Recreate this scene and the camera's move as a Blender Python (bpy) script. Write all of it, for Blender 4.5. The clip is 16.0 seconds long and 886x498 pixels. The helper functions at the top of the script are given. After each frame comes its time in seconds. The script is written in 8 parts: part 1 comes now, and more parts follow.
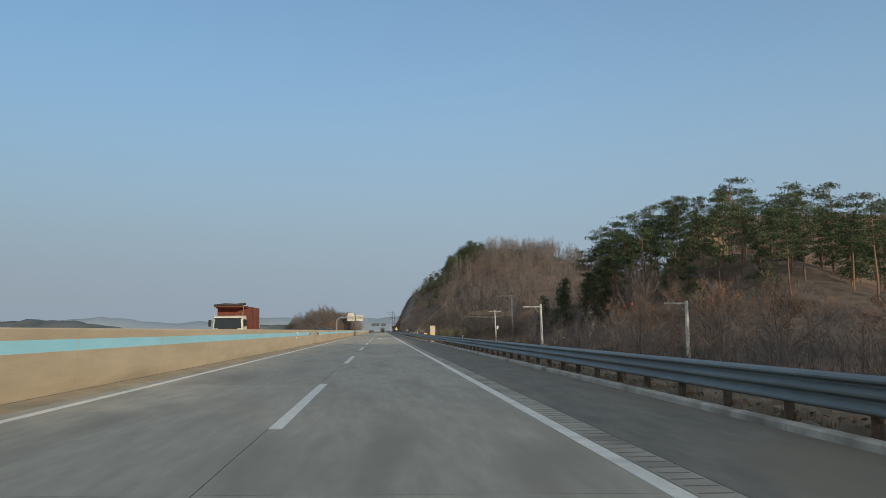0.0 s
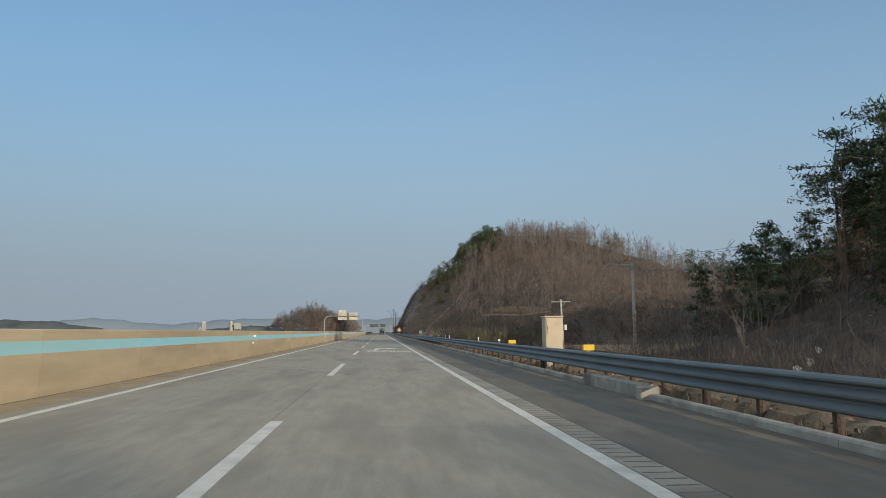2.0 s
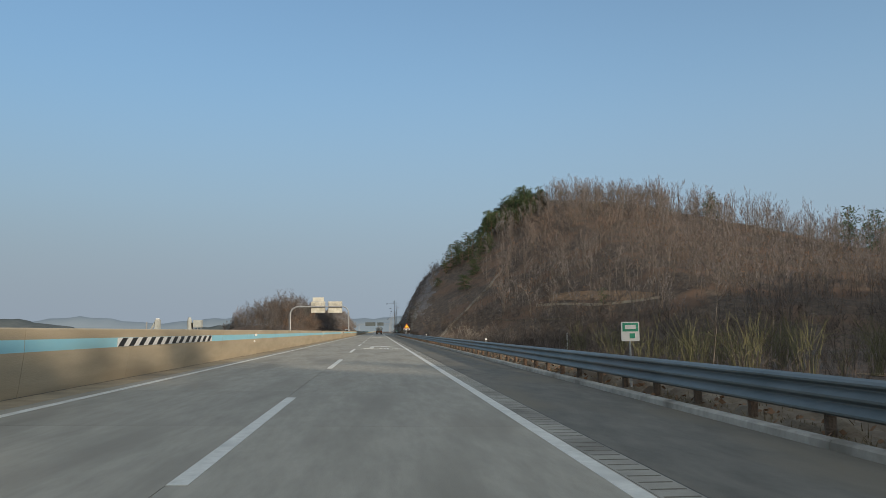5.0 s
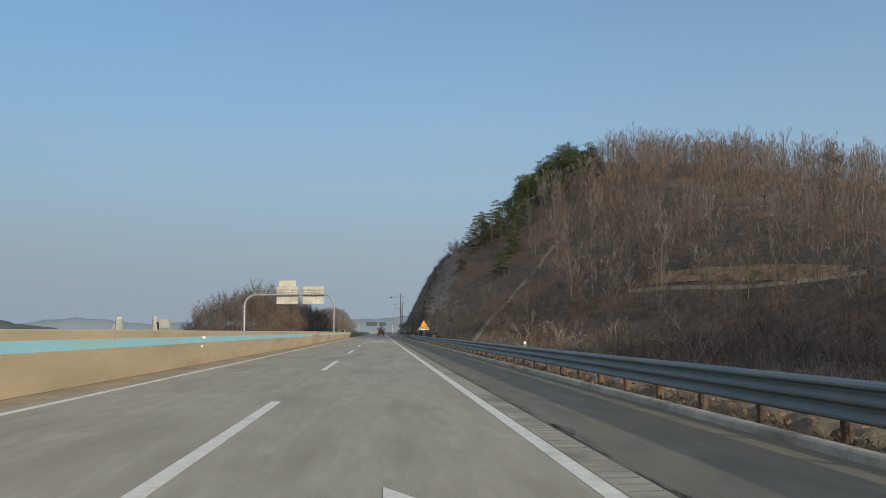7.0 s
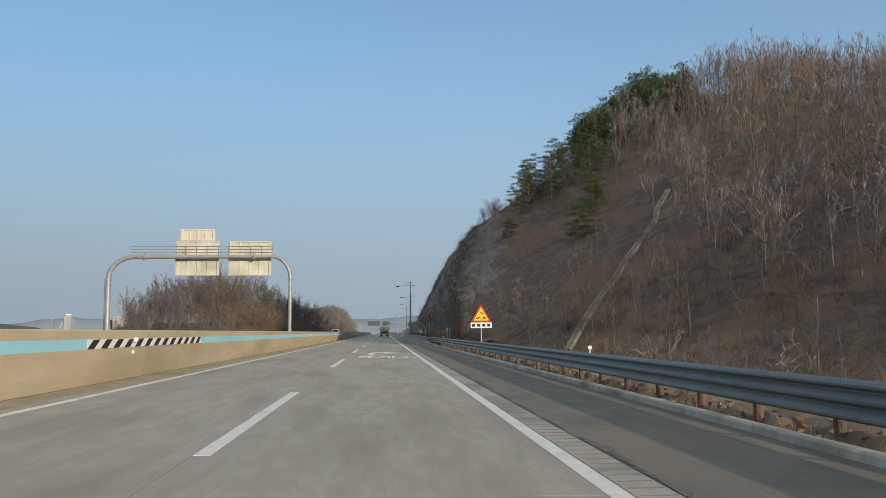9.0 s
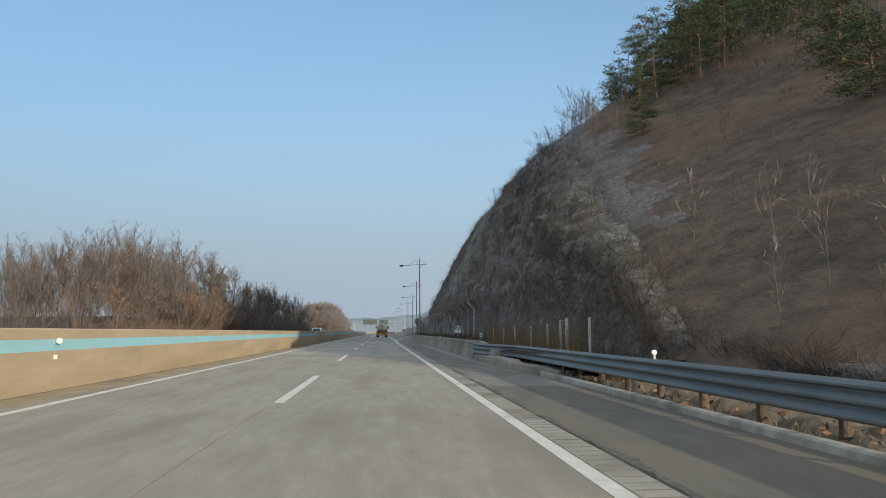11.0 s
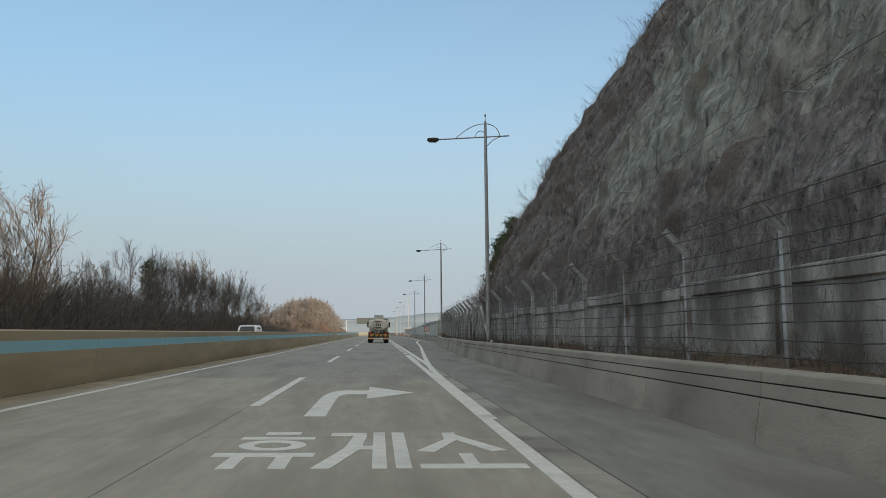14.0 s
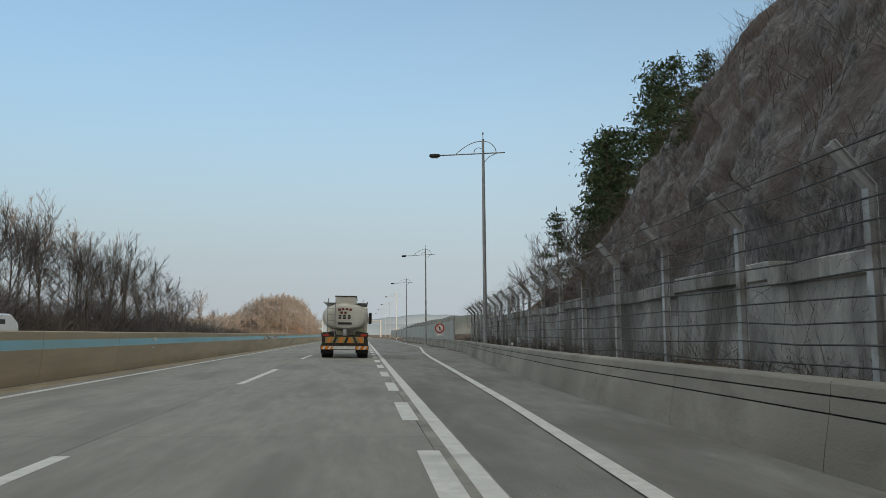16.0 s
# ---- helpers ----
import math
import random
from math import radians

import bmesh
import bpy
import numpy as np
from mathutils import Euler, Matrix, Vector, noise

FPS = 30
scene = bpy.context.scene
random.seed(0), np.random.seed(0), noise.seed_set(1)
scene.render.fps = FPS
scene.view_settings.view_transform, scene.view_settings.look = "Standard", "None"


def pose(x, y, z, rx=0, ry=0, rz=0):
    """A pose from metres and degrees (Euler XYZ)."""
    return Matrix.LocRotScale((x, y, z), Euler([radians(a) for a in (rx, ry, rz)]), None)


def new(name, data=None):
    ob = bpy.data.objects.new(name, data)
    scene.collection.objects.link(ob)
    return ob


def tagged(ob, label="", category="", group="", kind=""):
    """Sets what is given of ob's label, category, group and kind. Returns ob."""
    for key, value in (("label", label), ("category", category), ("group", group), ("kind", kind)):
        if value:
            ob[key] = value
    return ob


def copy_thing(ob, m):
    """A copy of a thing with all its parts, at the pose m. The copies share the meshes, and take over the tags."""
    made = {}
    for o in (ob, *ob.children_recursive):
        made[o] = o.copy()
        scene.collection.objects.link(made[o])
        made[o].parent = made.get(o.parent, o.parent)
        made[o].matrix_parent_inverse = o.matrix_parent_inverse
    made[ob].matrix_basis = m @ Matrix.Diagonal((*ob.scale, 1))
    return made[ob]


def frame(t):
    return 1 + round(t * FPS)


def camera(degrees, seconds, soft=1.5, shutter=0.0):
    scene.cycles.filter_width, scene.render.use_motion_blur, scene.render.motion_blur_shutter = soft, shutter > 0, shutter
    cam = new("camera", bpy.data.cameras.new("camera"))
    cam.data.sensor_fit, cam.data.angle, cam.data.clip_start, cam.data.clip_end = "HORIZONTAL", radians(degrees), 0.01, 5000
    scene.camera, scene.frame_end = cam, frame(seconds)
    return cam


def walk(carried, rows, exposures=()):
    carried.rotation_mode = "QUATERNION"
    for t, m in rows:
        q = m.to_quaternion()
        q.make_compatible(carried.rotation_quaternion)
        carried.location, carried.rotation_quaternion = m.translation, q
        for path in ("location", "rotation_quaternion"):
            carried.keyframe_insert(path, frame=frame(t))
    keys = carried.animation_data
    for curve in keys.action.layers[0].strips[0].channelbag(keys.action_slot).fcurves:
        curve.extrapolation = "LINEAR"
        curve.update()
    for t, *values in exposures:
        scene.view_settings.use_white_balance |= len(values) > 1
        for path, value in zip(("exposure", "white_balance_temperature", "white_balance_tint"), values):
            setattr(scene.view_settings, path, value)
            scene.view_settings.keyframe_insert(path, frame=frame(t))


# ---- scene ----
cam = camera(57.9, 16.0, soft=0.8)
# seconds, x, y, z of the eye, yaw, pitch, roll
PATH = [
    (0.0, 1.316, -10.20, 1.204, -4.38, 5.76, 0.58),
    (0.5, 1.349, 6.78, 1.203, -4.45, 5.71, 0.58),
    (1.0, 1.349, 23.53, 1.203, -4.43, 5.74, 0.53),
    (1.5, 1.394, 40.52, 1.202, -4.54, 5.85, 0.63),
    (2.0, 1.416, 57.20, 1.202, -4.43, 5.86, 0.55),
    (2.5, 1.441, 73.91, 1.201, -4.48, 5.72, 0.54),
    (3.0, 1.380, 90.44, 1.202, -4.55, 5.83, 0.55),
    (3.2, 1.463, 96.28, 1.201, -4.39, 5.92, 0.62),
    (3.5, 1.421, 106.52, 1.202, -4.55, 5.89, 0.51),
    (4.0, 1.459, 122.28, 1.201, -4.64, 5.84, 0.42),
    (6.3, 1.813, 193.33, 1.194, -4.52, 5.81, 0.58),
    (6.5, 1.843, 199.19, 1.193, -4.49, 5.78, 0.58),
    (7.0, 1.821, 214.05, 1.194, -4.44, 5.87, 0.58),
    (7.5, 1.755, 228.34, 1.195, -4.47, 5.82, 0.49),
    (8.0, 1.748, 242.19, 1.195, -4.46, 5.76, 0.41),
    (8.5, 1.782, 257.01, 1.194, -4.38, 5.89, 0.51),
    (9.0, 1.792, 271.79, 1.194, -4.22, 5.89, 0.54),
    (9.2, 1.756, 276.51, 1.195, -4.32, 5.91, 0.44),
    (11.5, 1.738, 340.69, 1.195, -4.48, 5.85, 0.46),
    (12.0, 1.732, 354.91, 1.195, -4.56, 5.91, 0.46),
    (12.5, 1.779, 368.01, 1.194, -4.57, 5.92, 0.56),
    (13.0, 1.864, 381.37, 1.193, -4.51, 5.86, 0.61),
    (13.5, 1.897, 393.62, 1.192, -4.56, 5.80, 0.51),
    (14.0, 2.043, 406.35, 1.189, -4.58, 5.91, 0.56),
    (14.5, 2.127, 420.03, 1.187, -4.87, 5.91, 0.45),
    (15.0, 2.332, 433.48, 1.183, -5.12, 5.81, 0.61),
    (15.5, 2.611, 447.03, 1.178, -5.41, 5.75, 0.65),
    (16.0, 2.934, 460.07, 1.171, -5.74, 6.05, 0.43),
]
walk(cam, [(t, pose(x, y, z, 90 + pitch, roll, yaw)) for t, x, y, z, yaw, pitch, roll in PATH],
     exposures=[(0.0, 0.13, 6500, 8), (7.0, 0.14, 6500, 8), (9.0, 0.28, 6500, 8), (11.5, 0.47, 6550, 8), (12.0, 0.47, 6650, 8), (12.5, 0.59, 6750, 8), (14.0, 0.60, 7250, 9), (16.0, 0.60, 7400, 9)])

# ---- light ----
SUN_EL, SUN_BACK = 12.5, 56.0      # elevation; degrees behind the line that crosses the road from its right
sun_dir = Vector((math.cos(radians(SUN_EL)) * math.cos(radians(SUN_BACK)), -math.cos(radians(SUN_EL)) * math.sin(radians(SUN_BACK)), math.sin(radians(SUN_EL))))
world = bpy.data.worlds.new("sky")
scene.world = world
world.use_nodes = True
wn = world.node_tree
sky = wn.nodes.new("ShaderNodeTexSky")
sky.sky_type, sky.sun_disc = "NISHITA", False
sky.sun_elevation, sky.sun_rotation = radians(SUN_EL), math.atan2(sun_dir.x, sun_dir.y)
sky.air_density, sky.dust_density, sky.ozone_density, sky.altitude = 1.2, 0.8, 3.5, 50
wn.nodes["Background"].inputs["Strength"].default_value = 0.15
# winter haze: towards the horizon the sky pales to a grey blue
coord = wn.nodes.new("ShaderNodeTexCoord")
axes = wn.nodes.new("ShaderNodeSeparateXYZ")
wn.links.new(coord.outputs["Generated"], axes.inputs["Vector"])
haze = wn.nodes.new("ShaderNodeValToRGB")
haze.color_ramp.elements[0].position, haze.color_ramp.elements[1].position = 0.0, 0.42
haze.color_ramp.elements.new(0.16).color = (0.62, 0.62, 0.62, 1)
# overhead, out of view, the paleness is raised again to fill the shade
haze.color_ramp.elements.new(0.85).color = (0.8, 0.8, 0.8, 1)
haze.color_ramp.elements[0].color, haze.color_ramp.elements[2].color = (1.0, 1.0, 1.0, 1), (0.26, 0.26, 0.26, 1)
wn.links.new(axes.outputs["Z"], haze.inputs["Fac"])
pale = wn.nodes.new("ShaderNodeMixRGB")
# the haze is a little brighter on the sun's side
side_ = wn.nodes.new("ShaderNodeValToRGB")
side_.color_ramp.elements[0].position, side_.color_ramp.elements[1].position = 0.2, 0.8
side_.color_ramp.elements[0].color, side_.color_ramp.elements[1].color = (1.06, 1.66, 2.42, 1), (2.00, 2.95, 4.05, 1)
side_.color_ramp.elements.new(0.58).color = (1.83, 2.74, 3.82, 1)
half = wn.nodes.new("ShaderNodeMapRange")
half.inputs["From Min"].default_value, half.inputs["From Max"].default_value = -1.0, 1.0
wn.links.new(axes.outputs["X"], half.inputs["Value"])
wn.links.new(half.outputs["Result"], side_.inputs["Fac"])
wn.links.new(side_.outputs["Color"], pale.inputs["Color2"])
wn.links.new(haze.outputs["Color"], pale.inputs["Fac"])
wn.links.new(sky.outputs["Color"], pale.inputs["Color1"])
# unseen pale sky overhead and behind the start, round the sun, added as fill
fill_zone = wn.nodes.new("ShaderNodeMapRange")
fill_zone.interpolation_type = "SMOOTHSTEP"
fill_zone.inputs["From Min"].default_value, fill_zone.inputs["From Max"].default_value = 0.40, 0.85
up_ = wn.nodes.new("ShaderNodeMath")
up_.operation = "MULTIPLY_ADD"
up_.inputs[1].default_value = -0.45
wn.links.new(axes.outputs["Y"], up_.inputs[0])
wn.links.new(axes.outputs["Z"], up_.inputs[2])
lift = wn.nodes.new("ShaderNodeMath")
lift.operation = "ADD"
lift.inputs[1].default_value = 0.25
wn.links.new(up_.outputs["Value"], lift.inputs[0])
wn.links.new(lift.outputs["Value"], fill_zone.inputs["Value"])
sky_fill = wn.nodes.new("ShaderNodeMixRGB")
sky_fill.inputs["Color2"].default_value = (2.75, 2.98, 3.15, 1)
wn.links.new(fill_zone.outputs["Result"], sky_fill.inputs["Fac"])
low_ = wn.nodes.new("ShaderNodeMapRange")
low_.interpolation_type = "SMOOTHSTEP"
low_.inputs["From Min"].default_value, low_.inputs["From Max"].default_value = 0.33, -0.02
low_.inputs["To Max"].default_value = 0.8
wn.links.new(axes.outputs["Z"], low_.inputs["Value"])
smog = wn.nodes.new("ShaderNodeMixRGB")
smog.inputs["Color2"].default_value = (1.89, 2.14, 2.48, 1)
wn.links.new(low_.outputs["Result"], smog.inputs["Fac"])
wn.links.new(pale.outputs["Color"], smog.inputs["Color1"])
wn.links.new(smog.outputs["Color"], sky_fill.inputs["Color1"])
wn.links.new(sky_fill.outputs["Color"], wn.nodes["Background"].inputs["Color"])
sun = new("sun", bpy.data.lights.new("sun", "SUN"))
sun.data.energy, sun.data.angle, sun.data.color = 3.0, radians(0.6), (1.0, 0.84, 0.65)
sun.matrix_world = sun_dir.to_track_quat("Z", "Y").to_matrix().to_4x4() 

# ---- materials ----


def material(name, dark, light, scale=2.0, rough=0.8, metal=0.0, bump=0.3, bump_scale=40.0, stain=None, stain_scale=0.25, stain_at=0.55, vary=0.0, stretch=(1, 1, 1), spec=0.4, joint=None):
    """Two tones mixed by noise at world size, an optional stain at a larger scale, fine relief, and an optional change from object to object."""
    m = bpy.data.materials.new(name)
    m.use_nodes = True
    nt = m.node_tree
    b = nt.nodes["Principled BSDF"]
    geo = nt.nodes.new("ShaderNodeNewGeometry")
    mp = nt.nodes.new("ShaderNodeMapping")
    mp.inputs["Scale"].default_value = stretch
    nt.links.new(geo.outputs["Position"], mp.inputs["Vector"])
    n1 = nt.nodes.new("ShaderNodeTexNoise")
    n1.inputs["Scale"].default_value, n1.inputs["Detail"].default_value, n1.inputs["Roughness"].default_value = scale, 6, 0.65
    nt.links.new(mp.outputs["Vector"], n1.inputs["Vector"])
    ramp = nt.nodes.new("ShaderNodeValToRGB")
    ramp.color_ramp.elements[0].position, ramp.color_ramp.elements[1].position = 0.32, 0.68
    ramp.color_ramp.elements[0].color, ramp.color_ramp.elements[1].color = (*dark, 1), (*light, 1)
    nt.links.new(n1.outputs["Fac"], ramp.inputs["Fac"])
    out = ramp.outputs["Color"]
    if stain:
        n2 = nt.nodes.new("ShaderNodeTexNoise")
        n2.inputs["Scale"].default_value, n2.inputs["Detail"].default_value = stain_scale, 5
        nt.links.new(mp.outputs["Vector"], n2.inputs["Vector"])
        r2 = nt.nodes.new("ShaderNodeValToRGB")
        r2.color_ramp.elements[0].position, r2.color_ramp.elements[1].position = stain_at - 0.07, stain_at + 0.13
        nt.links.new(n2.outputs["Fac"], r2.inputs["Fac"])
        mix = nt.nodes.new("ShaderNodeMixRGB")
        nt.links.new(r2.outputs["Color"], mix.inputs["Fac"])
        nt.links.new(out, mix.inputs["Color1"])
        mix.inputs["Color2"].default_value = (*stain, 1)
        out = mix.outputs["Color"]
    if vary:
        info = nt.nodes.new("ShaderNodeObjectInfo")
        ran = nt.nodes.new("ShaderNodeMapRange")
        ran.inputs["To Min"].default_value, ran.inputs["To Max"].default_value = 1 - vary, 1 + vary
        nt.links.new(info.outputs["Random"], ran.inputs["Value"])
        hsv = nt.nodes.new("ShaderNodeHueSaturation")
        nt.links.new(ran.outputs["Result"], hsv.inputs["Value"])
        nt.links.new(out, hsv.inputs["Color"])
        out = hsv.outputs["Color"]
    nt.links.new(out, b.inputs["Base Color"])
    b.inputs["Roughness"].default_value, b.inputs["Metallic"].default_value = rough, metal
    b.inputs["Specular IOR Level"].default_value = spec
    if bump:
        n3 = nt.nodes.new("ShaderNodeTexNoise")
        n3.inputs["Scale"].default_value, n3.inputs["Detail"].default_value = bump_scale, 4
        nt.links.new(mp.outputs["Vector"], n3.inputs["Vector"])
        bp = nt.nodes.new("ShaderNodeBump")
        bp.inputs["Strength"].default_value, bp.inputs["Distance"].default_value = bump, 0.6 / bump_scale
        nt.links.new(n3.outputs["Fac"], bp.inputs["Height"])
        nt.links.new(bp.outputs["Normal"], b.inputs["Normal"])
    return m


CONCRETE_ROAD = material("road_concrete", (0.308, 0.284, 0.238), (0.395, 0.365, 0.308), 3.4, 0.8, bump=0.35, bump_scale=60, stain=(0.272, 0.248, 0.205), stain_scale=0.7, stretch=(1.5, 0.24, 1), vary=0.05)
PALE_ROAD = material("pale_road_concrete", (0.345, 0.325, 0.285), (0.440, 0.416, 0.366), 3.4, 0.8, bump=0.35, bump_scale=60, stain=(0.300, 0.282, 0.245), stain_scale=0.7, stretch=(1.5, 0.24, 1), vary=0.05)
DARK_ROAD = material("dark_road_concrete", (0.258, 0.245, 0.217), (0.335, 0.319, 0.283), 3.4, 0.8, bump=0.35, bump_scale=60, stain=(0.225, 0.213, 0.187), stain_scale=0.7, stretch=(1.5, 0.24, 1), vary=0.05)
SHOULDER = material("shoulder_asphalt", (0.118, 0.112, 0.098), (0.190, 0.179, 0.154), 2.2, 0.88, bump=0.5, bump_scale=50, stain=(0.182, 0.161, 0.125), stain_scale=0.45, stretch=(1.2, 0.35, 1))
RUMBLE = material("rumble_concrete", (0.300, 0.285, 0.250), (0.395, 0.375, 0.328), 2.5, 0.85, bump=0.4, stain=(0.192, 0.180, 0.156), stain_scale=0.7)
KERB = material("kerb_concrete", (0.312, 0.300, 0.276), (0.480, 0.468, 0.432), 3, 0.85, bump=0.4, stain=(0.204, 0.192, 0.168), stain_scale=0.8, vary=0.06)
BARRIER = material("tan_barrier_paint", (0.430, 0.356, 0.250), (0.525, 0.438, 0.312), 1.1, 0.7, bump=0.2, bump_scale=25, stain=(0.385, 0.315, 0.218), stain_scale=0.5, stretch=(1, 0.35, 2.2), vary=0.04)
BARRIER_GREY = material("grey_barrier_concrete", (0.245, 0.228, 0.198), (0.400, 0.374, 0.325), 1.4, 0.85, bump=0.4, bump_scale=30, stain=(0.195, 0.182, 0.156), stain_scale=0.7, stretch=(1, 0.5, 1), vary=0.05)
GROOVE = material("dark_groove", (0.03, 0.03, 0.03), (0.06, 0.06, 0.055), 5, 0.9, bump=0)
BLUE = material("sky_blue_paint", (0.275, 0.58, 0.70), (0.33, 0.645, 0.77), 1.2, 0.6, bump=0.08, stain=(0.33, 0.57, 0.62), stain_scale=0.5, stretch=(1, 0.4, 1.5))
WHITE_PAINT = material("white_road_paint", (0.62, 0.605, 0.56), (0.80, 0.785, 0.735), 6, 0.65, bump=0.3, stain=(0.50, 0.49, 0.46), stain_scale=1.5, stain_at=0.62)
WHITE = material("white_plastic", (0.72, 0.72, 0.70), (0.82, 0.82, 0.80), 6, 0.45, bump=0.05)
BLACK = material("black_paint", (0.015, 0.015, 0.015), (0.03, 0.03, 0.03), 6, 0.5, bump=0.05)
GALV = material("galvanised_steel", (0.118, 0.140, 0.144), (0.182, 0.206, 0.212), 2.2, 0.5, 0.45, bump=0.15, bump_scale=20, stain=(0.16, 0.165, 0.165), stain_scale=0.9, stretch=(1, 0.3, 1), vary=0.06)
STEEL = material("grey_painted_steel", (0.30, 0.31, 0.32), (0.42, 0.43, 0.44), 3, 0.5, 0.35, bump=0.08, vary=0.05)
FENCE_STEEL = material("weathered_fence_steel", (0.40, 0.415, 0.43), (0.54, 0.555, 0.57), 3, 0.55, 0.3, bump=0.1, stain=(0.19, 0.16, 0.13), stain_scale=1.2)
WIRE = material("dark_wire", (0.05, 0.05, 0.05), (0.09, 0.09, 0.085), 8, 0.6, 0.3, bump=0)
POLE_CONCRETE = material("pole_concrete", (0.45, 0.44, 0.42), (0.60, 0.59, 0.56), 3, 0.8, bump=0.2, stain=(0.36, 0.35, 0.32), stain_scale=1.2)
GROUND = material("leaf_litter_and_dry_grass", (0.056, 0.046, 0.039), (0.160, 0.122, 0.094), 0.9, 0.95, bump=1.0, bump_scale=6, stain=(0.185, 0.115, 0.078), stain_scale=0.11)
ROCK = material("dark_rock_face", (0.038, 0.036, 0.037), (0.285, 0.269, 0.265), 4.5, 0.9, bump=1.0, bump_scale=8, stain=(0.120, 0.100, 0.094), stain_scale=0.6, stain_at=0.52, stretch=(1, 1, 0.55))
RETAIN = material("old_retaining_concrete", (0.215, 0.218, 0.21), (0.50, 0.50, 0.48), 1.6, 0.9, bump=0.5, bump_scale=14, stain=(0.125, 0.120, 0.108), stain_scale=0.9, stain_at=0.5, stretch=(1, 1, 0.45), vary=0.12)
BARK = material("grey_brown_bark", (0.115, 0.098, 0.084), (0.25, 0.218, 0.190), 0.9, 0.95, bump=0.3, bump_scale=12, stain=(0.14, 0.112, 0.092), stain_scale=0.05)
RUSSET = material("russet_scrub", (0.108, 0.082, 0.068), (0.210, 0.161, 0.133), 0.5, 0.95, bump=0, stain=(0.15, 0.12, 0.10), stain_scale=0.12)
# wide tone ranges put the contrast of sunlit and shaded twigs into colour
BANK_TWIG = material("grey_bank_twigs", (0.070, 0.062, 0.059), (0.225, 0.202, 0.194), 1.1, 0.95, bump=0, stain=(0.142, 0.112, 0.095), stain_scale=0.06)
TWIG = material("grey_brown_twigs", (0.090, 0.079, 0.076), (0.340, 0.302, 0.290), 1.3, 0.95, bump=0, stain=(0.215, 0.160, 0.132), stain_scale=0.03)
# twig colour greyed and paled to carry the haze of distance
HAZED_TWIG = material("haze_paled_twigs", (0.185, 0.170, 0.165), (0.300, 0.280, 0.274), 0.25, 0.95, bump=0, stain=(0.225, 0.190, 0.172), stain_scale=0.04)
VINE = material("dead_vine", (0.110, 0.096, 0.095), (0.245, 0.215, 0.210), 0.6, 0.95, bump=0, stain=(0.263, 0.184, 0.147), stain_scale=0.1)
TWIG_DARK = material("grey_twigs", (0.045, 0.038, 0.034), (0.150, 0.124, 0.108), 1.1, 0.95, bump=0, stain=(0.102, 0.078, 0.065), stain_scale=0.05)
DRY_LEAF = material("dry_oak_leaves", (0.175, 0.102, 0.060), (0.30, 0.185, 0.115), 0.8, 0.9, bump=0)
DRY_GRASS = material("dry_grass", (0.12, 0.095, 0.062), (0.28, 0.222, 0.145), 1.2, 0.95, bump=0, stain=(0.13, 0.115, 0.06), stain_scale=0.3)
NEEDLE = material("pine_needles", (0.034, 0.057, 0.027), (0.090, 0.124, 0.054), 0.5, 0.85, bump=0, vary=0.15)
WILLOW = material("budding_twigs", (0.095, 0.094, 0.052), (0.165, 0.16, 0.085), 0.5, 0.95, bump=0)
RED_BARK = material("red_pine_bark", (0.14, 0.085, 0.06), (0.25, 0.155, 0.11), 2, 0.95, bump=0.4, bump_scale=15)
# colours for distant things with the air's haze mixed in
FAR_HAZED = material("haze_tinted_far", (0.085, 0.105, 0.11), (0.15, 0.165, 0.17), 0.03, 1.0, bump=0, spec=0)
FARTHER_HAZED = material("haze_tinted_mountain", (0.24, 0.295, 0.35), (0.265, 0.32, 0.375), 0.004, 1.0, bump=0, spec=0)
TANK = material("cream_tank_paint", (0.66, 0.64, 0.58), (0.76, 0.74, 0.68), 2, 0.35, bump=0.05, stain=(0.50, 0.47, 0.41), stain_scale=0.8, spec=0.5)
BEIGE = material("beige_cabinet_paint", (0.52, 0.44, 0.33), (0.62, 0.53, 0.41), 2, 0.55, bump=0.05, stain=(0.46, 0.39, 0.29), stain_scale=1)
YELLOW = material("yellow_plastic", (0.75, 0.48, 0.03), (0.85, 0.56, 0.05), 4, 0.5, bump=0)
MARKER_RED = material("marker_ball_plastic", (0.55, 0.10, 0.04), (0.68, 0.15, 0.07), 6, 0.5, bump=0)
ORANGE = material("orange_reflective", (0.75, 0.22, 0.03), (0.85, 0.28, 0.05), 8, 0.4, bump=0)
RED = material("red_plastic", (0.45, 0.03, 0.02), (0.55, 0.05, 0.03), 8, 0.3, bump=0)
RUBBER = material("tyre_rubber", (0.012, 0.012, 0.012), (0.03, 0.03, 0.03), 8, 0.85, bump=0.3)
CHASSIS = material("dirty_chassis_steel", (0.03, 0.028, 0.025), (0.075, 0.07, 0.062), 3, 0.7, 0.2, bump=0.2)
RUST = material("rusty_red_steel", (0.13, 0.035, 0.022), (0.27, 0.08, 0.05), 1.6, 0.75, 0.1, bump=0.25, stain=(0.10, 0.045, 0.03), stain_scale=0.8)
CREAM = material("cream_cab_paint", (0.66, 0.62, 0.50), (0.74, 0.70, 0.58), 3, 0.35, bump=0)
SIGN_BACK = material("weathered_sign_back", (0.60, 0.58, 0.50), (0.72, 0.70, 0.62), 1.5, 0.5, 0.2, bump=0.05, stain=(0.52, 0.50, 0.42), stain_scale=0.8)
SIGN_GREEN = material("sign_green", (0.02, 0.27, 0.17), (0.03, 0.32, 0.20), 4, 0.4, bump=0)
SIGN_TEAL = material("sign_teal", (0.03, 0.20, 0.20), (0.05, 0.26, 0.25), 4, 0.4, bump=0)
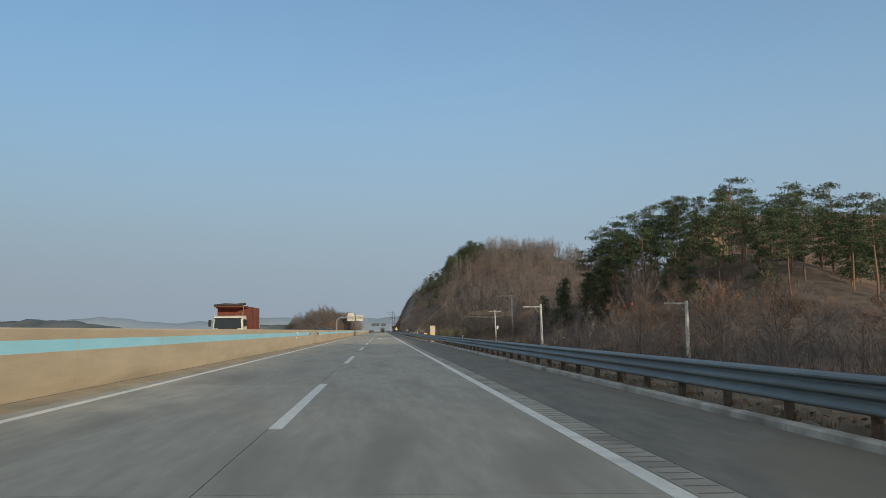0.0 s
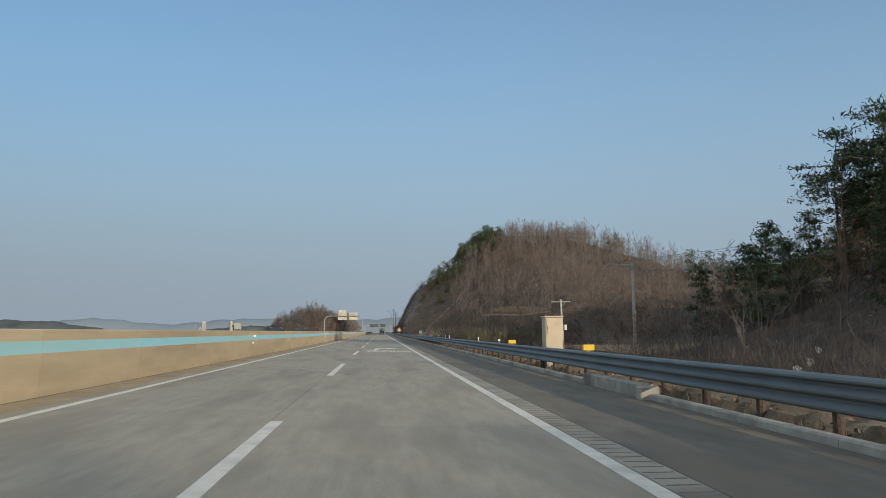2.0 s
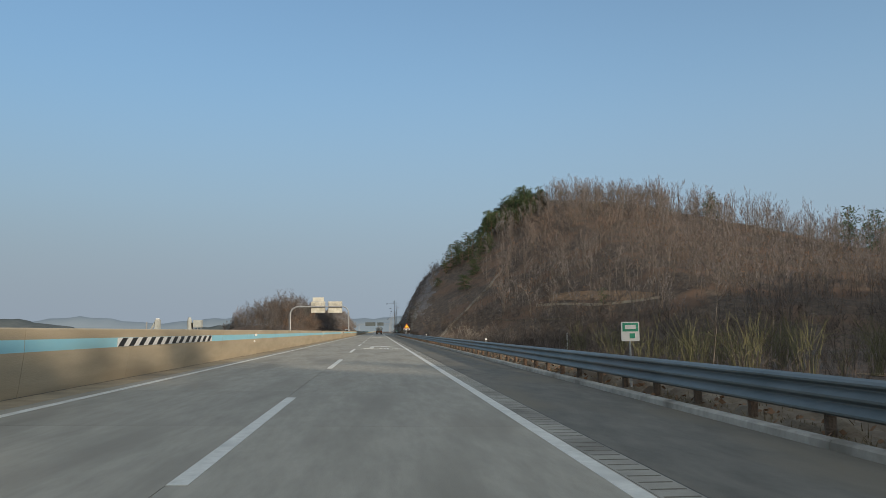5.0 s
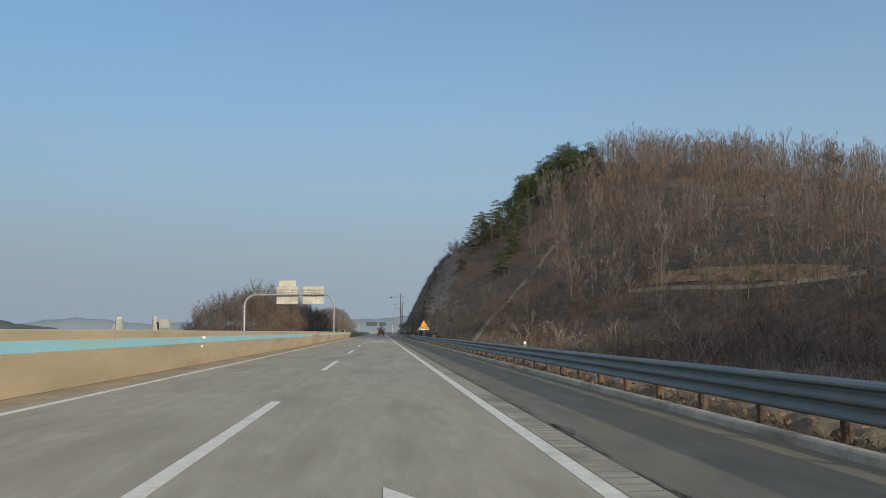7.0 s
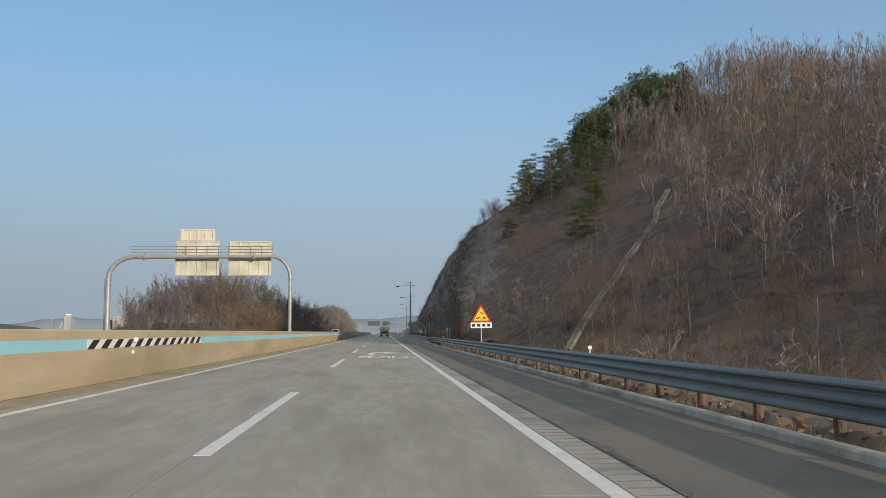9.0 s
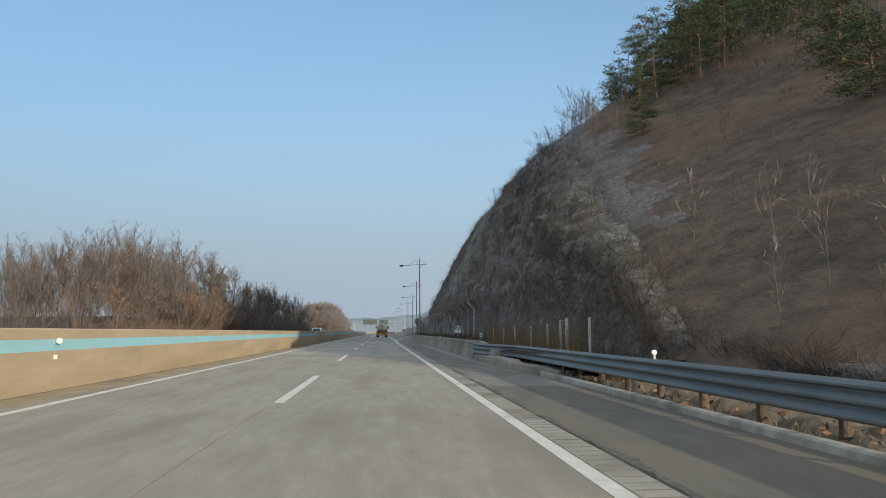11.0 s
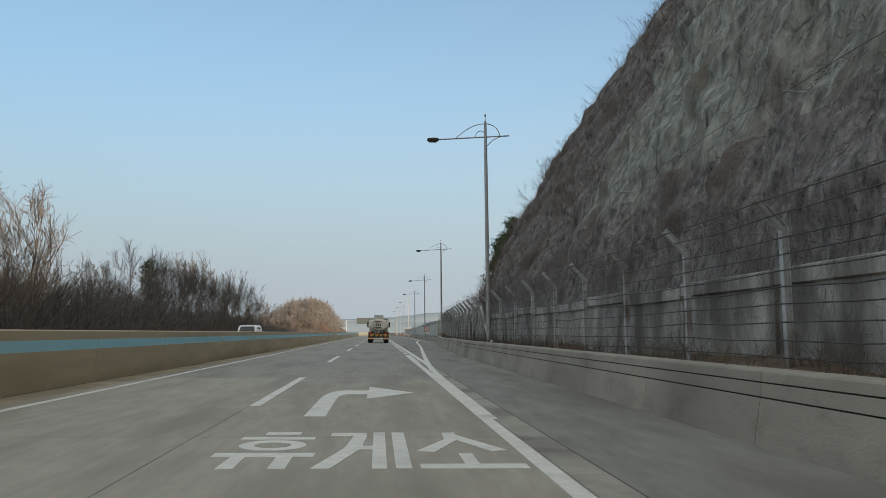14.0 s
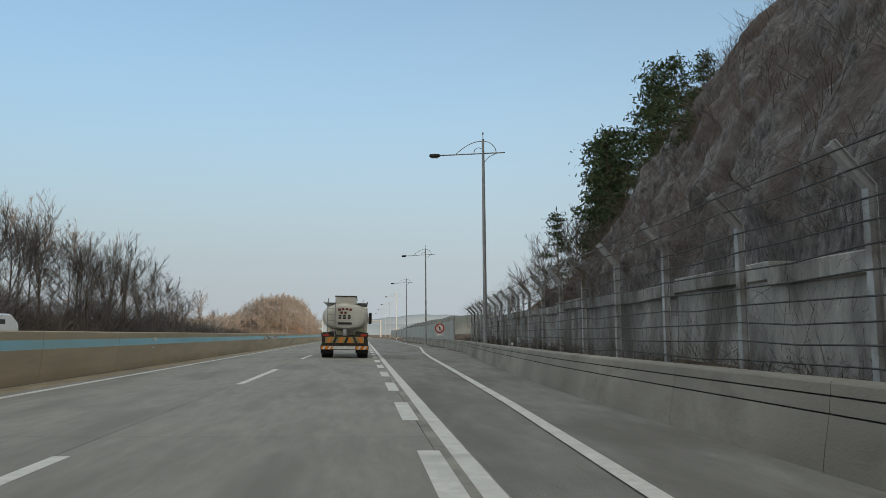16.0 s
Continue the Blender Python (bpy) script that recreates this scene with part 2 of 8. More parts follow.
SIGN_BLUE = material("sign_blue", (0.02, 0.08, 0.36), (0.03, 0.10, 0.42), 4, 0.4, bump=0)
GLASS = material("dark_vehicle_glass", (0.012, 0.016, 0.018), (0.02, 0.025, 0.028), 2, 0.06, bump=0, spec=0.8)
CAR_BLACK = material("black_car_paint", (0.008, 0.009, 0.011), (0.014, 0.015, 0.018), 3, 0.15, 0.2, bump=0, spec=0.7)
CAR_WHITE = material("white_car_paint", (0.74, 0.74, 0.73), (0.80, 0.80, 0.79), 3, 0.25, bump=0)
PLANT_GREY = material("industrial_cladding", (0.34, 0.36, 0.34), (0.46, 0.48, 0.46), 0.5, 0.7, bump=0)
PATCH = material("asphalt_patch", (0.055, 0.055, 0.052), (0.10, 0.10, 0.095), 3, 0.85, bump=0.5)
DRAIN = material("weathered_drain_concrete", (0.15, 0.138, 0.12), (0.28, 0.262, 0.235), 1.4, 0.9, bump=0.4, stain=(0.13, 0.105, 0.08), stain_scale=0.5)
GUTTER = material("gutter_concrete", (0.225, 0.225, 0.212), (0.315, 0.313, 0.294), 2.2, 0.85, bump=0.3, stain=(0.225, 0.215, 0.195), stain_scale=0.6, stretch=(1.2, 0.4, 1))
INFILL = material("rough_infill_asphalt", (0.150, 0.146, 0.132), (0.268, 0.260, 0.236), 5.0, 0.92, bump=0.9, bump_scale=22, stain=(0.165, 0.148, 0.120), stain_scale=0.9, stretch=(1.1, 0.5, 1))
CRUMBLE = material("crumbled_asphalt", (0.075, 0.072, 0.066), (0.185, 0.172, 0.150), 9.0, 0.95, bump=1.0, bump_scale=30)
EXIT_LANE = material("exit_lane_concrete", (0.190, 0.184, 0.166), (0.285, 0.276, 0.250), 2.3, 0.85, bump=0.4, bump_scale=40, stain=(0.165, 0.155, 0.135), stain_scale=0.5, stretch=(1.2, 0.3, 1))
ROCK_STONE = material("loose_grey_stones", (0.042, 0.043, 0.042), (0.285, 0.282, 0.266), 4.0, 0.9, bump=1.0, bump_scale=5, stain=(0.085, 0.075, 0.062), stain_scale=0.9, stain_at=0.5, stretch=(1, 0.7, 1.5))
ROCK_GREY = material("grey_green_rock", (0.055, 0.060, 0.055), (0.36, 0.375, 0.345), 3.0, 0.88, bump=1.0, bump_scale=8, stain=(0.130, 0.112, 0.095), stain_scale=0.8, stain_at=0.57, stretch=(1, 1, 0.22))
DUST = material("dusty_road_edge", (0.312, 0.252, 0.174), (0.444, 0.366, 0.252), 1.8, 0.95, bump=0.4, bump_scale=40, stain=(0.264, 0.228, 0.174), stain_scale=0.6)
GROOVE_DIRT = material("dirty_groove", (0.13, 0.12, 0.10), (0.21, 0.195, 0.165), 5, 0.95, bump=0.3)
DULL_YELLOW = material("dirty_yellow_paint", (0.42, 0.30, 0.10), (0.55, 0.40, 0.15), 3, 0.6, bump=0.1, stain=(0.30, 0.23, 0.12), stain_scale=1.5)
FIELD = material("dry_field_grass", (0.24, 0.17, 0.09), (0.40, 0.29, 0.16), 0.9, 0.95, bump=0.8, bump_scale=8, stain=(0.17, 0.12, 0.07), stain_scale=0.15)
TRACK = material("pale_track_dirt", (0.33, 0.28, 0.21), (0.46, 0.40, 0.31), 2, 0.95, bump=0.4, stain=(0.28, 0.22, 0.15), stain_scale=0.8)
SOIL = material("bare_orange_soil", (0.20, 0.125, 0.075), (0.36, 0.245, 0.155), 1.6, 0.95, bump=0.8, bump_scale=10, stain=(0.13, 0.09, 0.06), stain_scale=0.6)
# bark lightened to stand for sunshine on the roadside bushes
SUNLIT_BARK = material("sunlit_bark", (0.19, 0.162, 0.136), (0.36, 0.315, 0.27), 2.0, 0.9, bump=0.2)
DIRT = material("roadside_dirt", (0.095, 0.078, 0.058), (0.235, 0.195, 0.145), 2, 0.95, bump=0.8, bump_scale=20, stain=(0.11, 0.08, 0.055), stain_scale=0.9)

# ---- mesh helpers ----


class Mesh:
    """Collects vertices and faces of one mesh, with a material for each face."""

    def __init__(self, *mats):
        self.v, self.f, self.m, self.mats = [], [], [], list(mats)

    def add(self, verts, faces, mi=0):
        o = len(self.v)
        self.v += [tuple(p) for p in verts]
        self.f += [tuple(i + o for i in f) for f in faces]
        self.m += [mi] * len(faces)
        return self

    def box(self, x0, y0, z0, x1, y1, z1, c=0.0, mi=0, tilt=None):
        """A box, its upright edges and top chamfered by c."""
        c = min(c, 0.45 * (x1 - x0), 0.45 * (y1 - y0), 0.45 * (z1 - z0))
        if c <= 0:
            p = [(x, y, z) for z in (z0, z1) for x, y in ((x0, y0), (x1, y0), (x1, y1), (x0, y1))]
            f = [(3, 2, 1, 0), (4, 5, 6, 7)] + [(i, (i + 1) % 4, (i + 1) % 4 + 4, i + 4) for i in range(4)]
        else:
            def ring(z, d, e):
                return [(x0 + d + e, y0 + d, z), (x1 - d - e, y0 + d, z), (x1 - d, y0 + d + e, z), (x1 - d, y1 - d - e, z),
                        (x1 - d - e, y1 - d, z), (x0 + d + e, y1 - d, z), (x0 + d, y1 - d - e, z), (x0 + d, y0 + d + e, z)]
            p = ring(z0, c, 0.3 * c) + ring(z0 + c, 0, c) + ring(z1 - c, 0, c) + ring(z1, c, 0.3 * c)
            f = [tuple(range(7, -1, -1)), tuple(range(24, 32))]
            for k in range(3):
                f += [(8 * k + i, 8 * k + (i + 1) % 8, 8 * k + 8 + (i + 1) % 8, 8 * k + 8 + i) for i in range(8)]
        if tilt is not None:
            p = [tuple(tilt @ Vector(q)) for q in p]
        return self.add(p, f, mi)

    def tube(self, pts, r, n=8, mi=0, cap=True):
        """A round bar along points; r: one radius or one for each point."""
        pts = [Vector(p) for p in pts]
        rr = r if isinstance(r, (list, tuple)) else [r] * len(pts)
        rings = []
        side = None
        for i, p in enumerate(pts):
            d = (pts[min(i + 1, len(pts) - 1)] - pts[max(i - 1, 0)]).normalized()
            if side is None:
                side = d.orthogonal().normalized()
            side = (side - d * side.dot(d)).normalized()
            up = d.cross(side)
            rings += [p + rr[i] * (math.cos(a) * side + math.sin(a) * up) for a in [2 * math.pi * k / n for k in range(n)]]
        f = [(n * j + i, n * j + (i + 1) % n, n * j + n + (i + 1) % n, n * j + n + i) for j in range(len(pts) - 1) for i in range(n)]
        if cap:
            f += [tuple(range(n - 1, -1, -1)), tuple(range(n * (len(pts) - 1), n * len(pts)))]
        return self.add(rings, f, mi)

    def loft(self, sections, mi=0, closed=True, cap=True):
        """Skin between equal rings of points."""
        n = len(sections[0])
        v = [p for s in sections for p in s]
        k = n if closed else n - 1
        f = [(n * j + i, n * j + (i + 1) % n, n * j + n + (i + 1) % n, n * j + n + i) for j in range(len(sections) - 1) for i in range(k)]
        if cap and closed:
            f += [tuple(range(n - 1, -1, -1)), tuple(range(n * (len(sections) - 1), n * len(sections)))]
        return self.add(v, f, mi)

    def prism(self, poly, z0, z1, mi=0, m=None):
        """A flat outline (x, y) given thickness from z0 to z1, then turned by the matrix m."""
        n = len(poly)
        p = [Vector((x, y, z)) for z in (z0, z1) for x, y in poly]
        if m is not None:
            p = [m @ q for q in p]
        return self.add(p, [tuple(range(n - 1, -1, -1)), tuple(range(n, 2 * n))] + [(i, (i + 1) % n, (i + 1) % n + n, i + n) for i in range(n)], mi)

    def data(self, name, smooth=False):
        me = bpy.data.meshes.new(name)
        me.from_pydata(self.v, [], self.f)
        for m in self.mats:
            me.materials.append(m)
        if len(self.mats) > 1:
            me.polygons.foreach_set("material_index", self.m)
        if smooth:
            me.polygons.foreach_set("use_smooth", [True] * len(me.polygons))
        bm = bmesh.new()
        bm.from_mesh(me)
        bmesh.ops.recalc_face_normals(bm, faces=bm.faces)
        bm.to_mesh(me)
        bm.free()
        if smooth:
            me.set_sharp_from_angle(angle=radians(35))
        return me


def quads(name, v, q, mats, mi=None):
    """A large mesh of four-sided faces from arrays."""
    me = bpy.data.meshes.new(name)
    v, q = np.asarray(v, np.float32), np.asarray(q, np.int32)
    me.vertices.add(len(v))
    me.vertices.foreach_set("co", v.ravel())
    me.loops.add(q.size)
    me.loops.foreach_set("vertex_index", q.ravel())
    me.polygons.add(len(q))
    me.polygons.foreach_set("loop_start", np.arange(0, q.size, 4, dtype=np.int32))
    for m in mats:
        me.materials.append(m)
    if mi is not None:
        me.polygons.foreach_set("material_index", np.asarray(mi, np.int32))
    me.update(calc_edges=True)
    return me


def part(name, mesh, parent, label="", smooth=False, m=None):
    data = mesh.data(name, smooth) if isinstance(mesh, Mesh) else mesh
    ob = new(name, data)
    ob.parent = parent
    if m is not None:
        ob.matrix_basis = m
    if label:
        tagged(ob, label)
    return ob


def thing(name, label, category, group="", kind="", m=None):
    ob = new(name)
    ob.empty_display_size = 0.2
    if m is not None:
        ob.matrix_basis = m
    return tagged(ob, label, category, group, kind)


def solid(name, mesh, label, category, group="", kind="", m=None, smooth=False):
    ob = new(name, mesh.data(name, smooth) if isinstance(mesh, Mesh) else mesh)
    if m is not None:
        ob.matrix_basis = m
    return tagged(ob, label, category, group, kind)


def smooth(a, b, v):
    u = np.clip((v - a) / (b - a), 0, 1)
    return u * u * (3 - 2 * u)


FALL = 0.02                        # the road falls to its right by 2 per cent


def road_z(x):
    return -FALL * x


def lerp_table(y, table):
    return np.interp(y, [p[0] for p in table], [p[1] for p in table])


# foot of the wall or kerb on the right of the road
RIGHT_FOOT = [(-400, 6.5), (345, 6.5), (361, 6.0), (385, 6.15), (426, 6.4), (452, 6.55), (464, 7.2), (478, 7.42), (497, 8.6), (519, 10.4), (545, 11.5), (620, 12.0), (3000, 12.0)]

# ---- terrain ----


def wave(x, y, s, k):
    """Smooth unevenness from a few crossing waves."""
    return (np.sin(x / s + 1.3 * k) * np.cos(y / (s * 1.17) - 0.7 * k) + 0.6 * np.sin((x + y) / (s * 0.53) + 2.1 * k) + 0.4 * np.cos((x - 0.7 * y) / (s * 0.31) + k)
            + 0.25 * np.sin((0.4 * x + y) / (s * 0.17) + 3 * k))


def cut_line(x, y):
    """The rock cut beside the road."""
    foot = lerp_table(y, [(300, 8.6), (440, 8.8), (460, 8.95), (468, 9.4), (478, 10.5), (490, 11.8), (500, 13.2), (519, 15.5), (560, 20.0)])
    return 2.1 * (x - foot - 0.2)


def terrain(x, y):
    x, y = np.asarray(x, float), np.asarray(y, float)
    # low land to the right of the road
    low = -0.02 * np.minimum(x, 7.5) - 0.08 - 1.5 * smooth(8.5, 13.5, x) * (1 - smooth(325, 352, y))
    low = low + 0.10 * wave(x, y, 9.0, 1) * smooth(9, 16, x)
    # pine knoll
    knoll = 13.5 * smooth(27, 56, x + 0.12 * (y - 60)) * smooth(45, 105, y) * (1 - smooth(104, 134, y + 0.25 * (x - 40))) * (1 - 0.5 * smooth(52, 78, x)) + 0.5 * wave(x, y, 14, 2) * smooth(22, 35, x) * (1 - smooth(90, 130, y))
    # unseen rise before the start, added under the pines that shade the road
    knoll = np.maximum(knoll, 9.0 * smooth(24, 44, x) * smooth(-110, -60, y) * (1 - smooth(-12, 12, y)) * (1 - smooth(70, 110, x)))
    # unseen wooded spur, added to keep the foot of the large hill in the shade
    spur = 28.0 * smooth(0, 22, x - 3.4 - 0.70 * (y - 90.5)) * smooth(120, 165, y) * (1 - smooth(215, 245, y)) * (1 - smooth(150, 190, x))
    # far rise behind the field
    back = 27.0 * smooth(120, 230, x) * smooth(120, 240, y) * (1 - smooth(600, 800, y))
    # large hill
    y_foot = np.maximum(345 - 1.75 * (x - 9), 262)
    face = 0.29 * (y - y_foot) + 0.5 * wave(x, y, 17, 3)
    side = 6.1 + 0.70 * x + 0.5 * wave(x, y, 13, 4)
    cap = 42 + 1.2 * wave(x, y, 40, 5) - 0.75 * np.maximum(x - 84, 0)
    fall = lerp_table(y, [(0, 60), (405, 60), (418, 30), (428, 22), (437, 19.5), (446, 17), (452, 15.4), (460, 13.4), (467, 11.2), (475, 10.8), (484, 10.8), (490, 9.3), (497, 6.0), (505, 3.0), (560, 0.0), (5000, 0.0)]) + 0.55 * np.maximum(x - 14, 0) * smooth(400, 430, y) * (1 - smooth(520, 600, y))
    hill = np.minimum(np.minimum(face, side), np.minimum(cap, fall))
    hill = np.minimum(hill, cut_line(x, y) + 0.15 * wave(x, y, 3, 6)) * (1 - smooth(640, 760, y))
    right = np.maximum(low, np.maximum(np.maximum(np.maximum(knoll, spur) - 1.5, back - 1.5), hill))
    # wooded bank to the left of the other carriageway
    bank = 3.2 * smooth(-19, -30, x) * smooth(-55, -42, x) * smooth(382, 425, y) * (1 - smooth(620, 700, y))
    dome = np.maximum(13.5 * np.exp(-((x + 40) / 17.0) ** 4), 6.0 * np.exp(-((x + 70) / 26.0) ** 4))
    bank = bank + dome * smooth(800, 850, y) * (1 - smooth(930, 1020, y))
    left = np.where(x < -18.5, -0.10 + 0.2 - 1.2 * smooth(-19, -26, x) * (1 - smooth(382, 425, y) * smooth(-55, -42, x)), road_z(np.maximum(x, -5)) - 0.08) + bank
    return np.where(x > 6.9, right, np.where(x < -18.5, left, np.minimum(road_z(x), 0.12) - 0.10))


def axis(*spans):
    out = []
    for a, b, n in spans:
        out += list(np.linspace(a, b, n, endpoint=False))
    return np.array(out + [spans[-1][1]])


def sheet(xs, ys, fn):
    gx, gy = np.meshgrid(xs, ys, indexing="ij")
    gz = fn(gx, gy)
    v = np.stack([gx, gy, gz], -1).reshape(-1, 3)
    n = len(ys)
    i = np.arange(len(xs) - 1)[:, None] * n + np.arange(n - 1)[None, :]
    q = np.stack([i, i + n, i + n + 1, i + 1], -1).reshape(-1, 4)
    return v, q


v, q = sheet(axis((-3500, -300, 8), (-300, -60, 12), (-60, -18, 14), (-18, 6.9, 10), (6.9, 30, 40), (30, 150, 60), (150, 300, 15), (300, 3500, 8)),
             axis((-300, -60, 8), (-60, 260, 90), (260, 560, 200), (560, 900, 34), (900, 4500, 18)), terrain)
mid = v[q].mean(1)
rocky = (mid[:, 1] > 352 + 6 * np.sin(mid[:, 2] * 0.5)) & (mid[:, 1] < 520) & (mid[:, 0] > 8) & (cut_line(mid[:, 0], mid[:, 1]) - mid[:, 2] < 2.5 + 1.5 * np.sin(mid[:, 1] * 0.7) + 1.5 * (1 - smooth(374, 392, mid[:, 1]))) & (mid[:, 2] > 0.3)
me = quads("ground", v, q, [GROUND, ROCK], rocky.astype(int))
me.polygons.foreach_set("use_smooth", [True] * len(me.polygons))
solid("ground", me, "brown winter ground of leaf litter and dry grass", "ground", kind="structure")

# rock cut: a rough face laid over the steep part of the slope
ny, ns = 760, 78
yy, ss = np.meshgrid(np.linspace(338, 520, ny), np.linspace(0, 1, ns), indexing="ij")
foot = lerp_table(yy, [(300, 8.6), (440, 8.8), (460, 8.95), (468, 9.4), (478, 10.5), (490, 11.8), (500, 13.2), (519, 15.5), (560, 20.0)])
zmax = np.zeros(ny)
for i, y in enumerate(yy[:, 0]):
    xs = np.linspace(foot[i, 0], 34, 220)
    h = terrain(xs, np.full_like(xs, y))
    on = h >= cut_line(xs, np.full_like(xs, y)) - 1.2
    zmax[i] = max(0.6, h[on].max() if on.any() else 0.6)
for _ in range(6):
    zmax[1:-1] = 0.25 * zmax[:-2] + 0.5 * zmax[1:-1] + 0.25 * zmax[2:]
zz = ss * zmax[:, None]
rough = 0.28 * wave(yy * 1.0, zz * 1.7, 2.2, 7) + 0.16 * np.abs(wave(yy, zz * 0.45, 0.7, 8)) + 0.07 * wave(yy, zz, 0.31, 9)
crag = np.array([[noise.ridged_multi_fractal((a * 0.33, b * 0.22, 3.1), 0.9, 2.1, 5, 1.0, 2.0) for a, b in zip(ra, rb)] for ra, rb in zip(yy, zz)])
rough = 0.6 * rough + 0.42 * crag
fine = np.array([[noise.ridged_multi_fractal((a * 1.15 + 7, b * 0.8, 9.4), 0.8, 2.2, 3, 1.0, 2.0) for a, b in zip(ra, rb)] for ra, rb in zip(yy, zz)])
rough = (rough + (0.16 + 0.14 * (1 - smooth(372, 392, yy))) * fine) * np.clip((zz - 1.9) / 2.0, 0.05, 1)
rough *= np.minimum(1, 4 * ss) * np.minimum(1, 6 * (1 - ss) + 0.15)
# narrow ledges that climb along the face
ledge = np.mod((zz - 9.0 - 0.115 * (yy - 363) + 0.25 * wave(yy, zz * 0, 4.0, 3)) / 2.5, 1.0)
rough += 0.62 * ledge ** 1.6 * smooth(3.5, 6.5, zz) * (1 - smooth(404, 424, yy)) * np.minimum(1, 6 * (1 - ss))
xx = foot + 0.2 + zz / 2.1 + (1.3 - 1.6 * smooth(339, 350, yy + 2.0 * wave(yy, zz, 3.1, 4))) + 0.8 * smooth(0.92, 1.0, ss) - rough
v = np.stack([xx, yy, zz - 0.1], -1).reshape(-1, 3)
i = np.arange(ny - 1)[:, None] * ns + np.arange(ns - 1)[None, :]
q = np.stack([i, i + 1, i + ns + 1, i + ns], -1).reshape(-1, 4)
ROCK_X, ROCK_Y, ROCK_Z = xx, yy, zz
cy, cz = yy[:-1, :-1], zz[:-1, :-1]
near_edge = 418.6 + 0.9 * np.maximum(cz - 11.5, 0) + 0.5 * wave(cy, cz, 0.6, 24)
pale = (cy > near_edge) & (cy < 437.5 + 1.3 * wave(cy, cz * 0.5, 1.7, 21) + 0.7 * wave(cy, cz, 0.4, 22)) & (cz > 5.6 + 0.4 * wave(cy, cz, 1.1, 25))
solid("rock_cut", quads("rock_cut", v, q, [ROCK, ROCK_GREY, ROCK_STONE], np.where(pale, 1, np.where((cy < 371 + 2.5 * wave(cy, cz, 2.0, 26) - 0.35 * cz) & (cz < 12 + wave(cy, cz, 1.5, 27)), 2, 0)).reshape(-1).astype(int)), "steep dark rock cutting, grey-green with brown growth", "rock face", kind="structure")

# distant hills, with the haze before them put into their blue-grey colour
for name, mat_, y0, x0, x1, hgt, seed in (("far_hill", FAR_HAZED, 1150, -800, -325, 34, 1), ("far_hill", FAR_HAZED, 1500, -380, -60, 22, 5), ("far_mountain", FARTHER_HAZED, 3000, -2200, 900, 70, 2), ("far_mountain", FARTHER_HAZED, 3600, -1200, 2200, 88, 3), ("far_hill", FAR_HAZED, 1250, 30, 420, 38, 4)):
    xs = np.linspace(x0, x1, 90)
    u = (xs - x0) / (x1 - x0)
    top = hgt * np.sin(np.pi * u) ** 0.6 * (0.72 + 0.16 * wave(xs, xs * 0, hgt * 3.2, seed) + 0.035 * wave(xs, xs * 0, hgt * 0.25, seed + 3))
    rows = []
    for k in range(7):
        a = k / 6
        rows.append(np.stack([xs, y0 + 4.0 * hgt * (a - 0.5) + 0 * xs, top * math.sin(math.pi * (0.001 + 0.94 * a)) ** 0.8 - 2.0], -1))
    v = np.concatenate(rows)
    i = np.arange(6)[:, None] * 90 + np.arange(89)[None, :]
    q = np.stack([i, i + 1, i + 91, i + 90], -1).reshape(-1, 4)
    solid(name, quads(name, v, q, [mat_]), "low hill far away, the haze put into its colour", "hill", kind="structure")

# ---- road ----


def strip(x0, x1, y0, y1, up, mi=0, mesh=None, n=1):
    """A flat strip of the sloping road surface, with a little thickness."""
    ms = mesh or Mesh()
    for k in range(n):
        a, b = y0 + (y1 - y0) * k / n, y0 + (y1 - y0) * (k + 1) / n
        p = [(x, y, road_z(x) + up + dz) for dz in (-0.05, 0) for x, y in ((x0, a), (x1, a), (x1, b), (x0, b))]
        ms.add(p, [(3, 2, 1, 0), (4, 5, 6, 7)] + [(i, (i + 1) % 4, (i + 1) % 4 + 4, i + 4) for i in range(4)], mi)
    return ms


road = solid("road", strip(-4.85, 3.72, -260, 3000, -0.022, 0, Mesh(GROOVE)), "grey concrete motorway carriageway with sawn joints", "road", kind="structure")
far = strip(-4.82, 3.71, 560, 3000, 0.0, 0, Mesh(DARK_ROAD))
part("far_lane", far, road)
part("rear_lane", strip(-4.82, 3.71, -260, -22, 0.0, 0, Mesh(CONCRETE_ROAD)), road)
other = solid("opposite_road", Mesh(CONCRETE_ROAD).box(-17.4, -260, -0.04, -5.3, 3000, 0.10), "grey concrete opposite carriageway behind the barrier", "road", kind="structure")

# shoulder between the edge line and the kerb or wall; it widens into the exit lane
ys = np.concatenate([np.linspace(-260, 340, 60), np.linspace(345, 640, 90), [800, 3000]])
fx = np.array([lerp_table(y, RIGHT_FOOT) for y in ys]) + 0.06
v = np.concatenate([np.stack([np.full_like(ys, 4.085), ys, road_z(4.085) - 0.012 + 0 * ys], -1), np.stack([0.5 * (4.085 + fx), ys, road_z(0.5 * (4.085 + fx)) - 0.012], -1), np.stack([fx, ys, road_z(fx) - 0.012], -1)])
n = len(ys)
i = np.arange(2)[:, None] * n + np.arange(n - 1)[None, :]
q = np.stack([i, i + n, i + n + 1, i + 1], -1).reshape(-1, 4)
lane_ = (v[q].mean(1)[:, 1] > 345).astype(int)
shoulder = solid("shoulder", quads("shoulder", v, q, [SHOULDER, EXIT_LANE], lane_), "worn grey shoulder with brown dust and old patches", "road shoulder", kind="structure")

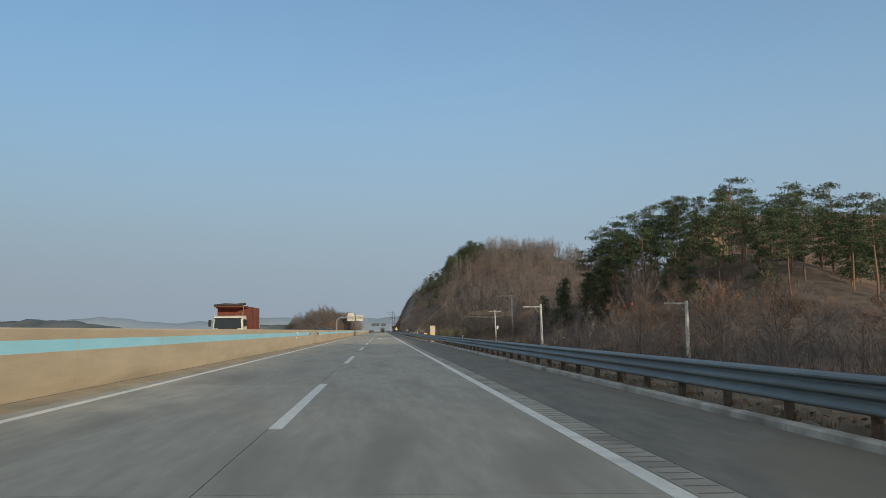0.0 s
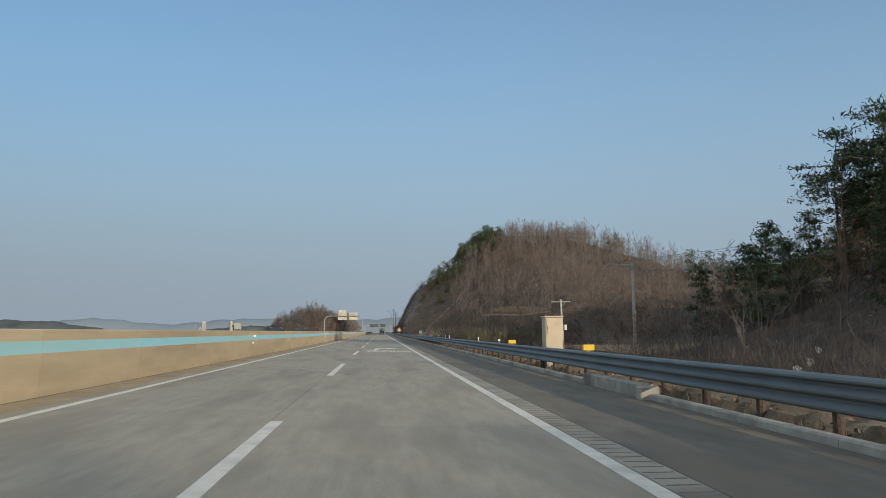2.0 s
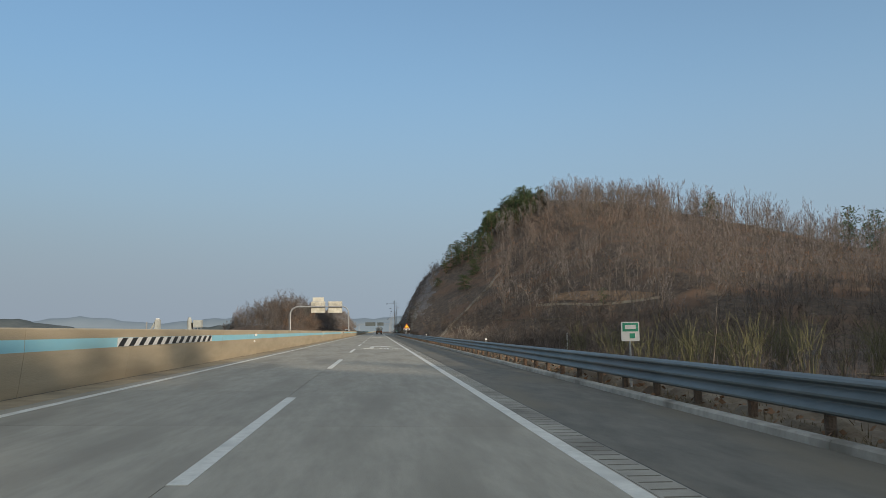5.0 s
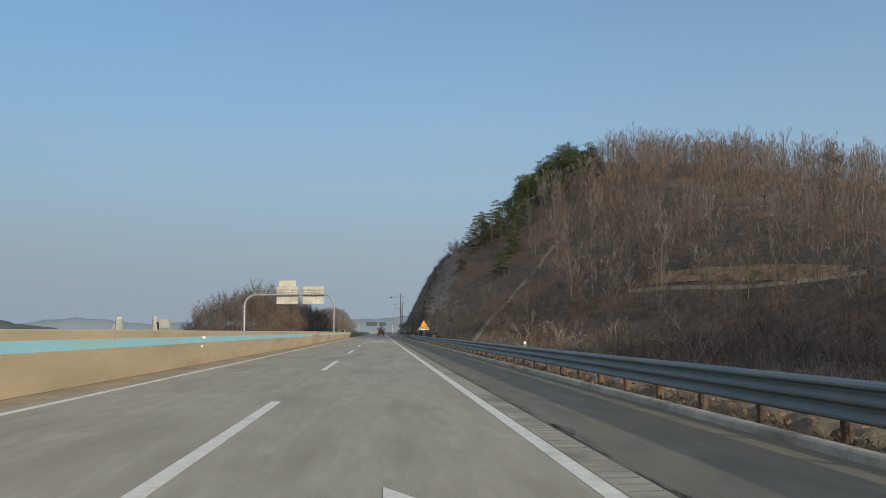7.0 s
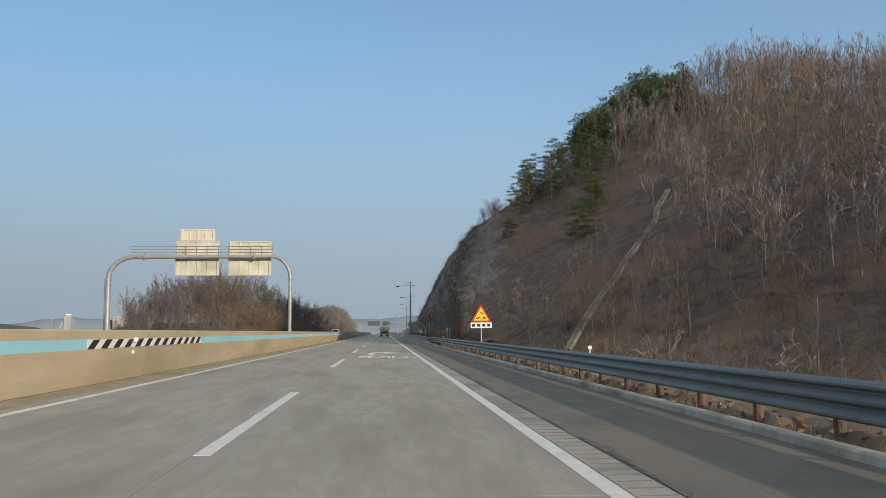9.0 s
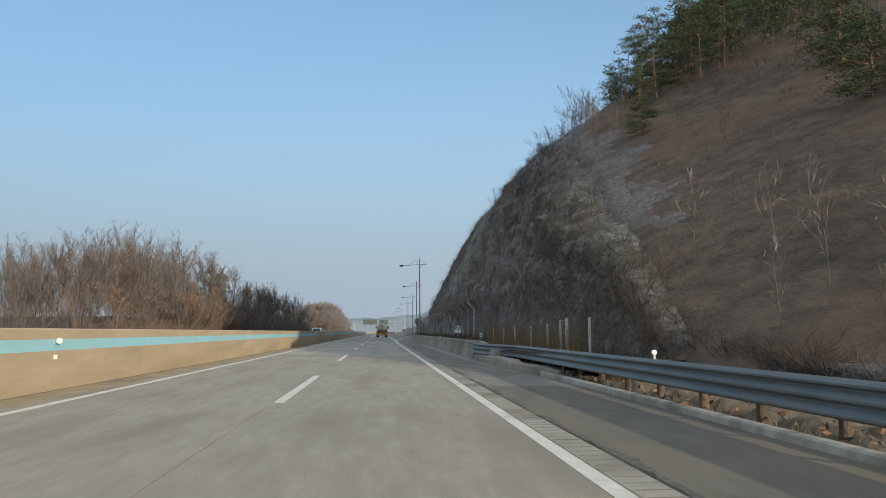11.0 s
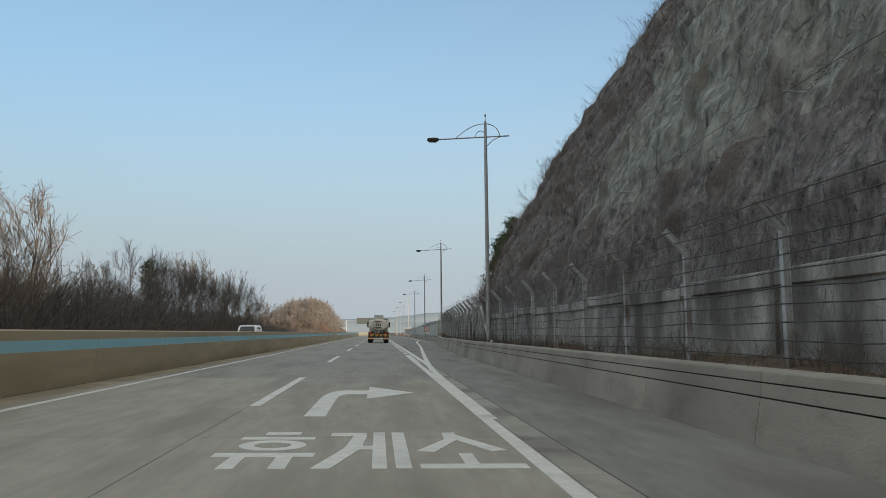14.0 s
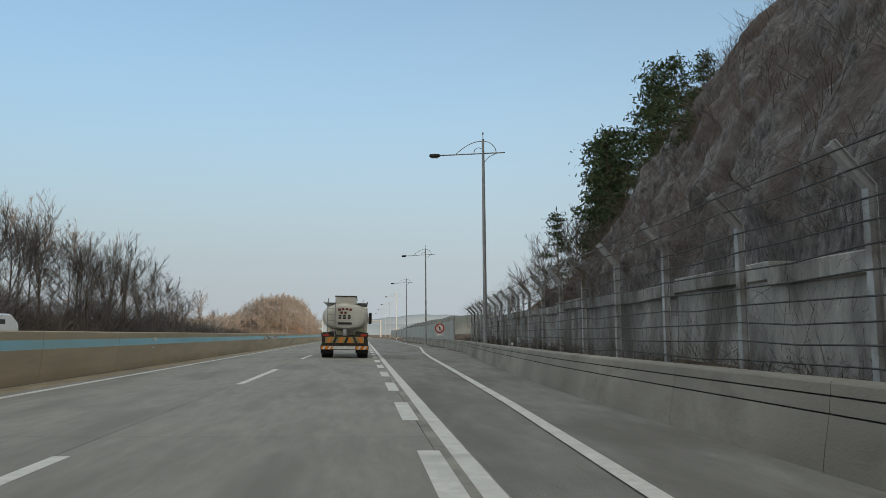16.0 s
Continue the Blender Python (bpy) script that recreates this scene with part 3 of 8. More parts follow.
# rumble strip of short sawn grooves
v, q, rmi = [], [], []
y = -22.0
while y < 384:
    for a, b, za, zb in ((0, 0.250, 0, 0), (0.250, 0.262, 0, -0.006), (0.262, 0.288, -0.006, -0.006), (0.288, 0.30, -0.006, 0)):
        o = len(v)
        for x, yv, z in ((3.75, y + a, za), (4.06, y + a + 0.03, za), (4.06, y + b + 0.03, zb), (3.75, y + b, zb)):
            v.append((x, yv, road_z(x) + z + 0.001))
        q.append((o, o + 1, o + 2, o + 3))
        rmi.append(0 if zb == za == 0 else 1)
    y += 0.30
solid("rumble_strip", quads("rumble_strip", v, q, [RUMBLE, GROOVE_DIRT], rmi), "pale concrete rumble strip with sawn grooves", "rumble strip", kind="structure")
rum = strip(3.72, 3.75, -22, 384, 0.001, 0, Mesh(RUMBLE), 20)
strip(4.06, 4.08, -22, 384, 0.001, 0, rum, 20)
solid("shoulder_crack", strip(4.08, 4.105, -22, 436, -0.002, 0, Mesh(PATCH), 20), "dark open joint between the strip and the shoulder", "joint", kind="structure")
solid("rumble_edge", rum, "concrete margins of the rumble strip", "road strip", kind="structure")
solid("gutter_strip", strip(3.72, 4.08, 384, 640, 0.001, 0, Mesh(RUMBLE)), "pale concrete strip beside the edge line", "road strip", kind="structure")

# gutter at the foot of the safety wall, and the asphalt between it and the edge line
gy = np.concatenate([np.linspace(351.5, 372, 12), np.linspace(374, 409, 14)])
gi = np.interp(gy, [351.5, 355.6, 369, 414], [5.92, 5.77, 5.40, 5.47])
go = np.array([lerp_table(y, RIGHT_FOOT) for y in gy]) + 0.02
n = len(gy)
v = np.concatenate([np.stack([x_, gy, road_z(x_) - 0.008 + 0 * gy], -1) for x_ in (gi, go)])
i = np.arange(n - 1)
solid("gutter", quads("gutter", v, np.stack([i, i + n, i + n + 1, i + 1], -1), [GUTTER]), "pale concrete gutter at the foot of the wall", "gutter", kind="structure")
v = np.concatenate([np.stack([x_, gy, road_z(x_) - 0.004 + 0 * gy], -1) for x_ in (gi - 0.022, gi + 0.004)])
solid("gutter_joint", quads("gutter_joint", v, np.stack([i, i + n, i + n + 1, i + 1], -1), [PATCH]), "dark joint along the gutter", "joint", kind="structure")
m_ = gy < 407
v = np.concatenate([np.stack([x_, gy[m_], road_z(x_) - 0.008 + 0 * gy[m_]], -1) for x_ in (np.full(m_.sum(), 4.11), gi[m_] - 0.02)])
n = int(m_.sum())
i = np.arange(n - 1)
solid("asphalt_infill", quads("asphalt_infill", v, np.stack([i, i + n, i + n + 1, i + 1], -1), [INFILL]), "rough dark asphalt infill beside the gutter", "road surface", kind="structure")
# crumbled strip along the joint of the shoulder
cr = Mesh(CRUMBLE)
for k in range(70):
    y0, ln, w0 = 186 + 2.4 * k + random.uniform(-0.6, 0.6), random.uniform(1.2, 3.2), random.uniform(0.06, 0.22)
    n = 9
    left = [(4.12 + random.uniform(0, 0.03), y0 + ln * j / n) for j in range(n + 1)]
    right = [(4.13 + w0 * math.sin(math.pi * (0.08 + 0.84 * j / n)) * random.uniform(0.6, 1.1), y0 + ln * j / n) for j in range(n, -1, -1)]
    cr.add([(x, y, road_z(x) - 0.006) for x, y in left + right], [(j, j + 1, 2 * n - j, 2 * n + 1 - j) for j in range(n)])
solid("crumbled_edge", cr, "dark crumbled asphalt along the joint of the shoulder", "road damage", kind="structure")

solid("road_edge_dust", strip(-4.72, -3.98, -260, 1200, 0.003, 0, Mesh(DUST), 60), "brown dust along the foot of the barrier", "road edge", kind="structure")

solid("dirt_joint", strip(-4.74, -4.64, -260, 1200, 0.006, 0, Mesh(PATCH), 60), "dark dirt-filled joint at the foot of the barrier", "joint", kind="structure")

# ---- road markings ----
solid("edge_line", strip(-3.68, -3.53, -260, 1600, 0.004, 0, Mesh(WHITE_PAINT), 40), "solid white edge line on concrete", "road marking", kind="structure")
solid("edge_line", strip(3.51, 3.69, -260, 440, 0.004, 0, Mesh(WHITE_PAINT), 30), "solid white edge line on concrete", "road marking", kind="structure")
dash = Mesh(WHITE_PAINT)
strip(-0.085, 0.085, 0, 8.45, 0.004, 0, dash)
dash_data = dash.data("lane_dash")
for k in range(-3, 60):
    solid("lane_dash", dash_data, "white dashed lane marking painted on concrete", "road marking", "lane dashes", m=pose(0, 20 * k, 0))
# exit: thick dashes, a solid line, and the edge line that bends away to the right
thick = Mesh(WHITE_PAINT)
strip(3.52, 3.76, 0, 3.05, 0.006, 0, thick)
thick_data = thick.data("exit_dash")
for k in range(28):
    solid("exit_dash", thick_data, "short thick white exit dash", "road marking", "exit dashes", m=pose(0, 453.5 + 6.12 * k, 0))
solid("exit_dash", strip(3.50, 3.76, 440, 451, 0.005, 0, Mesh(WHITE_PAINT)), "long thick white exit marking", "road marking")
solid("exit_line", strip(3.86, 4.06, 437, 660, 0.006, 0, Mesh(WHITE_PAINT), 10), "solid white line beside the exit dashes", "road marking", kind="structure")
EDGE = [(418, 3.66), (428, 3.74), (434, 3.86), (440, 4.07), (454, 4.68), (467, 5.27), (475, 5.66), (490, 6.22), (505, 6.75), (518, 7.35), (529, 8.05), (545, 9.0), (640, 9.4)]
bend = Mesh(WHITE_PAINT)
for (ya, xa), (yb, xb) in zip(EDGE[:-1], EDGE[1:]):
    n = 4
    for k in range(n):
        y0, y1 = ya + (yb - ya) * k / n, ya + (yb - ya) * (k + 1) / n
        xl, xr = xa + (xb - xa) * k / n, xa + (xb - xa) * (k + 1) / n
        bend.add([(xl - 0.1, y0, road_z(xl) + 0.008), (xl + 0.1, y0, road_z(xl) + 0.006), (xr + 0.1, y1, road_z(xr) + 0.006), (xr - 0.1, y1, road_z(xr) + 0.008)], [(0, 1, 2, 3)])
solid("exit_edge_line", bend, "white edge line bending into the exit lane", "road marking", kind="structure")


def stroke(ms, pts, up=0.005):
    p = [(x, y, road_z(x) + up) for x, y in pts]
    b = [(x, y, z - 0.02) for x, y, z in p]
    n = len(p)
    ms.add(b + p, [tuple(range(n, 2 * n))] + [(i, (i + 1) % n, (i + 1) % n + n, i + n) for i in range(n)])


def road_words():
    """Three stretched syllables and the bent arrow beyond them; the first line of the words lies at y = 0."""
    w = Mesh(WHITE_PAINT)
    # first syllable
    stroke(w, [(0.72, 2.42), (1.13, 2.42), (1.13, 2.66), (0.72, 2.66)])
    stroke(w, [(0.50, 1.98), (1.33, 1.98), (1.33, 2.20), (0.50, 2.20)])
    ring = 20
    for k in range(ring):
        a, b = 2 * math.pi * k / ring, 2 * math.pi * (k + 1) / ring
        stroke(w, [(0.92 + 0.20 * math.cos(a), 1.52 + 0.22 * math.sin(a)), (0.92 + 0.36 * math.cos(a), 1.52 + 0.40 * math.sin(a)), (0.92 + 0.36 * math.cos(b), 1.52 + 0.40 * math.sin(b)), (0.92 + 0.20 * math.cos(b), 1.52 + 0.22 * math.sin(b))])
    stroke(w, [(0.42, 0.70), (1.42, 0.70), (1.42, 0.96), (0.42, 0.96)])
    stroke(w, [(0.60, 0.0), (0.76, 0.0), (0.76, 0.72), (0.62, 0.72)], 0.0055)
    stroke(w, [(1.06, 0.0), (1.22, 0.0), (1.22, 0.72), (1.06, 0.72)], 0.0055)
    # second syllable
    stroke(w, [(1.50, 2.30), (1.92, 2.30), (1.92, 2.60), (1.50, 2.60)])
    stroke(w, [(1.77, 2.32), (1.93, 2.32), (1.88, 1.3), (1.62, 0.0), (1.44, 0.0), (1.70, 1.3)], 0.0055)
    stroke(w, [(1.84, 1.20), (2.05, 1.20), (2.05, 1.46), (1.84, 1.46)], 0.0058)
    stroke(w, [(2.00, 0.0), (2.14, 0.0), (2.14, 2.64), (2.00, 2.64)])
    stroke(w, [(2.22, 0.0), (2.37, 0.0), (2.37, 2.64), (2.22, 2.64)])
    # third syllable
    stroke(w, [(2.84, 2.64), (3.00, 2.64), (2.96, 1.95), (2.64, 1.02), (2.46, 1.10), (2.82, 2.0)])
    stroke(w, [(2.86, 2.30), (3.00, 2.40), (3.42, 1.16), (3.24, 1.06)], 0.0055)
    stroke(w, [(2.88, 0.20), (3.02, 0.20), (3.02, 0.92), (2.88, 0.92)], 0.0055)
    stroke(w, [(2.45, 0.0), (3.46, 0.0), (3.46, 0.26), (2.45, 0.26)])
    return w.data("road_word")


def road_arrow():
    w = Mesh(WHITE_PAINT)
    stroke(w, [(0.97, 0.0), (1.29, 0.0), (1.29, 3.3), (0.99, 3.3)])
    inner = [(1.29 + 0.22 * (1 - math.cos(a)), 3.3 + 1.0 * math.sin(a)) for a in np.linspace(0, math.pi / 2, 6)]
    outer = [(0.99 + 0.40 * (1 - math.cos(a)), 3.3 + 2.0 * math.sin(a)) for a in np.linspace(0, math.pi / 2, 6)]
    for k in range(5):
        stroke(w, [inner[k], inner[k + 1], outer[k + 1], outer[k]])
    stroke(w, [inner[-1], (1.86, 4.3), (1.86, 5.3), outer[-1]])
    stroke(w, [(1.84, 3.15), (2.79, 4.75), (1.86, 6.45)], 0.0055)
    return w.data("exit_arrow")


words, arrow = road_words(), road_arrow()
for y in (107.8, 209.6, 311.0, 413.8):
    solid("road_word", words, "white Hangul word for a rest area painted on the lane", "road marking", "painted words", m=pose(-0.02, y, 0))
    solid("exit_arrow", arrow, "white curved exit arrow painted on the lane", "road marking", "painted arrows", m=pose(-0.02, y + 4.55, 0))

# ---- median barrier ----


def profile(pts, y0, y1, mats, faces_mi, jog=0.0):
    ms = Mesh(*mats)
    n = len(pts)
    a, b = [(x, y0, z) for x, z in pts], [(x, y1, z) for x, z in pts]
    ms.add(a + b, [tuple(range(n - 1, -1, -1)), tuple(range(n, 2 * n))])
    for i in range(n):
        j = (i + 1) % n
        ms.add([a[i], a[j], b[j], b[i]], [(0, 1, 2, 3)], faces_mi.get(i, 0))
    return ms


median = thing("median_barrier", "tan painted concrete median barrier with a sky-blue band", "barrier", kind="structure")
pts = [(-4.65, 0.03), (-4.645, 0.10), (-4.61, 0.30), (-4.545, 0.88), (-4.545, 1.10), (-4.53, 1.285), (-4.56, 1.31), (-4.80, 1.31), (-4.83, 1.285), (-4.80, 1.10), (-5.05, 0.30), (-5.15, 0.14), (-5.15, 0.03)]
pts = [(x - 0.02, z) for x, z in pts]
seg = profile(pts, 0.006, 5.994, (BARRIER, BLUE), {3: 1})
seg_data = seg.data("barrier_block")
for k in range(-4, 110):
    part("barrier_block", seg_data, median, m=pose(0, 6 * k, 0))
far = profile(pts, 660, 3000, (BARRIER, BLUE), {3: 1})
part("far_barrier", far, median)
part("rear_barrier", profile(pts, -260, -24, (BARRIER, BLUE), {3: 1}), median)


def hazard():
    ms = Mesh(WHITE, BLACK)
    length, z0, z1, x = 10.8, 0.885, 1.095, -4.556
    ms.box(x, 0, z0, x + 0.012, length, z1)
    n = 13
    p = length / n
    for k in range(n):
        a = k * p
        ms.prism([(a, z0 + 0.004), (a + p * 0.5, z0 + 0.004), (min(a + p * 0.95, length), z1 - 0.004), (a + p * 0.45, z1 - 0.004)], x + 0.012, x + 0.016, 1, Matrix(((0, 0, 1, 0), (1, 0, 0, 0), (0, 1, 0, 0), (0, 0, 0, 1))))
    return ms


hz = thing("hazard_panel", "black and white diagonal striped panel on the barrier", "hazard panel", "hazard panels", m=pose(0, 56, 0))
part("panel", hazard(), hz)
for y in (173, 289.6, 406.4, 523):
    copy_thing(hz, pose(0, y, 0))


def median_marker():
    t = thing("median_delineator", "small white delineator pair on the barrier", "delineator", "median delineators")
    a = Mesh(WHITE, STEEL)
    a.box(-4.56, -0.02, 1.02, -4.47, 0.02, 1.05, mi=1)
    a.tube([(-4.48, -0.03, 1.07), (-4.48, 0.01, 1.07)], 0.058, 14)
    part("upper_reflector", a, t)
    b = Mesh(WHITE)
    b.box(-4.60, -0.02, 0.71, -4.52, 0.03, 0.80, 0.012)
    part("lower_reflector", b, t)
    return t


mk = median_marker()
mk.matrix_basis = pose(0, -3, 0)
for k in range(1, 14):
    copy_thing(mk, pose(0, -3 + 49.3 * k, 0))

# ---- right side: kerb, guardrail, concrete wall, fence ----
kerb = thing("kerb", "low pale concrete kerb along the shoulder", "kerb", kind="structure")
ks = profile([(6.53, -0.26), (6.545, -0.055), (6.575, -0.03), (6.70, -0.03), (6.72, -0.26)], 0.004, 1.996, (KERB,), {})
kd = ks.data("kerb_stone")
for k in range(-10, 175):
    part("kerb_stone", kd, kerb, m=pose(0, 2 * k, 0))
# heaped dirt behind the kerb
vx, vy = np.array([6.69, 6.74, 6.82, 6.92, 7.05, 7.2, 7.4, 7.7, 8.1, 8.8]), np.arange(-24, 365, 0.22)
gx, gy = np.meshgrid(vx, vy, indexing="ij")
heap = np.interp(gx, vx, [-0.08, -0.05, -0.04, -0.03, -0.01, 0.02, 0.04, 0.04, 0.0, -0.2])
lump = 0.13 * np.abs(wave(gx * 2, gy, 0.55, 3)) + 0.05 * wave(gx, gy, 0.19, 5) - 0.05
gz = road_z(gx) + 0.10 * smooth(344, 350, gy) * smooth(6.7, 6.95, gx) + heap * (0.85 + 0.25 * wave(gx, gy, 3.1, 2)) + lump * smooth(6.7, 6.95, gx) + 0.02
n = len(vy)
i = np.arange(len(vx) - 1)[:, None] * n + np.arange(n - 1)[None, :]
solid("verge", quads("verge", np.stack([gx, gy, gz], -1).reshape(-1, 3), np.stack([i, i + n, i + n + 1, i + 1], -1).reshape(-1, 4), [DIRT]), "heaped brown dirt verge behind the kerb", "verge", kind="structure")
for ob_ in bpy.data.meshes["verge"].polygons:
    ob_.use_smooth = True
solid("rear_verge", strip(6.70, 8.7, -260, -24, 0.06, 0, Mesh(DIRT), 4), "bare brown dirt verge behind the kerb", "verge", kind="structure")

rail = thing("guardrail", "galvanised corrugated steel guardrail on posts", "guardrail", kind="structure")
zs = [(-0.02, 0.215), (-0.045, 0.22), (-0.095, 0.25), (-0.095, 0.275), (-0.028, 0.365), (-0.028, 0.385), (-0.095, 0.432), (-0.095, 0.46), (-0.028, 0.545), (-0.028, 0.562), (-0.095, 0.60), (-0.095, 0.625), (-0.05, 0.655), (0.02, 0.675)]
face = [(6.86 + x, z - 0.035) for x, z in zs]
back = [(x + 0.006, z) for x, z in reversed(face)]
beam = profile(face + back, 0.0, 4.02, (GALV,), {})
bd = beam.data("rail_beam")
post = Mesh(GROUND)
post.tube([(6.97, 0, -0.25), (6.97, 0, 0.62)], 0.07, 10)
post.box(6.862, -0.06, 0.36, 6.92, 0.06, 0.58)
pd = post.data("rail_post")
for k in range(-6, 89):
    part("rail_beam", bd, rail, m=pose(0.0, 4 * k, 0))
    for j in (0, 2):
        part("rail_post", pd, rail, m=pose(0, 4 * k + j + 0.7, 0))
# the end turns towards the wall
end = Mesh(GALV)
sec = []
for y, dx, tall in ((355.9, 0, 1.0), (356.6, -0.06, 1.0), (357.7, -0.22, 1.0), (359.1, -0.50, 1.0), (360.5, -0.69, 1.02), (362.3, -0.765, 1.05), (362.9, -0.78, 1.15), (363.25, -0.775, 1.18)):
    flat = 1.0 if y < 362.4 else 0.35
    sec.append([(6.80 + (x - 6.80) * flat + dx, y, 0.42 + (z - 0.42) * tall) for x, z in face + back])
end.loft(sec)
part("rail_end", end, rail)

wall = thing("roadside_wall", "grey concrete safety wall with two grooves near its top", "concrete wall", kind="structure")
wy = [363.4]
while wy[-1] < 640:
    wy.append(wy[-1] + 4.0)
for a, b in zip(wy[:-1], wy[1:]):
    ms = Mesh(BARRIER_GREY, GROOVE)
    sec = []
    for y in (a + 0.006, b - 0.006):
        fx = float(lerp_table(y, RIGHT_FOOT))
        g = road_z(fx)
        pr = [(0.0, -0.06), (0.03, 0.16), (0.10, 0.522), (0.135, 0.525), (0.135, 0.536), (0.104, 0.539), (0.120, 0.692), (0.155, 0.695), (0.155, 0.706), (0.124, 0.709), (0.132, 0.815), (0.145, 0.838), (0.17, 0.847), (0.43, 0.847), (0.46, -0.1)]
        sec.append([(fx + x, y, g + z) for x, z in pr])
    ms.loft(sec)
    # groove faces are coloured dark, since the shallow recess shades too little
    for k in (2, 3, 4, 6, 7, 8):
        ms.m[k] = 1
    part("wall_block", ms, wall)

fence = thing("rockfall_fence", "weathered steel rockfall fence with bent posts and wires overgrown by dead vines", "fence", kind="structure")


def fence_post(h=2.36):
    """An upright of I section whose top leans out over the road."""
    ms = Mesh(FENCE_STEEL)
    lean_ = Matrix.Translation((0.0, 0, h - 0.03)) @ Euler((0, radians(-42), 0)).to_matrix().to_4x4()
    for tilt, z0, z1 in ((None, -0.3, h), (lean_, 0.0, 0.62)):
        ms.box(-0.055, -0.055, z0, -0.043, 0.055, z1, tilt=tilt)
        ms.box(0.043, -0.055, z0, 0.055, 0.055, z1, tilt=tilt)
        ms.box(-0.043, -0.006, z0, 0.043, 0.006, z1, tilt=tilt)
    return ms.data("fence_post")


def fence_x(y):
    return float(lerp_table(y, [(370, 7.95), (400, 8.03), (420, 8.12), (440, 7.98), (450, 7.82), (453, 7.75), (460, 7.95), (468, 8.25), (480, 8.7), (497, 9.7), (523, 11.5), (540, 12.3)]))


FENCE0, FENCE1 = 379.5, 525.0
fp = fence_post()
posts = [FENCE0 + 3.835 * k for k in range(19)] + [451.0, 452.05] + [455.1 + 3.2 * k for k in range(22)]
for y in posts:
    part("fence_post", fp, fence, m=pose(fence_x(y), y, 0.35))
for k in range(11):
    z, out = (0.52 + 0.255 * k, 0.0) if k < 9 else (2.86 + 0.19 * (k - 9), 0.18 + 0.18 * (k - 9))
    ms = Mesh(WIRE)
    for a, b in zip(posts[:-1], posts[1:]):
        if b - a > 1.2:
            m = 0.5 * (a + b)
            ms.tube([(fence_x(a) - out - 0.06, a, z + 0.02 * math.sin(7 * a + k)), (fence_x(m) - out - 0.06, m, z - 0.02 - 0.02 * math.sin(3 * a + 2 * k)), (fence_x(b) - out - 0.06, b, z + 0.02 * math.sin(7 * b + k))], 0.011, 5, cap=False)
    part("wire", ms, fence)
for ya, yb, zt in ((FENCE0, 383.0, 2.45), (452.05, 454.6, 2.5), (451.0, 447.4, 2.6)):
    part("brace", Mesh(FENCE_STEEL).tube([(fence_x(ya) - 0.03, ya, zt), (fence_x(yb) - 0.12, yb, 0.5)], 0.065, 8), fence)
for z in (2.60, 0.75):
    part("cross_bar", Mesh(FENCE_STEEL).box(fence_x(451) - 0.06, 451.06, z, fence_x(451) - 0.01, 451.99, z + 0.08), fence)

retain = thing("retaining_wall", "old stained concrete wall at the foot of the rock face", "retaining wall", kind="structure")
for k in range(31):
    y0, ln = (404.4, 2.5) if k == 0 else (407.3 + 4 * (k - 1), 3.97)
    ms = Mesh(RETAIN)
    x0, x1 = fence_x(y0) + 0.52, fence_x(y0 + ln) + 0.52
    h = 2.28 if k == 0 else 2.16 + 0.05 * math.sin(2.3 * k)
    out = 0.12 if k == 0 else 0.03 * math.sin(1.7 * k)
    ring = [(0.0, 0.0), (0.05, h - 0.30), (-0.03, h - 0.27), (-0.02, h - 0.02), (0.0, h), (0.42, h), (0.52, 0.0)]
    ms.loft([[(x0 + x - out, y0 + 0.012, z) for x, z in ring], [(x1 + x - out, y0 + ln - 0.012, z) for x, z in ring]])
    part("wall_panel", ms, retain)
ys = np.linspace(345, 640, 280)
rise = smooth(374, 386, ys)
f2 = np.array([lerp_table(y, RIGHT_FOOT) for y in ys])
v = np.concatenate([np.stack([f2 + 0.45, ys, np.full_like(ys, 0.48)], -1), np.stack([f2 + 1.15, ys, 0.46 + rise * (0.06 + 0.05 * wave(ys, ys * 0, 1.3, 2))], -1), np.stack([f2 + 2.1, ys, 0.44 + rise * (0.16 + 0.10 * wave(ys, ys * 0, 2.1, 4))], -1), np.stack([f2 + 4.2, ys, 0.45 + 0.7 * rise], -1)])
n = len(ys)
i = np.arange(3)[:, None] * n + np.arange(n - 1)[None, :]
solid("wall_ledge", quads("wall_ledge", v, np.stack([i, i + n, i + n + 1, i + 1], -1).reshape(-1, 4), [GROUND]), "dirt ledge with fallen leaves behind the wall", "ledge", kind="structure")

v, q = sheet(axis((29, 72, 22)), axis((130, 198, 34)), lambda x, y: terrain(x, y) + 0.05)
solid("dry_field", quads("dry_field", v, q, [FIELD]), "tan field of dry grass behind the scrub", "field", kind="structure")

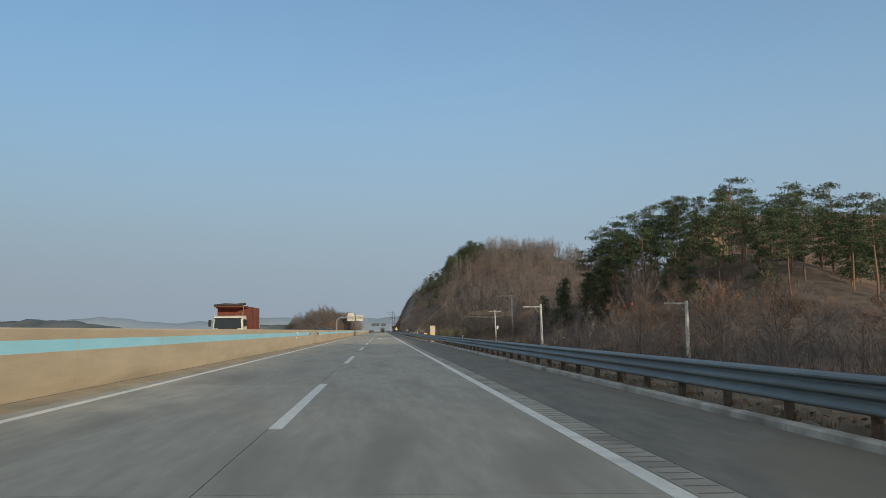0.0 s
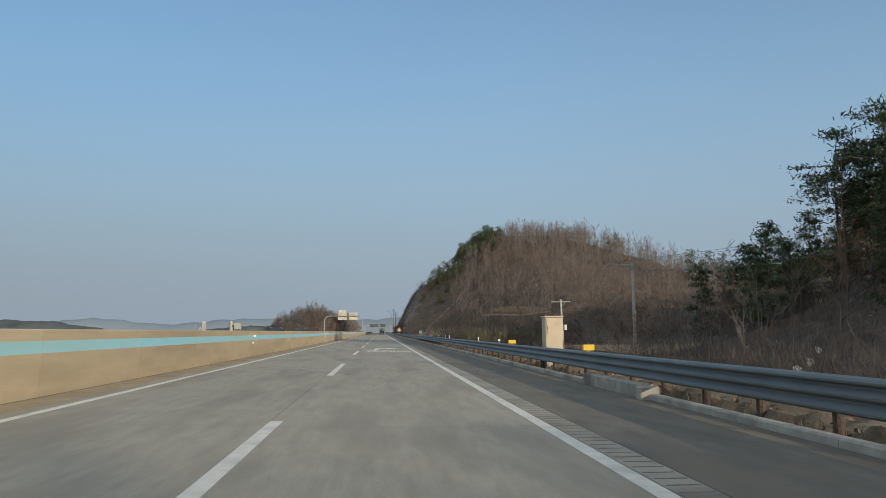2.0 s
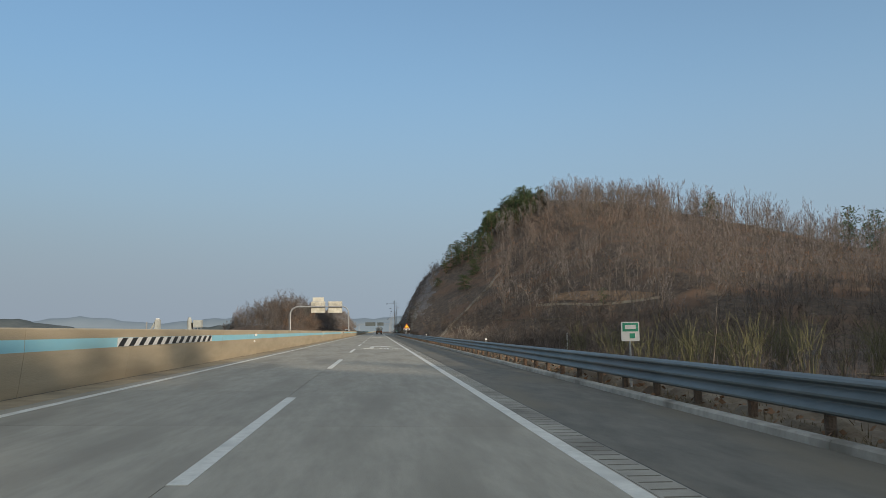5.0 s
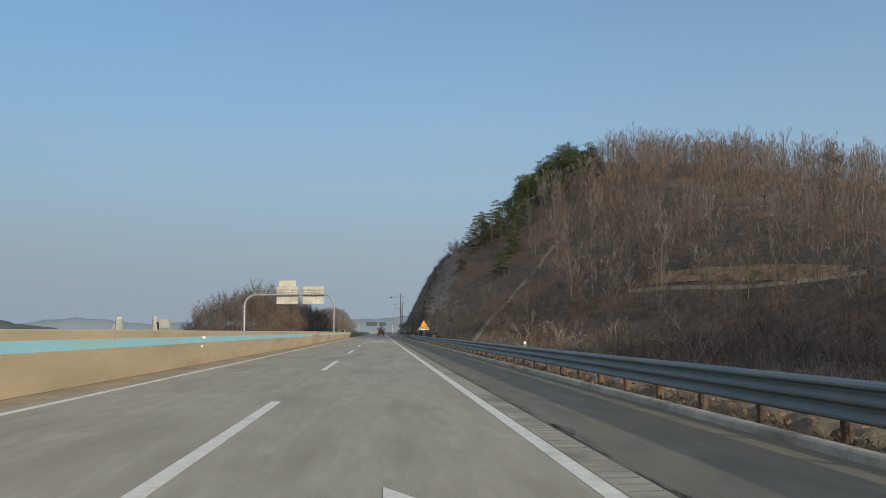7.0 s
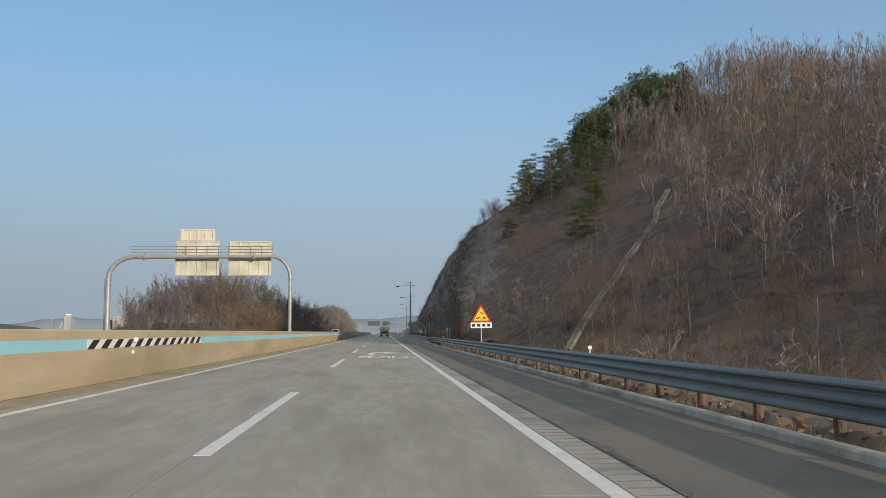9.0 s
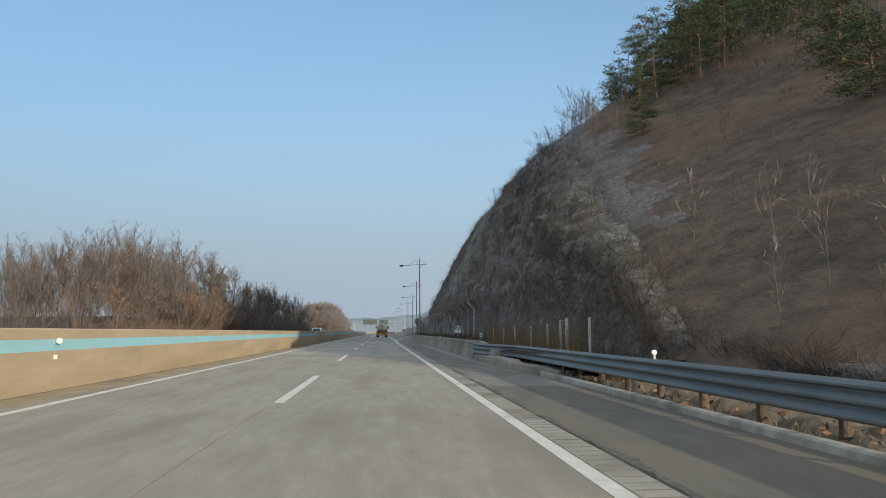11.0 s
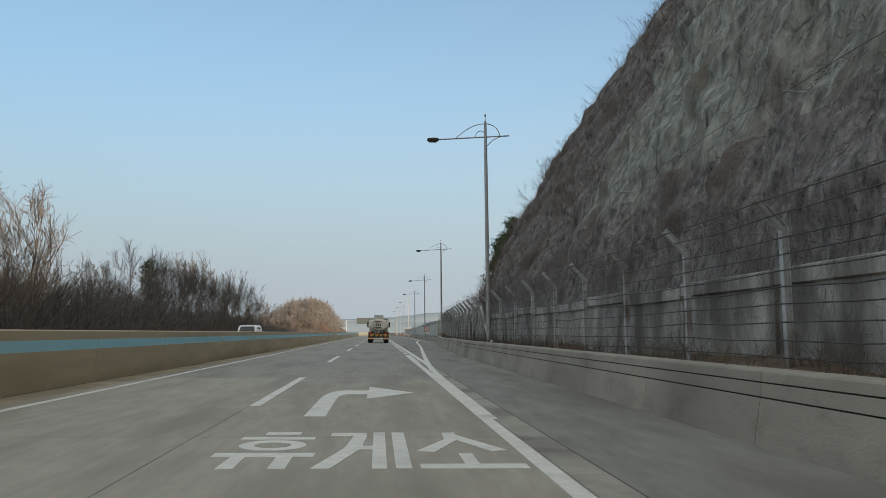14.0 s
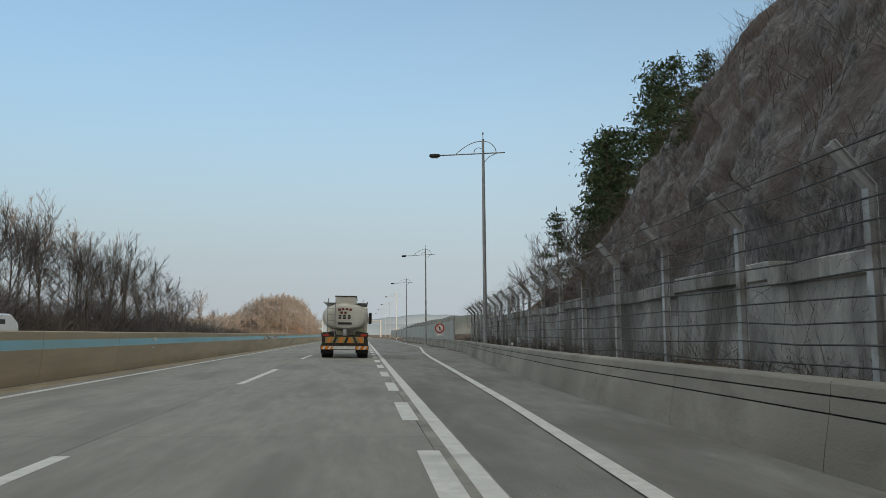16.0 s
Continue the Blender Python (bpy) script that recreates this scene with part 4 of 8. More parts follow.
# concrete drain that climbs the slope, and two narrow tracks cut into it


def along_slope(name, label, category, pts, half, up, mat_, lips=0.0):
    path = np.array(pts, float)
    d = np.concatenate([[0], np.cumsum(np.linalg.norm(np.diff(path, axis=0), axis=1))])
    s_ = np.arange(0, d[-1], 0.7)
    c = np.stack([np.interp(s_, d, path[:, k]) for k in range(2)], -1)
    t_ = np.gradient(c, axis=0)
    t_ /= np.linalg.norm(t_, axis=1, keepdims=True)
    nrm = np.stack([-t_[:, 1], t_[:, 0]], -1)
    z0 = terrain(c[:, 0], c[:, 1])
    off = [(-half - 0.15, -0.5), (-half, lips), (-half + 0.14, lips), (-half + 0.16, 0.0), (half - 0.16, 0.0), (half - 0.14, lips), (half, lips), (half + 0.15, -0.5)]
    ms = Mesh(mat_)
    ms.loft([[(c[i, 0] + a * nrm[i, 0], c[i, 1] + a * nrm[i, 1], z0[i] + up + b) for a, b in off] for i in range(len(c))], closed=False)
    return solid(name, ms, label, category, kind="structure")


along_slope("slope_drain", "pale concrete drain channel climbing the slope", "drain", [(15.3, 330.5), (18.5, 335), (21.2, 338.5), (23.2, 342), (29.1, 350), (31, 354.5), (34, 359)], 0.23, 0.2, DRAIN, 0.13)
along_slope("forest_track", "narrow track of pale dirt cut into the slope", "track", [(35.5, 320), (37.3, 316.8), (39.7, 311.8), (43, 305.2), (47, 299.5), (52, 292)], 0.42, 0.16, TRACK)
along_slope("forest_track", "narrow overgrown dirt track low on the slope", "track", [(27, 326), (30.6, 318.5), (34.9, 309.8), (39, 303.8)], 0.26, 0.06, DIRT)

# bare soil of the bank above the upper track
gu, gw = np.meshgrid(np.linspace(0, 1, 40), np.linspace(0, 1, 8), indexing="ij")
bx, by = 36.5 + 13.5 * gu + 1.6 * gw, 320.5 - 26.5 * gu + (1.0 + 3.6 * np.sin(np.pi * gu) ** 0.7) * gw
i = np.arange(39)[:, None] * 8 + np.arange(7)[None, :]
solid("bare_bank", quads("bare_bank", np.stack([bx, by, terrain(bx, by) + 0.10 + 0.05 * wave(bx, by, 0.7, 3)], -1).reshape(-1, 3), np.stack([i, i + 8, i + 9, i + 1], -1).reshape(-1, 4), [SOIL]), "bare orange-brown soil bank above the forest track", "soil bank", kind="structure")

# ---- plants ----


def prisms(seg):
    """Three-sided tapered bars for rows of (x0, y0, z0, x1, y1, z1, r0, r1)."""
    s = np.asarray(seg, float)
    a, b = s[:, :3], s[:, 3:6]
    d = b - a
    d /= np.maximum(np.linalg.norm(d, axis=1, keepdims=True), 1e-6)
    ref = np.where(np.abs(d[:, 2:3]) > 0.9, np.array([[1.0, 0, 0]]), np.array([[0, 0, 1.0]]))
    u = np.cross(d, ref)
    u /= np.linalg.norm(u, axis=1, keepdims=True)
    w = np.cross(d, u)
    ring = []
    for base, r in ((a, s[:, 6:7]), (b, s[:, 7:8])):
        for k in range(3):
            t = 2 * math.pi * k / 3
            ring.append(base + r * (math.cos(t) * u + math.sin(t) * w))
    v = np.stack(ring, 1).reshape(-1, 3)
    o = np.arange(len(s))[:, None] * 6
    q = np.stack([np.concatenate([o + k, o + (k + 1) % 3, o + 3 + (k + 1) % 3, o + 3 + k], 1) for k in range(3)], 1).reshape(-1, 4)
    return v, q


def ribbons(seg, gen):
    """Thin twigs: one narrow four-sided blade for each row of prisms()."""
    s = np.asarray(seg, float)
    a, b = s[:, :3], s[:, 3:6]
    w = np.cross(b - a, gen.normal(size=a.shape))
    w /= np.maximum(np.linalg.norm(w, axis=1, keepdims=True), 1e-6)
    v = np.stack([a - w * s[:, 6:7] * 1.2, a + w * s[:, 6:7] * 1.2, b + w * s[:, 7:8] * 1.2, b - w * s[:, 7:8] * 1.2], 1).reshape(-1, 3)
    return v, np.arange(4 * len(s)).reshape(-1, 4)


def blades(centres, size, rng, flat=0.0, aspect=0.35):
    """Small loose four-sided leaves round points."""
    n = len(centres)
    d = rng.normal(size=(n, 3))
    d[:, 2] *= 1 - flat
    d /= np.linalg.norm(d, axis=1, keepdims=True)
    e = np.cross(d, rng.normal(size=(n, 3)))
    e /= np.linalg.norm(e, axis=1, keepdims=True)
    sz = size * rng.uniform(0.6, 1.3, (n, 1))
    c = np.asarray(centres)
    v = np.stack([c - d * sz, c + e * sz * aspect, c + d * sz, c - e * sz * aspect], 1).reshape(-1, 3)
    q = np.arange(4 * n).reshape(-1, 4)
    return v, q


def bare_segments(rng, h, nb, nt, spread=0.42, low=0.3, twig=0.012, lean=0.06, rad=0.013, rise=0.45, lift=0.0):
    """Trunk, limbs and twigs of a leafless tree: rows for prisms, the trunk's first."""
    trunk, limbs = [], []
    p = np.zeros(3)
    n = 6
    drift = rng.normal(0, lean, 2)
    stem = [p.copy()]
    for k in range(n):
        step = np.array([*(drift + rng.normal(0, 0.05, 2)), 1.0]) * h / n
        p = p + step
        stem.append(p.copy())
    stem = np.array(stem)
    r = rad * h
    for k in range(n):
        trunk.append([*stem[k], *stem[k + 1], r * (1 - k / n) + twig, r * (1 - (k + 1) / n) + twig * 0.7])
    for k in range(nb):
        f = low + (0.97 - low) * (k + rng.uniform(0, 1)) / nb
        i = min(int(f * n), n - 1)
        b = stem[i] + (stem[i + 1] - stem[i]) * (f * n - i)
        az = rng.uniform(0, 2 * math.pi)
        ln = spread * h * (1.08 - f) ** 0.7 * rng.uniform(0.7, 1.15) + 0.25
        up = rng.uniform(0.5, 1.1) - lift
        d = np.array([math.cos(az), math.sin(az), up])
        d /= np.linalg.norm(d)
        m1 = b + d * ln * 0.5
        d2 = d + np.array([0, 0, 0.35]) + rng.normal(0, 0.18, 3)
        m2 = m1 + d2 / np.linalg.norm(d2) * ln * 0.5
        br = max(r * (1 - f) * 0.5, twig * 1.2)
        limbs.append([*b, *m1, br, br * 0.65])
        limbs.append([*m1, *m2, br * 0.65, twig * 0.7])
        for _ in range(nt):
            g = rng.uniform(0.25, 1.0)
            s = b + (m1 - b) * g * 2 if g < 0.5 else m1 + (m2 - m1) * (g - 0.5) * 2
            e = d + rng.normal(0, 0.55, 3) + np.array([0, 0, rise])
            e = e / np.linalg.norm(e) * ln * rng.uniform(0.22, 0.5)
            limbs.append([*s, *(s + e), twig, twig * 0.45])
    return np.array(trunk), np.array(limbs)


def join(parts):
    """Joins (v, q) pairs."""
    vs, qs, o = [], [], 0
    for v, q in parts:
        vs.append(v)
        qs.append(q + o)
        o += len(v)
    return np.concatenate(vs), np.concatenate(qs)


def scatter(templates, places, rng, tilt=0.06):
    """Copies templates (v, q, material) to places (x, y, z, scale) with a random turn. Returns arrays."""
    vs, qs, ms, o = [], [], [], 0
    for x, y, z, s in places:
        v, q, mi = templates[rng.integers(len(templates))]
        a = rng.uniform(0, 2 * math.pi)
        c, sn = math.cos(a), math.sin(a)
        w = np.empty_like(v)
        w[:, 0] = (c * v[:, 0] - sn * v[:, 1]) * s + v[:, 2] * s * rng.normal(0, tilt) + x
        w[:, 1] = (sn * v[:, 0] + c * v[:, 1]) * s + v[:, 2] * s * rng.normal(0, tilt) + y
        w[:, 2] = v[:, 2] * s * rng.uniform(0.9, 1.1) + z
        vs.append(w)
        qs.append(q + o)
        ms.append(mi)
        o += len(v)
    return np.concatenate(vs), np.concatenate(qs), np.concatenate(ms)


rng = np.random.default_rng(7)


def bare_template(h, nb, nt, leaves=0, **kw):
    t, l = bare_segments(rng, h, nb, nt, **kw)
    tv, tq = prisms(t)
    lv, lq = ribbons(l, rng)
    mi = [0] * len(tq) + [1] * len(lq)
    pr = [(tv, tq), (lv, lq)]
    if leaves:
        ends = l[rng.integers(len(l), size=leaves), 3:6] + rng.normal(0, 0.12, (leaves, 3))
        bv, bq = blades(ends, 0.10, rng, aspect=0.55)
        pr.append((bv, bq))
        mi += [2] * len(bq)
    v, q = join(pr)
    return v, q, np.array(mi)


def pine_template(h, nb, tufts, needles, size, crown=0.45, blade=0.62, aspect=0.22, cone=False):
    trunk = []
    p = np.zeros(3)
    stem = [p.copy()]
    n = 6
    for k in range(n):
        p = p + np.array([rng.normal(0, 0.06), rng.normal(0, 0.06), 1.0]) * h / n
        stem.append(p.copy())
    stem = np.array(stem)
    for k in range(n):
        trunk.append([*stem[k], *stem[k + 1], 0.016 * h * (1 - 0.85 * k / n), 0.016 * h * (1 - 0.85 * (k + 1) / n)])
    limbs, cs = [], []
    for k in range(nb):
        f = crown + (0.99 - crown) * (k + rng.uniform(0, 1)) / nb
        i = min(int(f * n), n - 1)
        b = stem[i] + (stem[i + 1] - stem[i]) * (f * n - i)
        az = rng.uniform(0, 2 * math.pi)
        u = (f - crown) / (1 - crown)
        ln = h * (0.03 + 0.22 * (1 - u) if cone else 0.05 + 0.21 * math.sqrt(max(1 - u ** 2.6, 0))) * rng.uniform(0.65, 1.15)
        e = b + np.array([math.cos(az) * ln, math.sin(az) * ln, ln * rng.uniform(-0.08, 0.22)])
        limbs.append([*b, *e, 0.045, 0.02])
        for j in range(tufts):
            g = 0.35 + 0.65 * (j + 1) / tufts
            cs.append(b + (e - b) * g + rng.normal(0, 0.14 * ln, 3) * np.array([1, 1, 0.2]))
    cs.append(stem[-1])
    cs = np.array(cs)
    pts = np.repeat(cs, needles, 0) + rng.normal(0, 1, (len(cs) * needles, 3)) * np.array([size, size, size * 0.34])
    tv, tq = prisms(np.array(trunk + limbs))
    nv, nq = blades(pts, size * blade, rng, aspect=aspect)
    v, q = join([(tv, tq), (nv, nq)])
    return v, q, np.array([0] * len(tq) + [1] * len(nq))


def branchy(h, limbs, subs, twigs, spurs, low=0.25, top=0.6, tilt=(25, 50), reach=0.5, twig=0.012, rad=0.014, up=0.35, leaves=0, leaf=0.10, kink=0.55):
    """A leafless tree with forking limbs: trunk, limbs, branches, twigs and spurs."""
    thick, thin = [], []
    n = 5
    stem = [np.zeros(3)]
    for k in range(n):
        stem.append(stem[-1] + np.array([rng.normal(0, 0.06), rng.normal(0, 0.06), 1.0]) * h * top / n)
    stem = np.array(stem)
    r = rad * h
    for k in range(n):
        thick.append([*stem[k], *stem[k + 1], r * (1 - 0.6 * k / n), r * (1 - 0.6 * (k + 1) / n)])

    def unit(w):
        return w / max(np.linalg.norm(w), 1e-6)

    turn = rng.uniform(0, 6)
    for k in range(limbs):
        f = low + (1 - low) * k / max(limbs - 1, 1)
        i = min(int(f * n), n - 1)
        p = stem[i] + (stem[i + 1] - stem[i]) * (f * n - i)
        az = turn + 2.4 * k + rng.uniform(-0.4, 0.4)
        a = radians(rng.uniform(*tilt)) * (1.15 - 0.55 * f)
        ln = reach * h * rng.uniform(0.8, 1.15) * (1.1 - 0.3 * f)
        d = np.array([math.sin(a) * math.cos(az), math.sin(a) * math.sin(az), math.cos(a)])
        pts, ds = [p], [d]
        for j in range(3):
            d = unit(d + rng.normal(0, 0.15, 3) + np.array([0, 0, 0.3 * up]))
            pts.append(pts[-1] + d * ln / 3)
            ds.append(d)
        rl = r * (0.55 - 0.25 * f)
        for j in range(3):
            thick.append([*pts[j], *pts[j + 1], max(rl * (1 - j / 3.2), twig), max(rl * (1 - (j + 1) / 3.2), twig)])
        for _ in range(subs):
            g = rng.uniform(0.25, 1.0) * 2.999
            j = int(g)
            q0 = pts[j] + (pts[j + 1] - pts[j]) * (g - j)
            e = unit(ds[j + 1] + rng.normal(0, kink, 3) + np.array([0, 0, up]))
            l2 = ln * rng.uniform(0.35, 0.6) * (1.15 - 0.15 * g)
            q1 = q0 + e * l2 * 0.5
            e2 = unit(e + rng.normal(0, 0.25, 3) + np.array([0, 0, 0.3 * up]))
            q2 = q1 + e2 * l2 * 0.5
            thin += [[*q0, *q1, twig * 1.5, twig * 1.2], [*q1, *q2, twig * 1.2, twig * 0.7]]
            for _ in range(twigs):
                g2 = rng.uniform(0.15, 1.0)
                c0 = q0 + (q1 - q0) * g2 * 2 if g2 < 0.5 else q1 + (q2 - q1) * (g2 - 0.5) * 2
                w = unit(e2 + rng.normal(0, kink * 1.08, 3) + np.array([0, 0, 0.6 * up]))
                l3 = l2 * rng.uniform(0.35, 0.65)
                c1 = c0 + w * l3
                thin.append([*c0, *c1, twig * 0.85, twig * 0.5])
                for _ in range(spurs):
                    c2 = c0 + (c1 - c0) * rng.uniform(0.2, 0.95)
                    w2 = unit(w + rng.normal(0, kink * 1.08, 3) + np.array([0, 0, 0.3 * up]))
                    thin.append([*c2, *(c2 + w2 * l3 * rng.uniform(0.3, 0.6)), twig * 0.6, twig * 0.35])
    thin = np.array(thin)
    tv, tq = prisms(np.array(thick))
    lv, lq = ribbons(thin, rng)
    pr, mi = [(tv, tq), (lv, lq)], [0] * len(tq) + [1] * len(lq)
    if leaves:
        ends = thin[rng.integers(len(thin), size=leaves), 3:6] + rng.normal(0, 0.08, (leaves, 3))
        bv, bq = blades(ends, leaf, rng, aspect=0.55)
        pr.append((bv, bq))
        mi += [2] * len(bq)
    v, q = join(pr)
    return v, q, np.array(mi)


def shrub_template(h, n, twig=0.012, spread=0.5):
    seg = []
    for k in range(n):
        az, r0 = rng.uniform(0, 2 * math.pi), rng.uniform(0, 0.35)
        b = np.array([math.cos(az) * r0, math.sin(az) * r0, 0])
        d = np.array([math.cos(az) * spread * rng.uniform(0.2, 1.2), math.sin(az) * spread * rng.uniform(0.2, 1.2), 1.0])
        m = b + d * h * rng.uniform(0.4, 0.6)
        e = m + (d + rng.normal(0, 0.4, 3)) * h * rng.uniform(0.25, 0.5)
        seg += [[*b, *m, twig * 1.4, twig], [*m, *e, twig, twig * 0.5]]
        for _ in range(2):
            s = m + (e - m) * rng.uniform(0, 0.8)
            seg.append([*s, *(s + (d + rng.normal(0, 0.7, 3)) * h * 0.2), twig * 0.8, twig * 0.4])
    v, q = ribbons(np.array(seg), rng)
    return v, q, np.ones(len(q), int)


def on_ground(xy):
    return terrain(xy[:, 0], xy[:, 1])


far_trees = [branchy(h, 7, 3, 3, 0, low=0.3, top=0.70, tilt=(20, 50), reach=0.36, twig=0.018, rad=0.0085, up=0.55) for h in (7.4, 8.4, 9.0, 7.0, 9.6)]
far_oaks = [branchy(h, 6, 3, 3, 0, low=0.25, top=0.55, tilt=(25, 55), reach=0.42, twig=0.015, rad=0.010, up=0.3, leaves=80, leaf=0.12) for h in (6.5, 7.5)]
far_pines = [pine_template(h, 18, 3, 8, 0.54, crown=0.22) for h in (7.0, 7.8, 6.2)]
shrubs = [shrub_template(h, 12, twig=0.010) for h in (1.6, 2.2, 2.8)]

# woodland of the large hill: the slope that faces the road
xy = np.stack([rng.uniform(9, 150, 16000), rng.uniform(258, 425, 16000)], -1)
z = on_ground(xy)
steep = cut_line(xy[:, 0], xy[:, 1]) - z
depth = xy[:, 1] - np.maximum(345 - 1.75 * (xy[:, 0] - 9), 262)
keep = (z > 0.8) & (steep > 2.0) & (depth < 140)
keep &= ~((z > 5.0) & (z < 7.6) & (xy[:, 0] > 35) & (xy[:, 0] < 52) & (xy[:, 1] < 330))
keep &= ~((xy[:, 0] > 18) & (xy[:, 0] < 31) & (xy[:, 1] > 350) & (xy[:, 1] < 371))
keep &= ~((xy[:, 0] < 24) & (xy[:, 1] > 352) & (xy[:, 1] < 396))
keep &= np.abs(xy[:, 1] - np.interp(xy[:, 0], [15, 18.5, 23, 31, 35], [331, 335, 342, 354.5, 360])) > np.where(xy[:, 0] < 34, 1.5, 0)
keep &= (rng.uniform(size=len(xy)) < np.where(z > 39, 0.7, 1.0))
xy, z = xy[keep], z[keep]
first = (np.arange(len(xy)) < 1900) | ((z > 31) & (np.arange(len(xy)) < 3300)) | ((z > 37) & (np.arange(len(xy)) < 9000))
xy, z = xy[first], z[first]
pine_zone = (((xy[:, 0] - 44) / 12) ** 2 + ((xy[:, 1] - 412) / 17) ** 2 < 1) | ((((xy[:, 0] - 31) / 6) ** 2 + ((xy[:, 1] - 398) / 22) ** 2 < 1) & (rng.uniform(size=len(xy)) < 0.8))
low_zone = (xy[:, 0] < 27) | ((xy[:, 0] < 36) & (xy[:, 1] > 372))
size = rng.uniform(0.7, 1.1, len(xy)) * np.where(low_zone, np.where(pine_zone, 0.62, 0.36), 1.0)
deci = [(x, y, zz - 0.1, s) for (x, y), zz, s, p in zip(xy, z, size, pine_zone) if not p]
v, q, mi = scatter(far_trees + far_trees + far_oaks, deci, rng)
solid("woodland", quads("woodland", v, q, [BARK, TWIG, DRY_LEAF], mi), "leafless brown woodland covering the hill", "woodland", kind="stuff")
pin = [(x, y, zz - 0.1, s) for (x, y), zz, s, p in zip(xy, z, size, pine_zone) if p and rng.uniform() < 0.62]
pin += [(x, y, float(terrain(x, y)) - 0.1, s) for x, y, s in ((29.5, 376, 0.6), (24, 430, 0.45), (21, 436, 0.4), (96, 372, 0.9), (100, 378, 0.95), (92, 365, 0.85), (44, 302, 0.5), (118, 395, 0.9), (15.2, 400, 0.3))]
v, q, mi = scatter(far_pines, pin, rng)
solid("pine_wood", quads("pine_wood", v, q, [RED_BARK, NEEDLE], mi), "dark green pines on the crest of the hill", "pine woodland", kind="stuff")

# pines above the slope beside the rock
fine_pines = [pine_template(h, 22, 5, 26, 0.26, crown=0.12, blade=0.5, aspect=0.16) for h in (6.6, 7.6)]
v, q, mi = scatter(fine_pines, [(x, y, float(terrain(x, y)) - 0.1, s) for x, y, s in ((24.5, 388, 0.95), (26.2, 385.5, 1.05), (27.8, 390, 1.1), (23.6, 392, 0.9), (29.4, 387, 1.0), (25.4, 382, 0.7), (31.5, 384, 1.0), (27.5, 382.5, 0.8), (20.8, 382.5, 0.62), (21.6, 384.5, 0.8), (22.6, 383.6, 0.7), (23.4, 386, 0.9), (24.0, 383.4, 0.62), (21.0, 386.5, 0.75), (25.0, 384.2, 0.6))], rng)
solid("slope_pines", quads("slope_pines", v, q, [RED_BARK, NEEDLE], mi), "dark green pines above the slope beside the rock", "pine woodland", kind="stuff")

# undergrowth between the trees
under = [shrub_template(h, 8, twig=0.016, spread=0.8) for h in (1.3, 1.8, 2.3)]
xy = np.stack([rng.uniform(14, 150, 6000), rng.uniform(262, 420, 6000)], -1)
z = on_ground(xy)
ok = (z > 1.0) & (cut_line(xy[:, 0], xy[:, 1]) - z > 1.5) & (xy[:, 1] - np.maximum(345 - 1.75 * (xy[:, 0] - 9), 262) < 150) & (rng.uniform(size=6000) < np.where(z > 33, 0.9, np.where(z < 12, 0.6, 0.42))) & ~((xy[:, 0] < 36) & (xy[:, 1] > 338))
pl = [(x, y, zz - 0.1, s) for (x, y), zz, s in zip(xy[ok], z[ok], rng.uniform(0.6, 1.2, int(ok.sum())))]
v, q, mi = scatter(under, pl, rng, tilt=0.15)
solid("undergrowth", quads("undergrowth", v, q, [BARK, BANK_TWIG], mi), "brown leafless undergrowth between the trees of the hill", "undergrowth", kind="stuff")

# scrub at the foot of the hill and along the low land
xy = np.concatenate([np.stack([rng.uniform(15.5, 44, 1000), rng.uniform(175, 345, 1000)], -1), np.stack([rng.uniform(15, 20, 360), rng.uniform(-10, 170, 360)], -1), np.stack([rng.uniform(12, 30, 260), rng.uniform(330, 395, 260)], -1)])
z = on_ground(xy)
pl = [(x, y, zz - 0.1, s) for (x, y), zz, s in zip(xy, z, rng.uniform(0.35, 0.85, len(xy)) * np.where(xy[:, 1] > 340, 0.5, 1.0)) if not (28 < x < 70 and 132 < y < 196)]
v, q, mi = scatter(shrubs, pl, rng)
solid("scrub", quads("scrub", v, q, [BARK, TWIG_DARK], mi), "tangled dark leafless scrub behind the guardrail", "scrub", kind="stuff")
pl = [(x, y, float(terrain(x, y)) - 0.1, s) for x, y, s in zip(np.concatenate([rng.uniform(20, 75, 190), 15 + 26 * rng.uniform(size=150)]), np.concatenate([rng.uniform(195, 300, 190), rng.uniform(258, 338, 150)]), np.concatenate([rng.uniform(0.3, 0.62, 190), rng.uniform(0.22, 0.48, 150)]))]
near_trees = [bare_template(h, 20, 9, spread=0.52, low=0.2, twig=0.013, lean=0.05, rad=0.011) for h in (8.0, 9.5, 7.0)]
v, q, mi = scatter(near_trees, pl, rng)
solid("thicket", quads("thicket", v, q, [BARK, TWIG_DARK, DRY_LEAF], mi), "young dark leafless trees on the low land", "thicket", kind="stuff")

# arching pale branches of the brush nearest the guardrail
pl = [(x, y, float(terrain(x, y)) - 0.15, s) for x, y, s in zip(13.2 + 9 * rng.uniform(size=120) ** 1.5, rng.uniform(262, 348, 120), rng.uniform(0.14, 0.30, 120))]
arch = [bare_template(h, 16, 6, spread=1.0, low=0.05, twig=0.022, lean=0.2, rad=0.008) for h in (7.0, 8.0, 6.0)]
v, q, mi = scatter(arch, pl, rng, tilt=0.2)
solid("roadside_brush", quads("roadside_brush", v, q, [BARK, BARK], mi), "pale arching branches of leafless brush behind the guardrail", "brush", kind="stuff")

# bushy trees behind the guardrail; the sun on them is put into the bark colour
bushy = [branchy(4.6, 7, 4, 3, 1, low=0.06, top=0.42, tilt=(25, 70), reach=0.55, twig=0.011, rad=0.014, up=0.15, kink=0.5) for _ in range(3)]
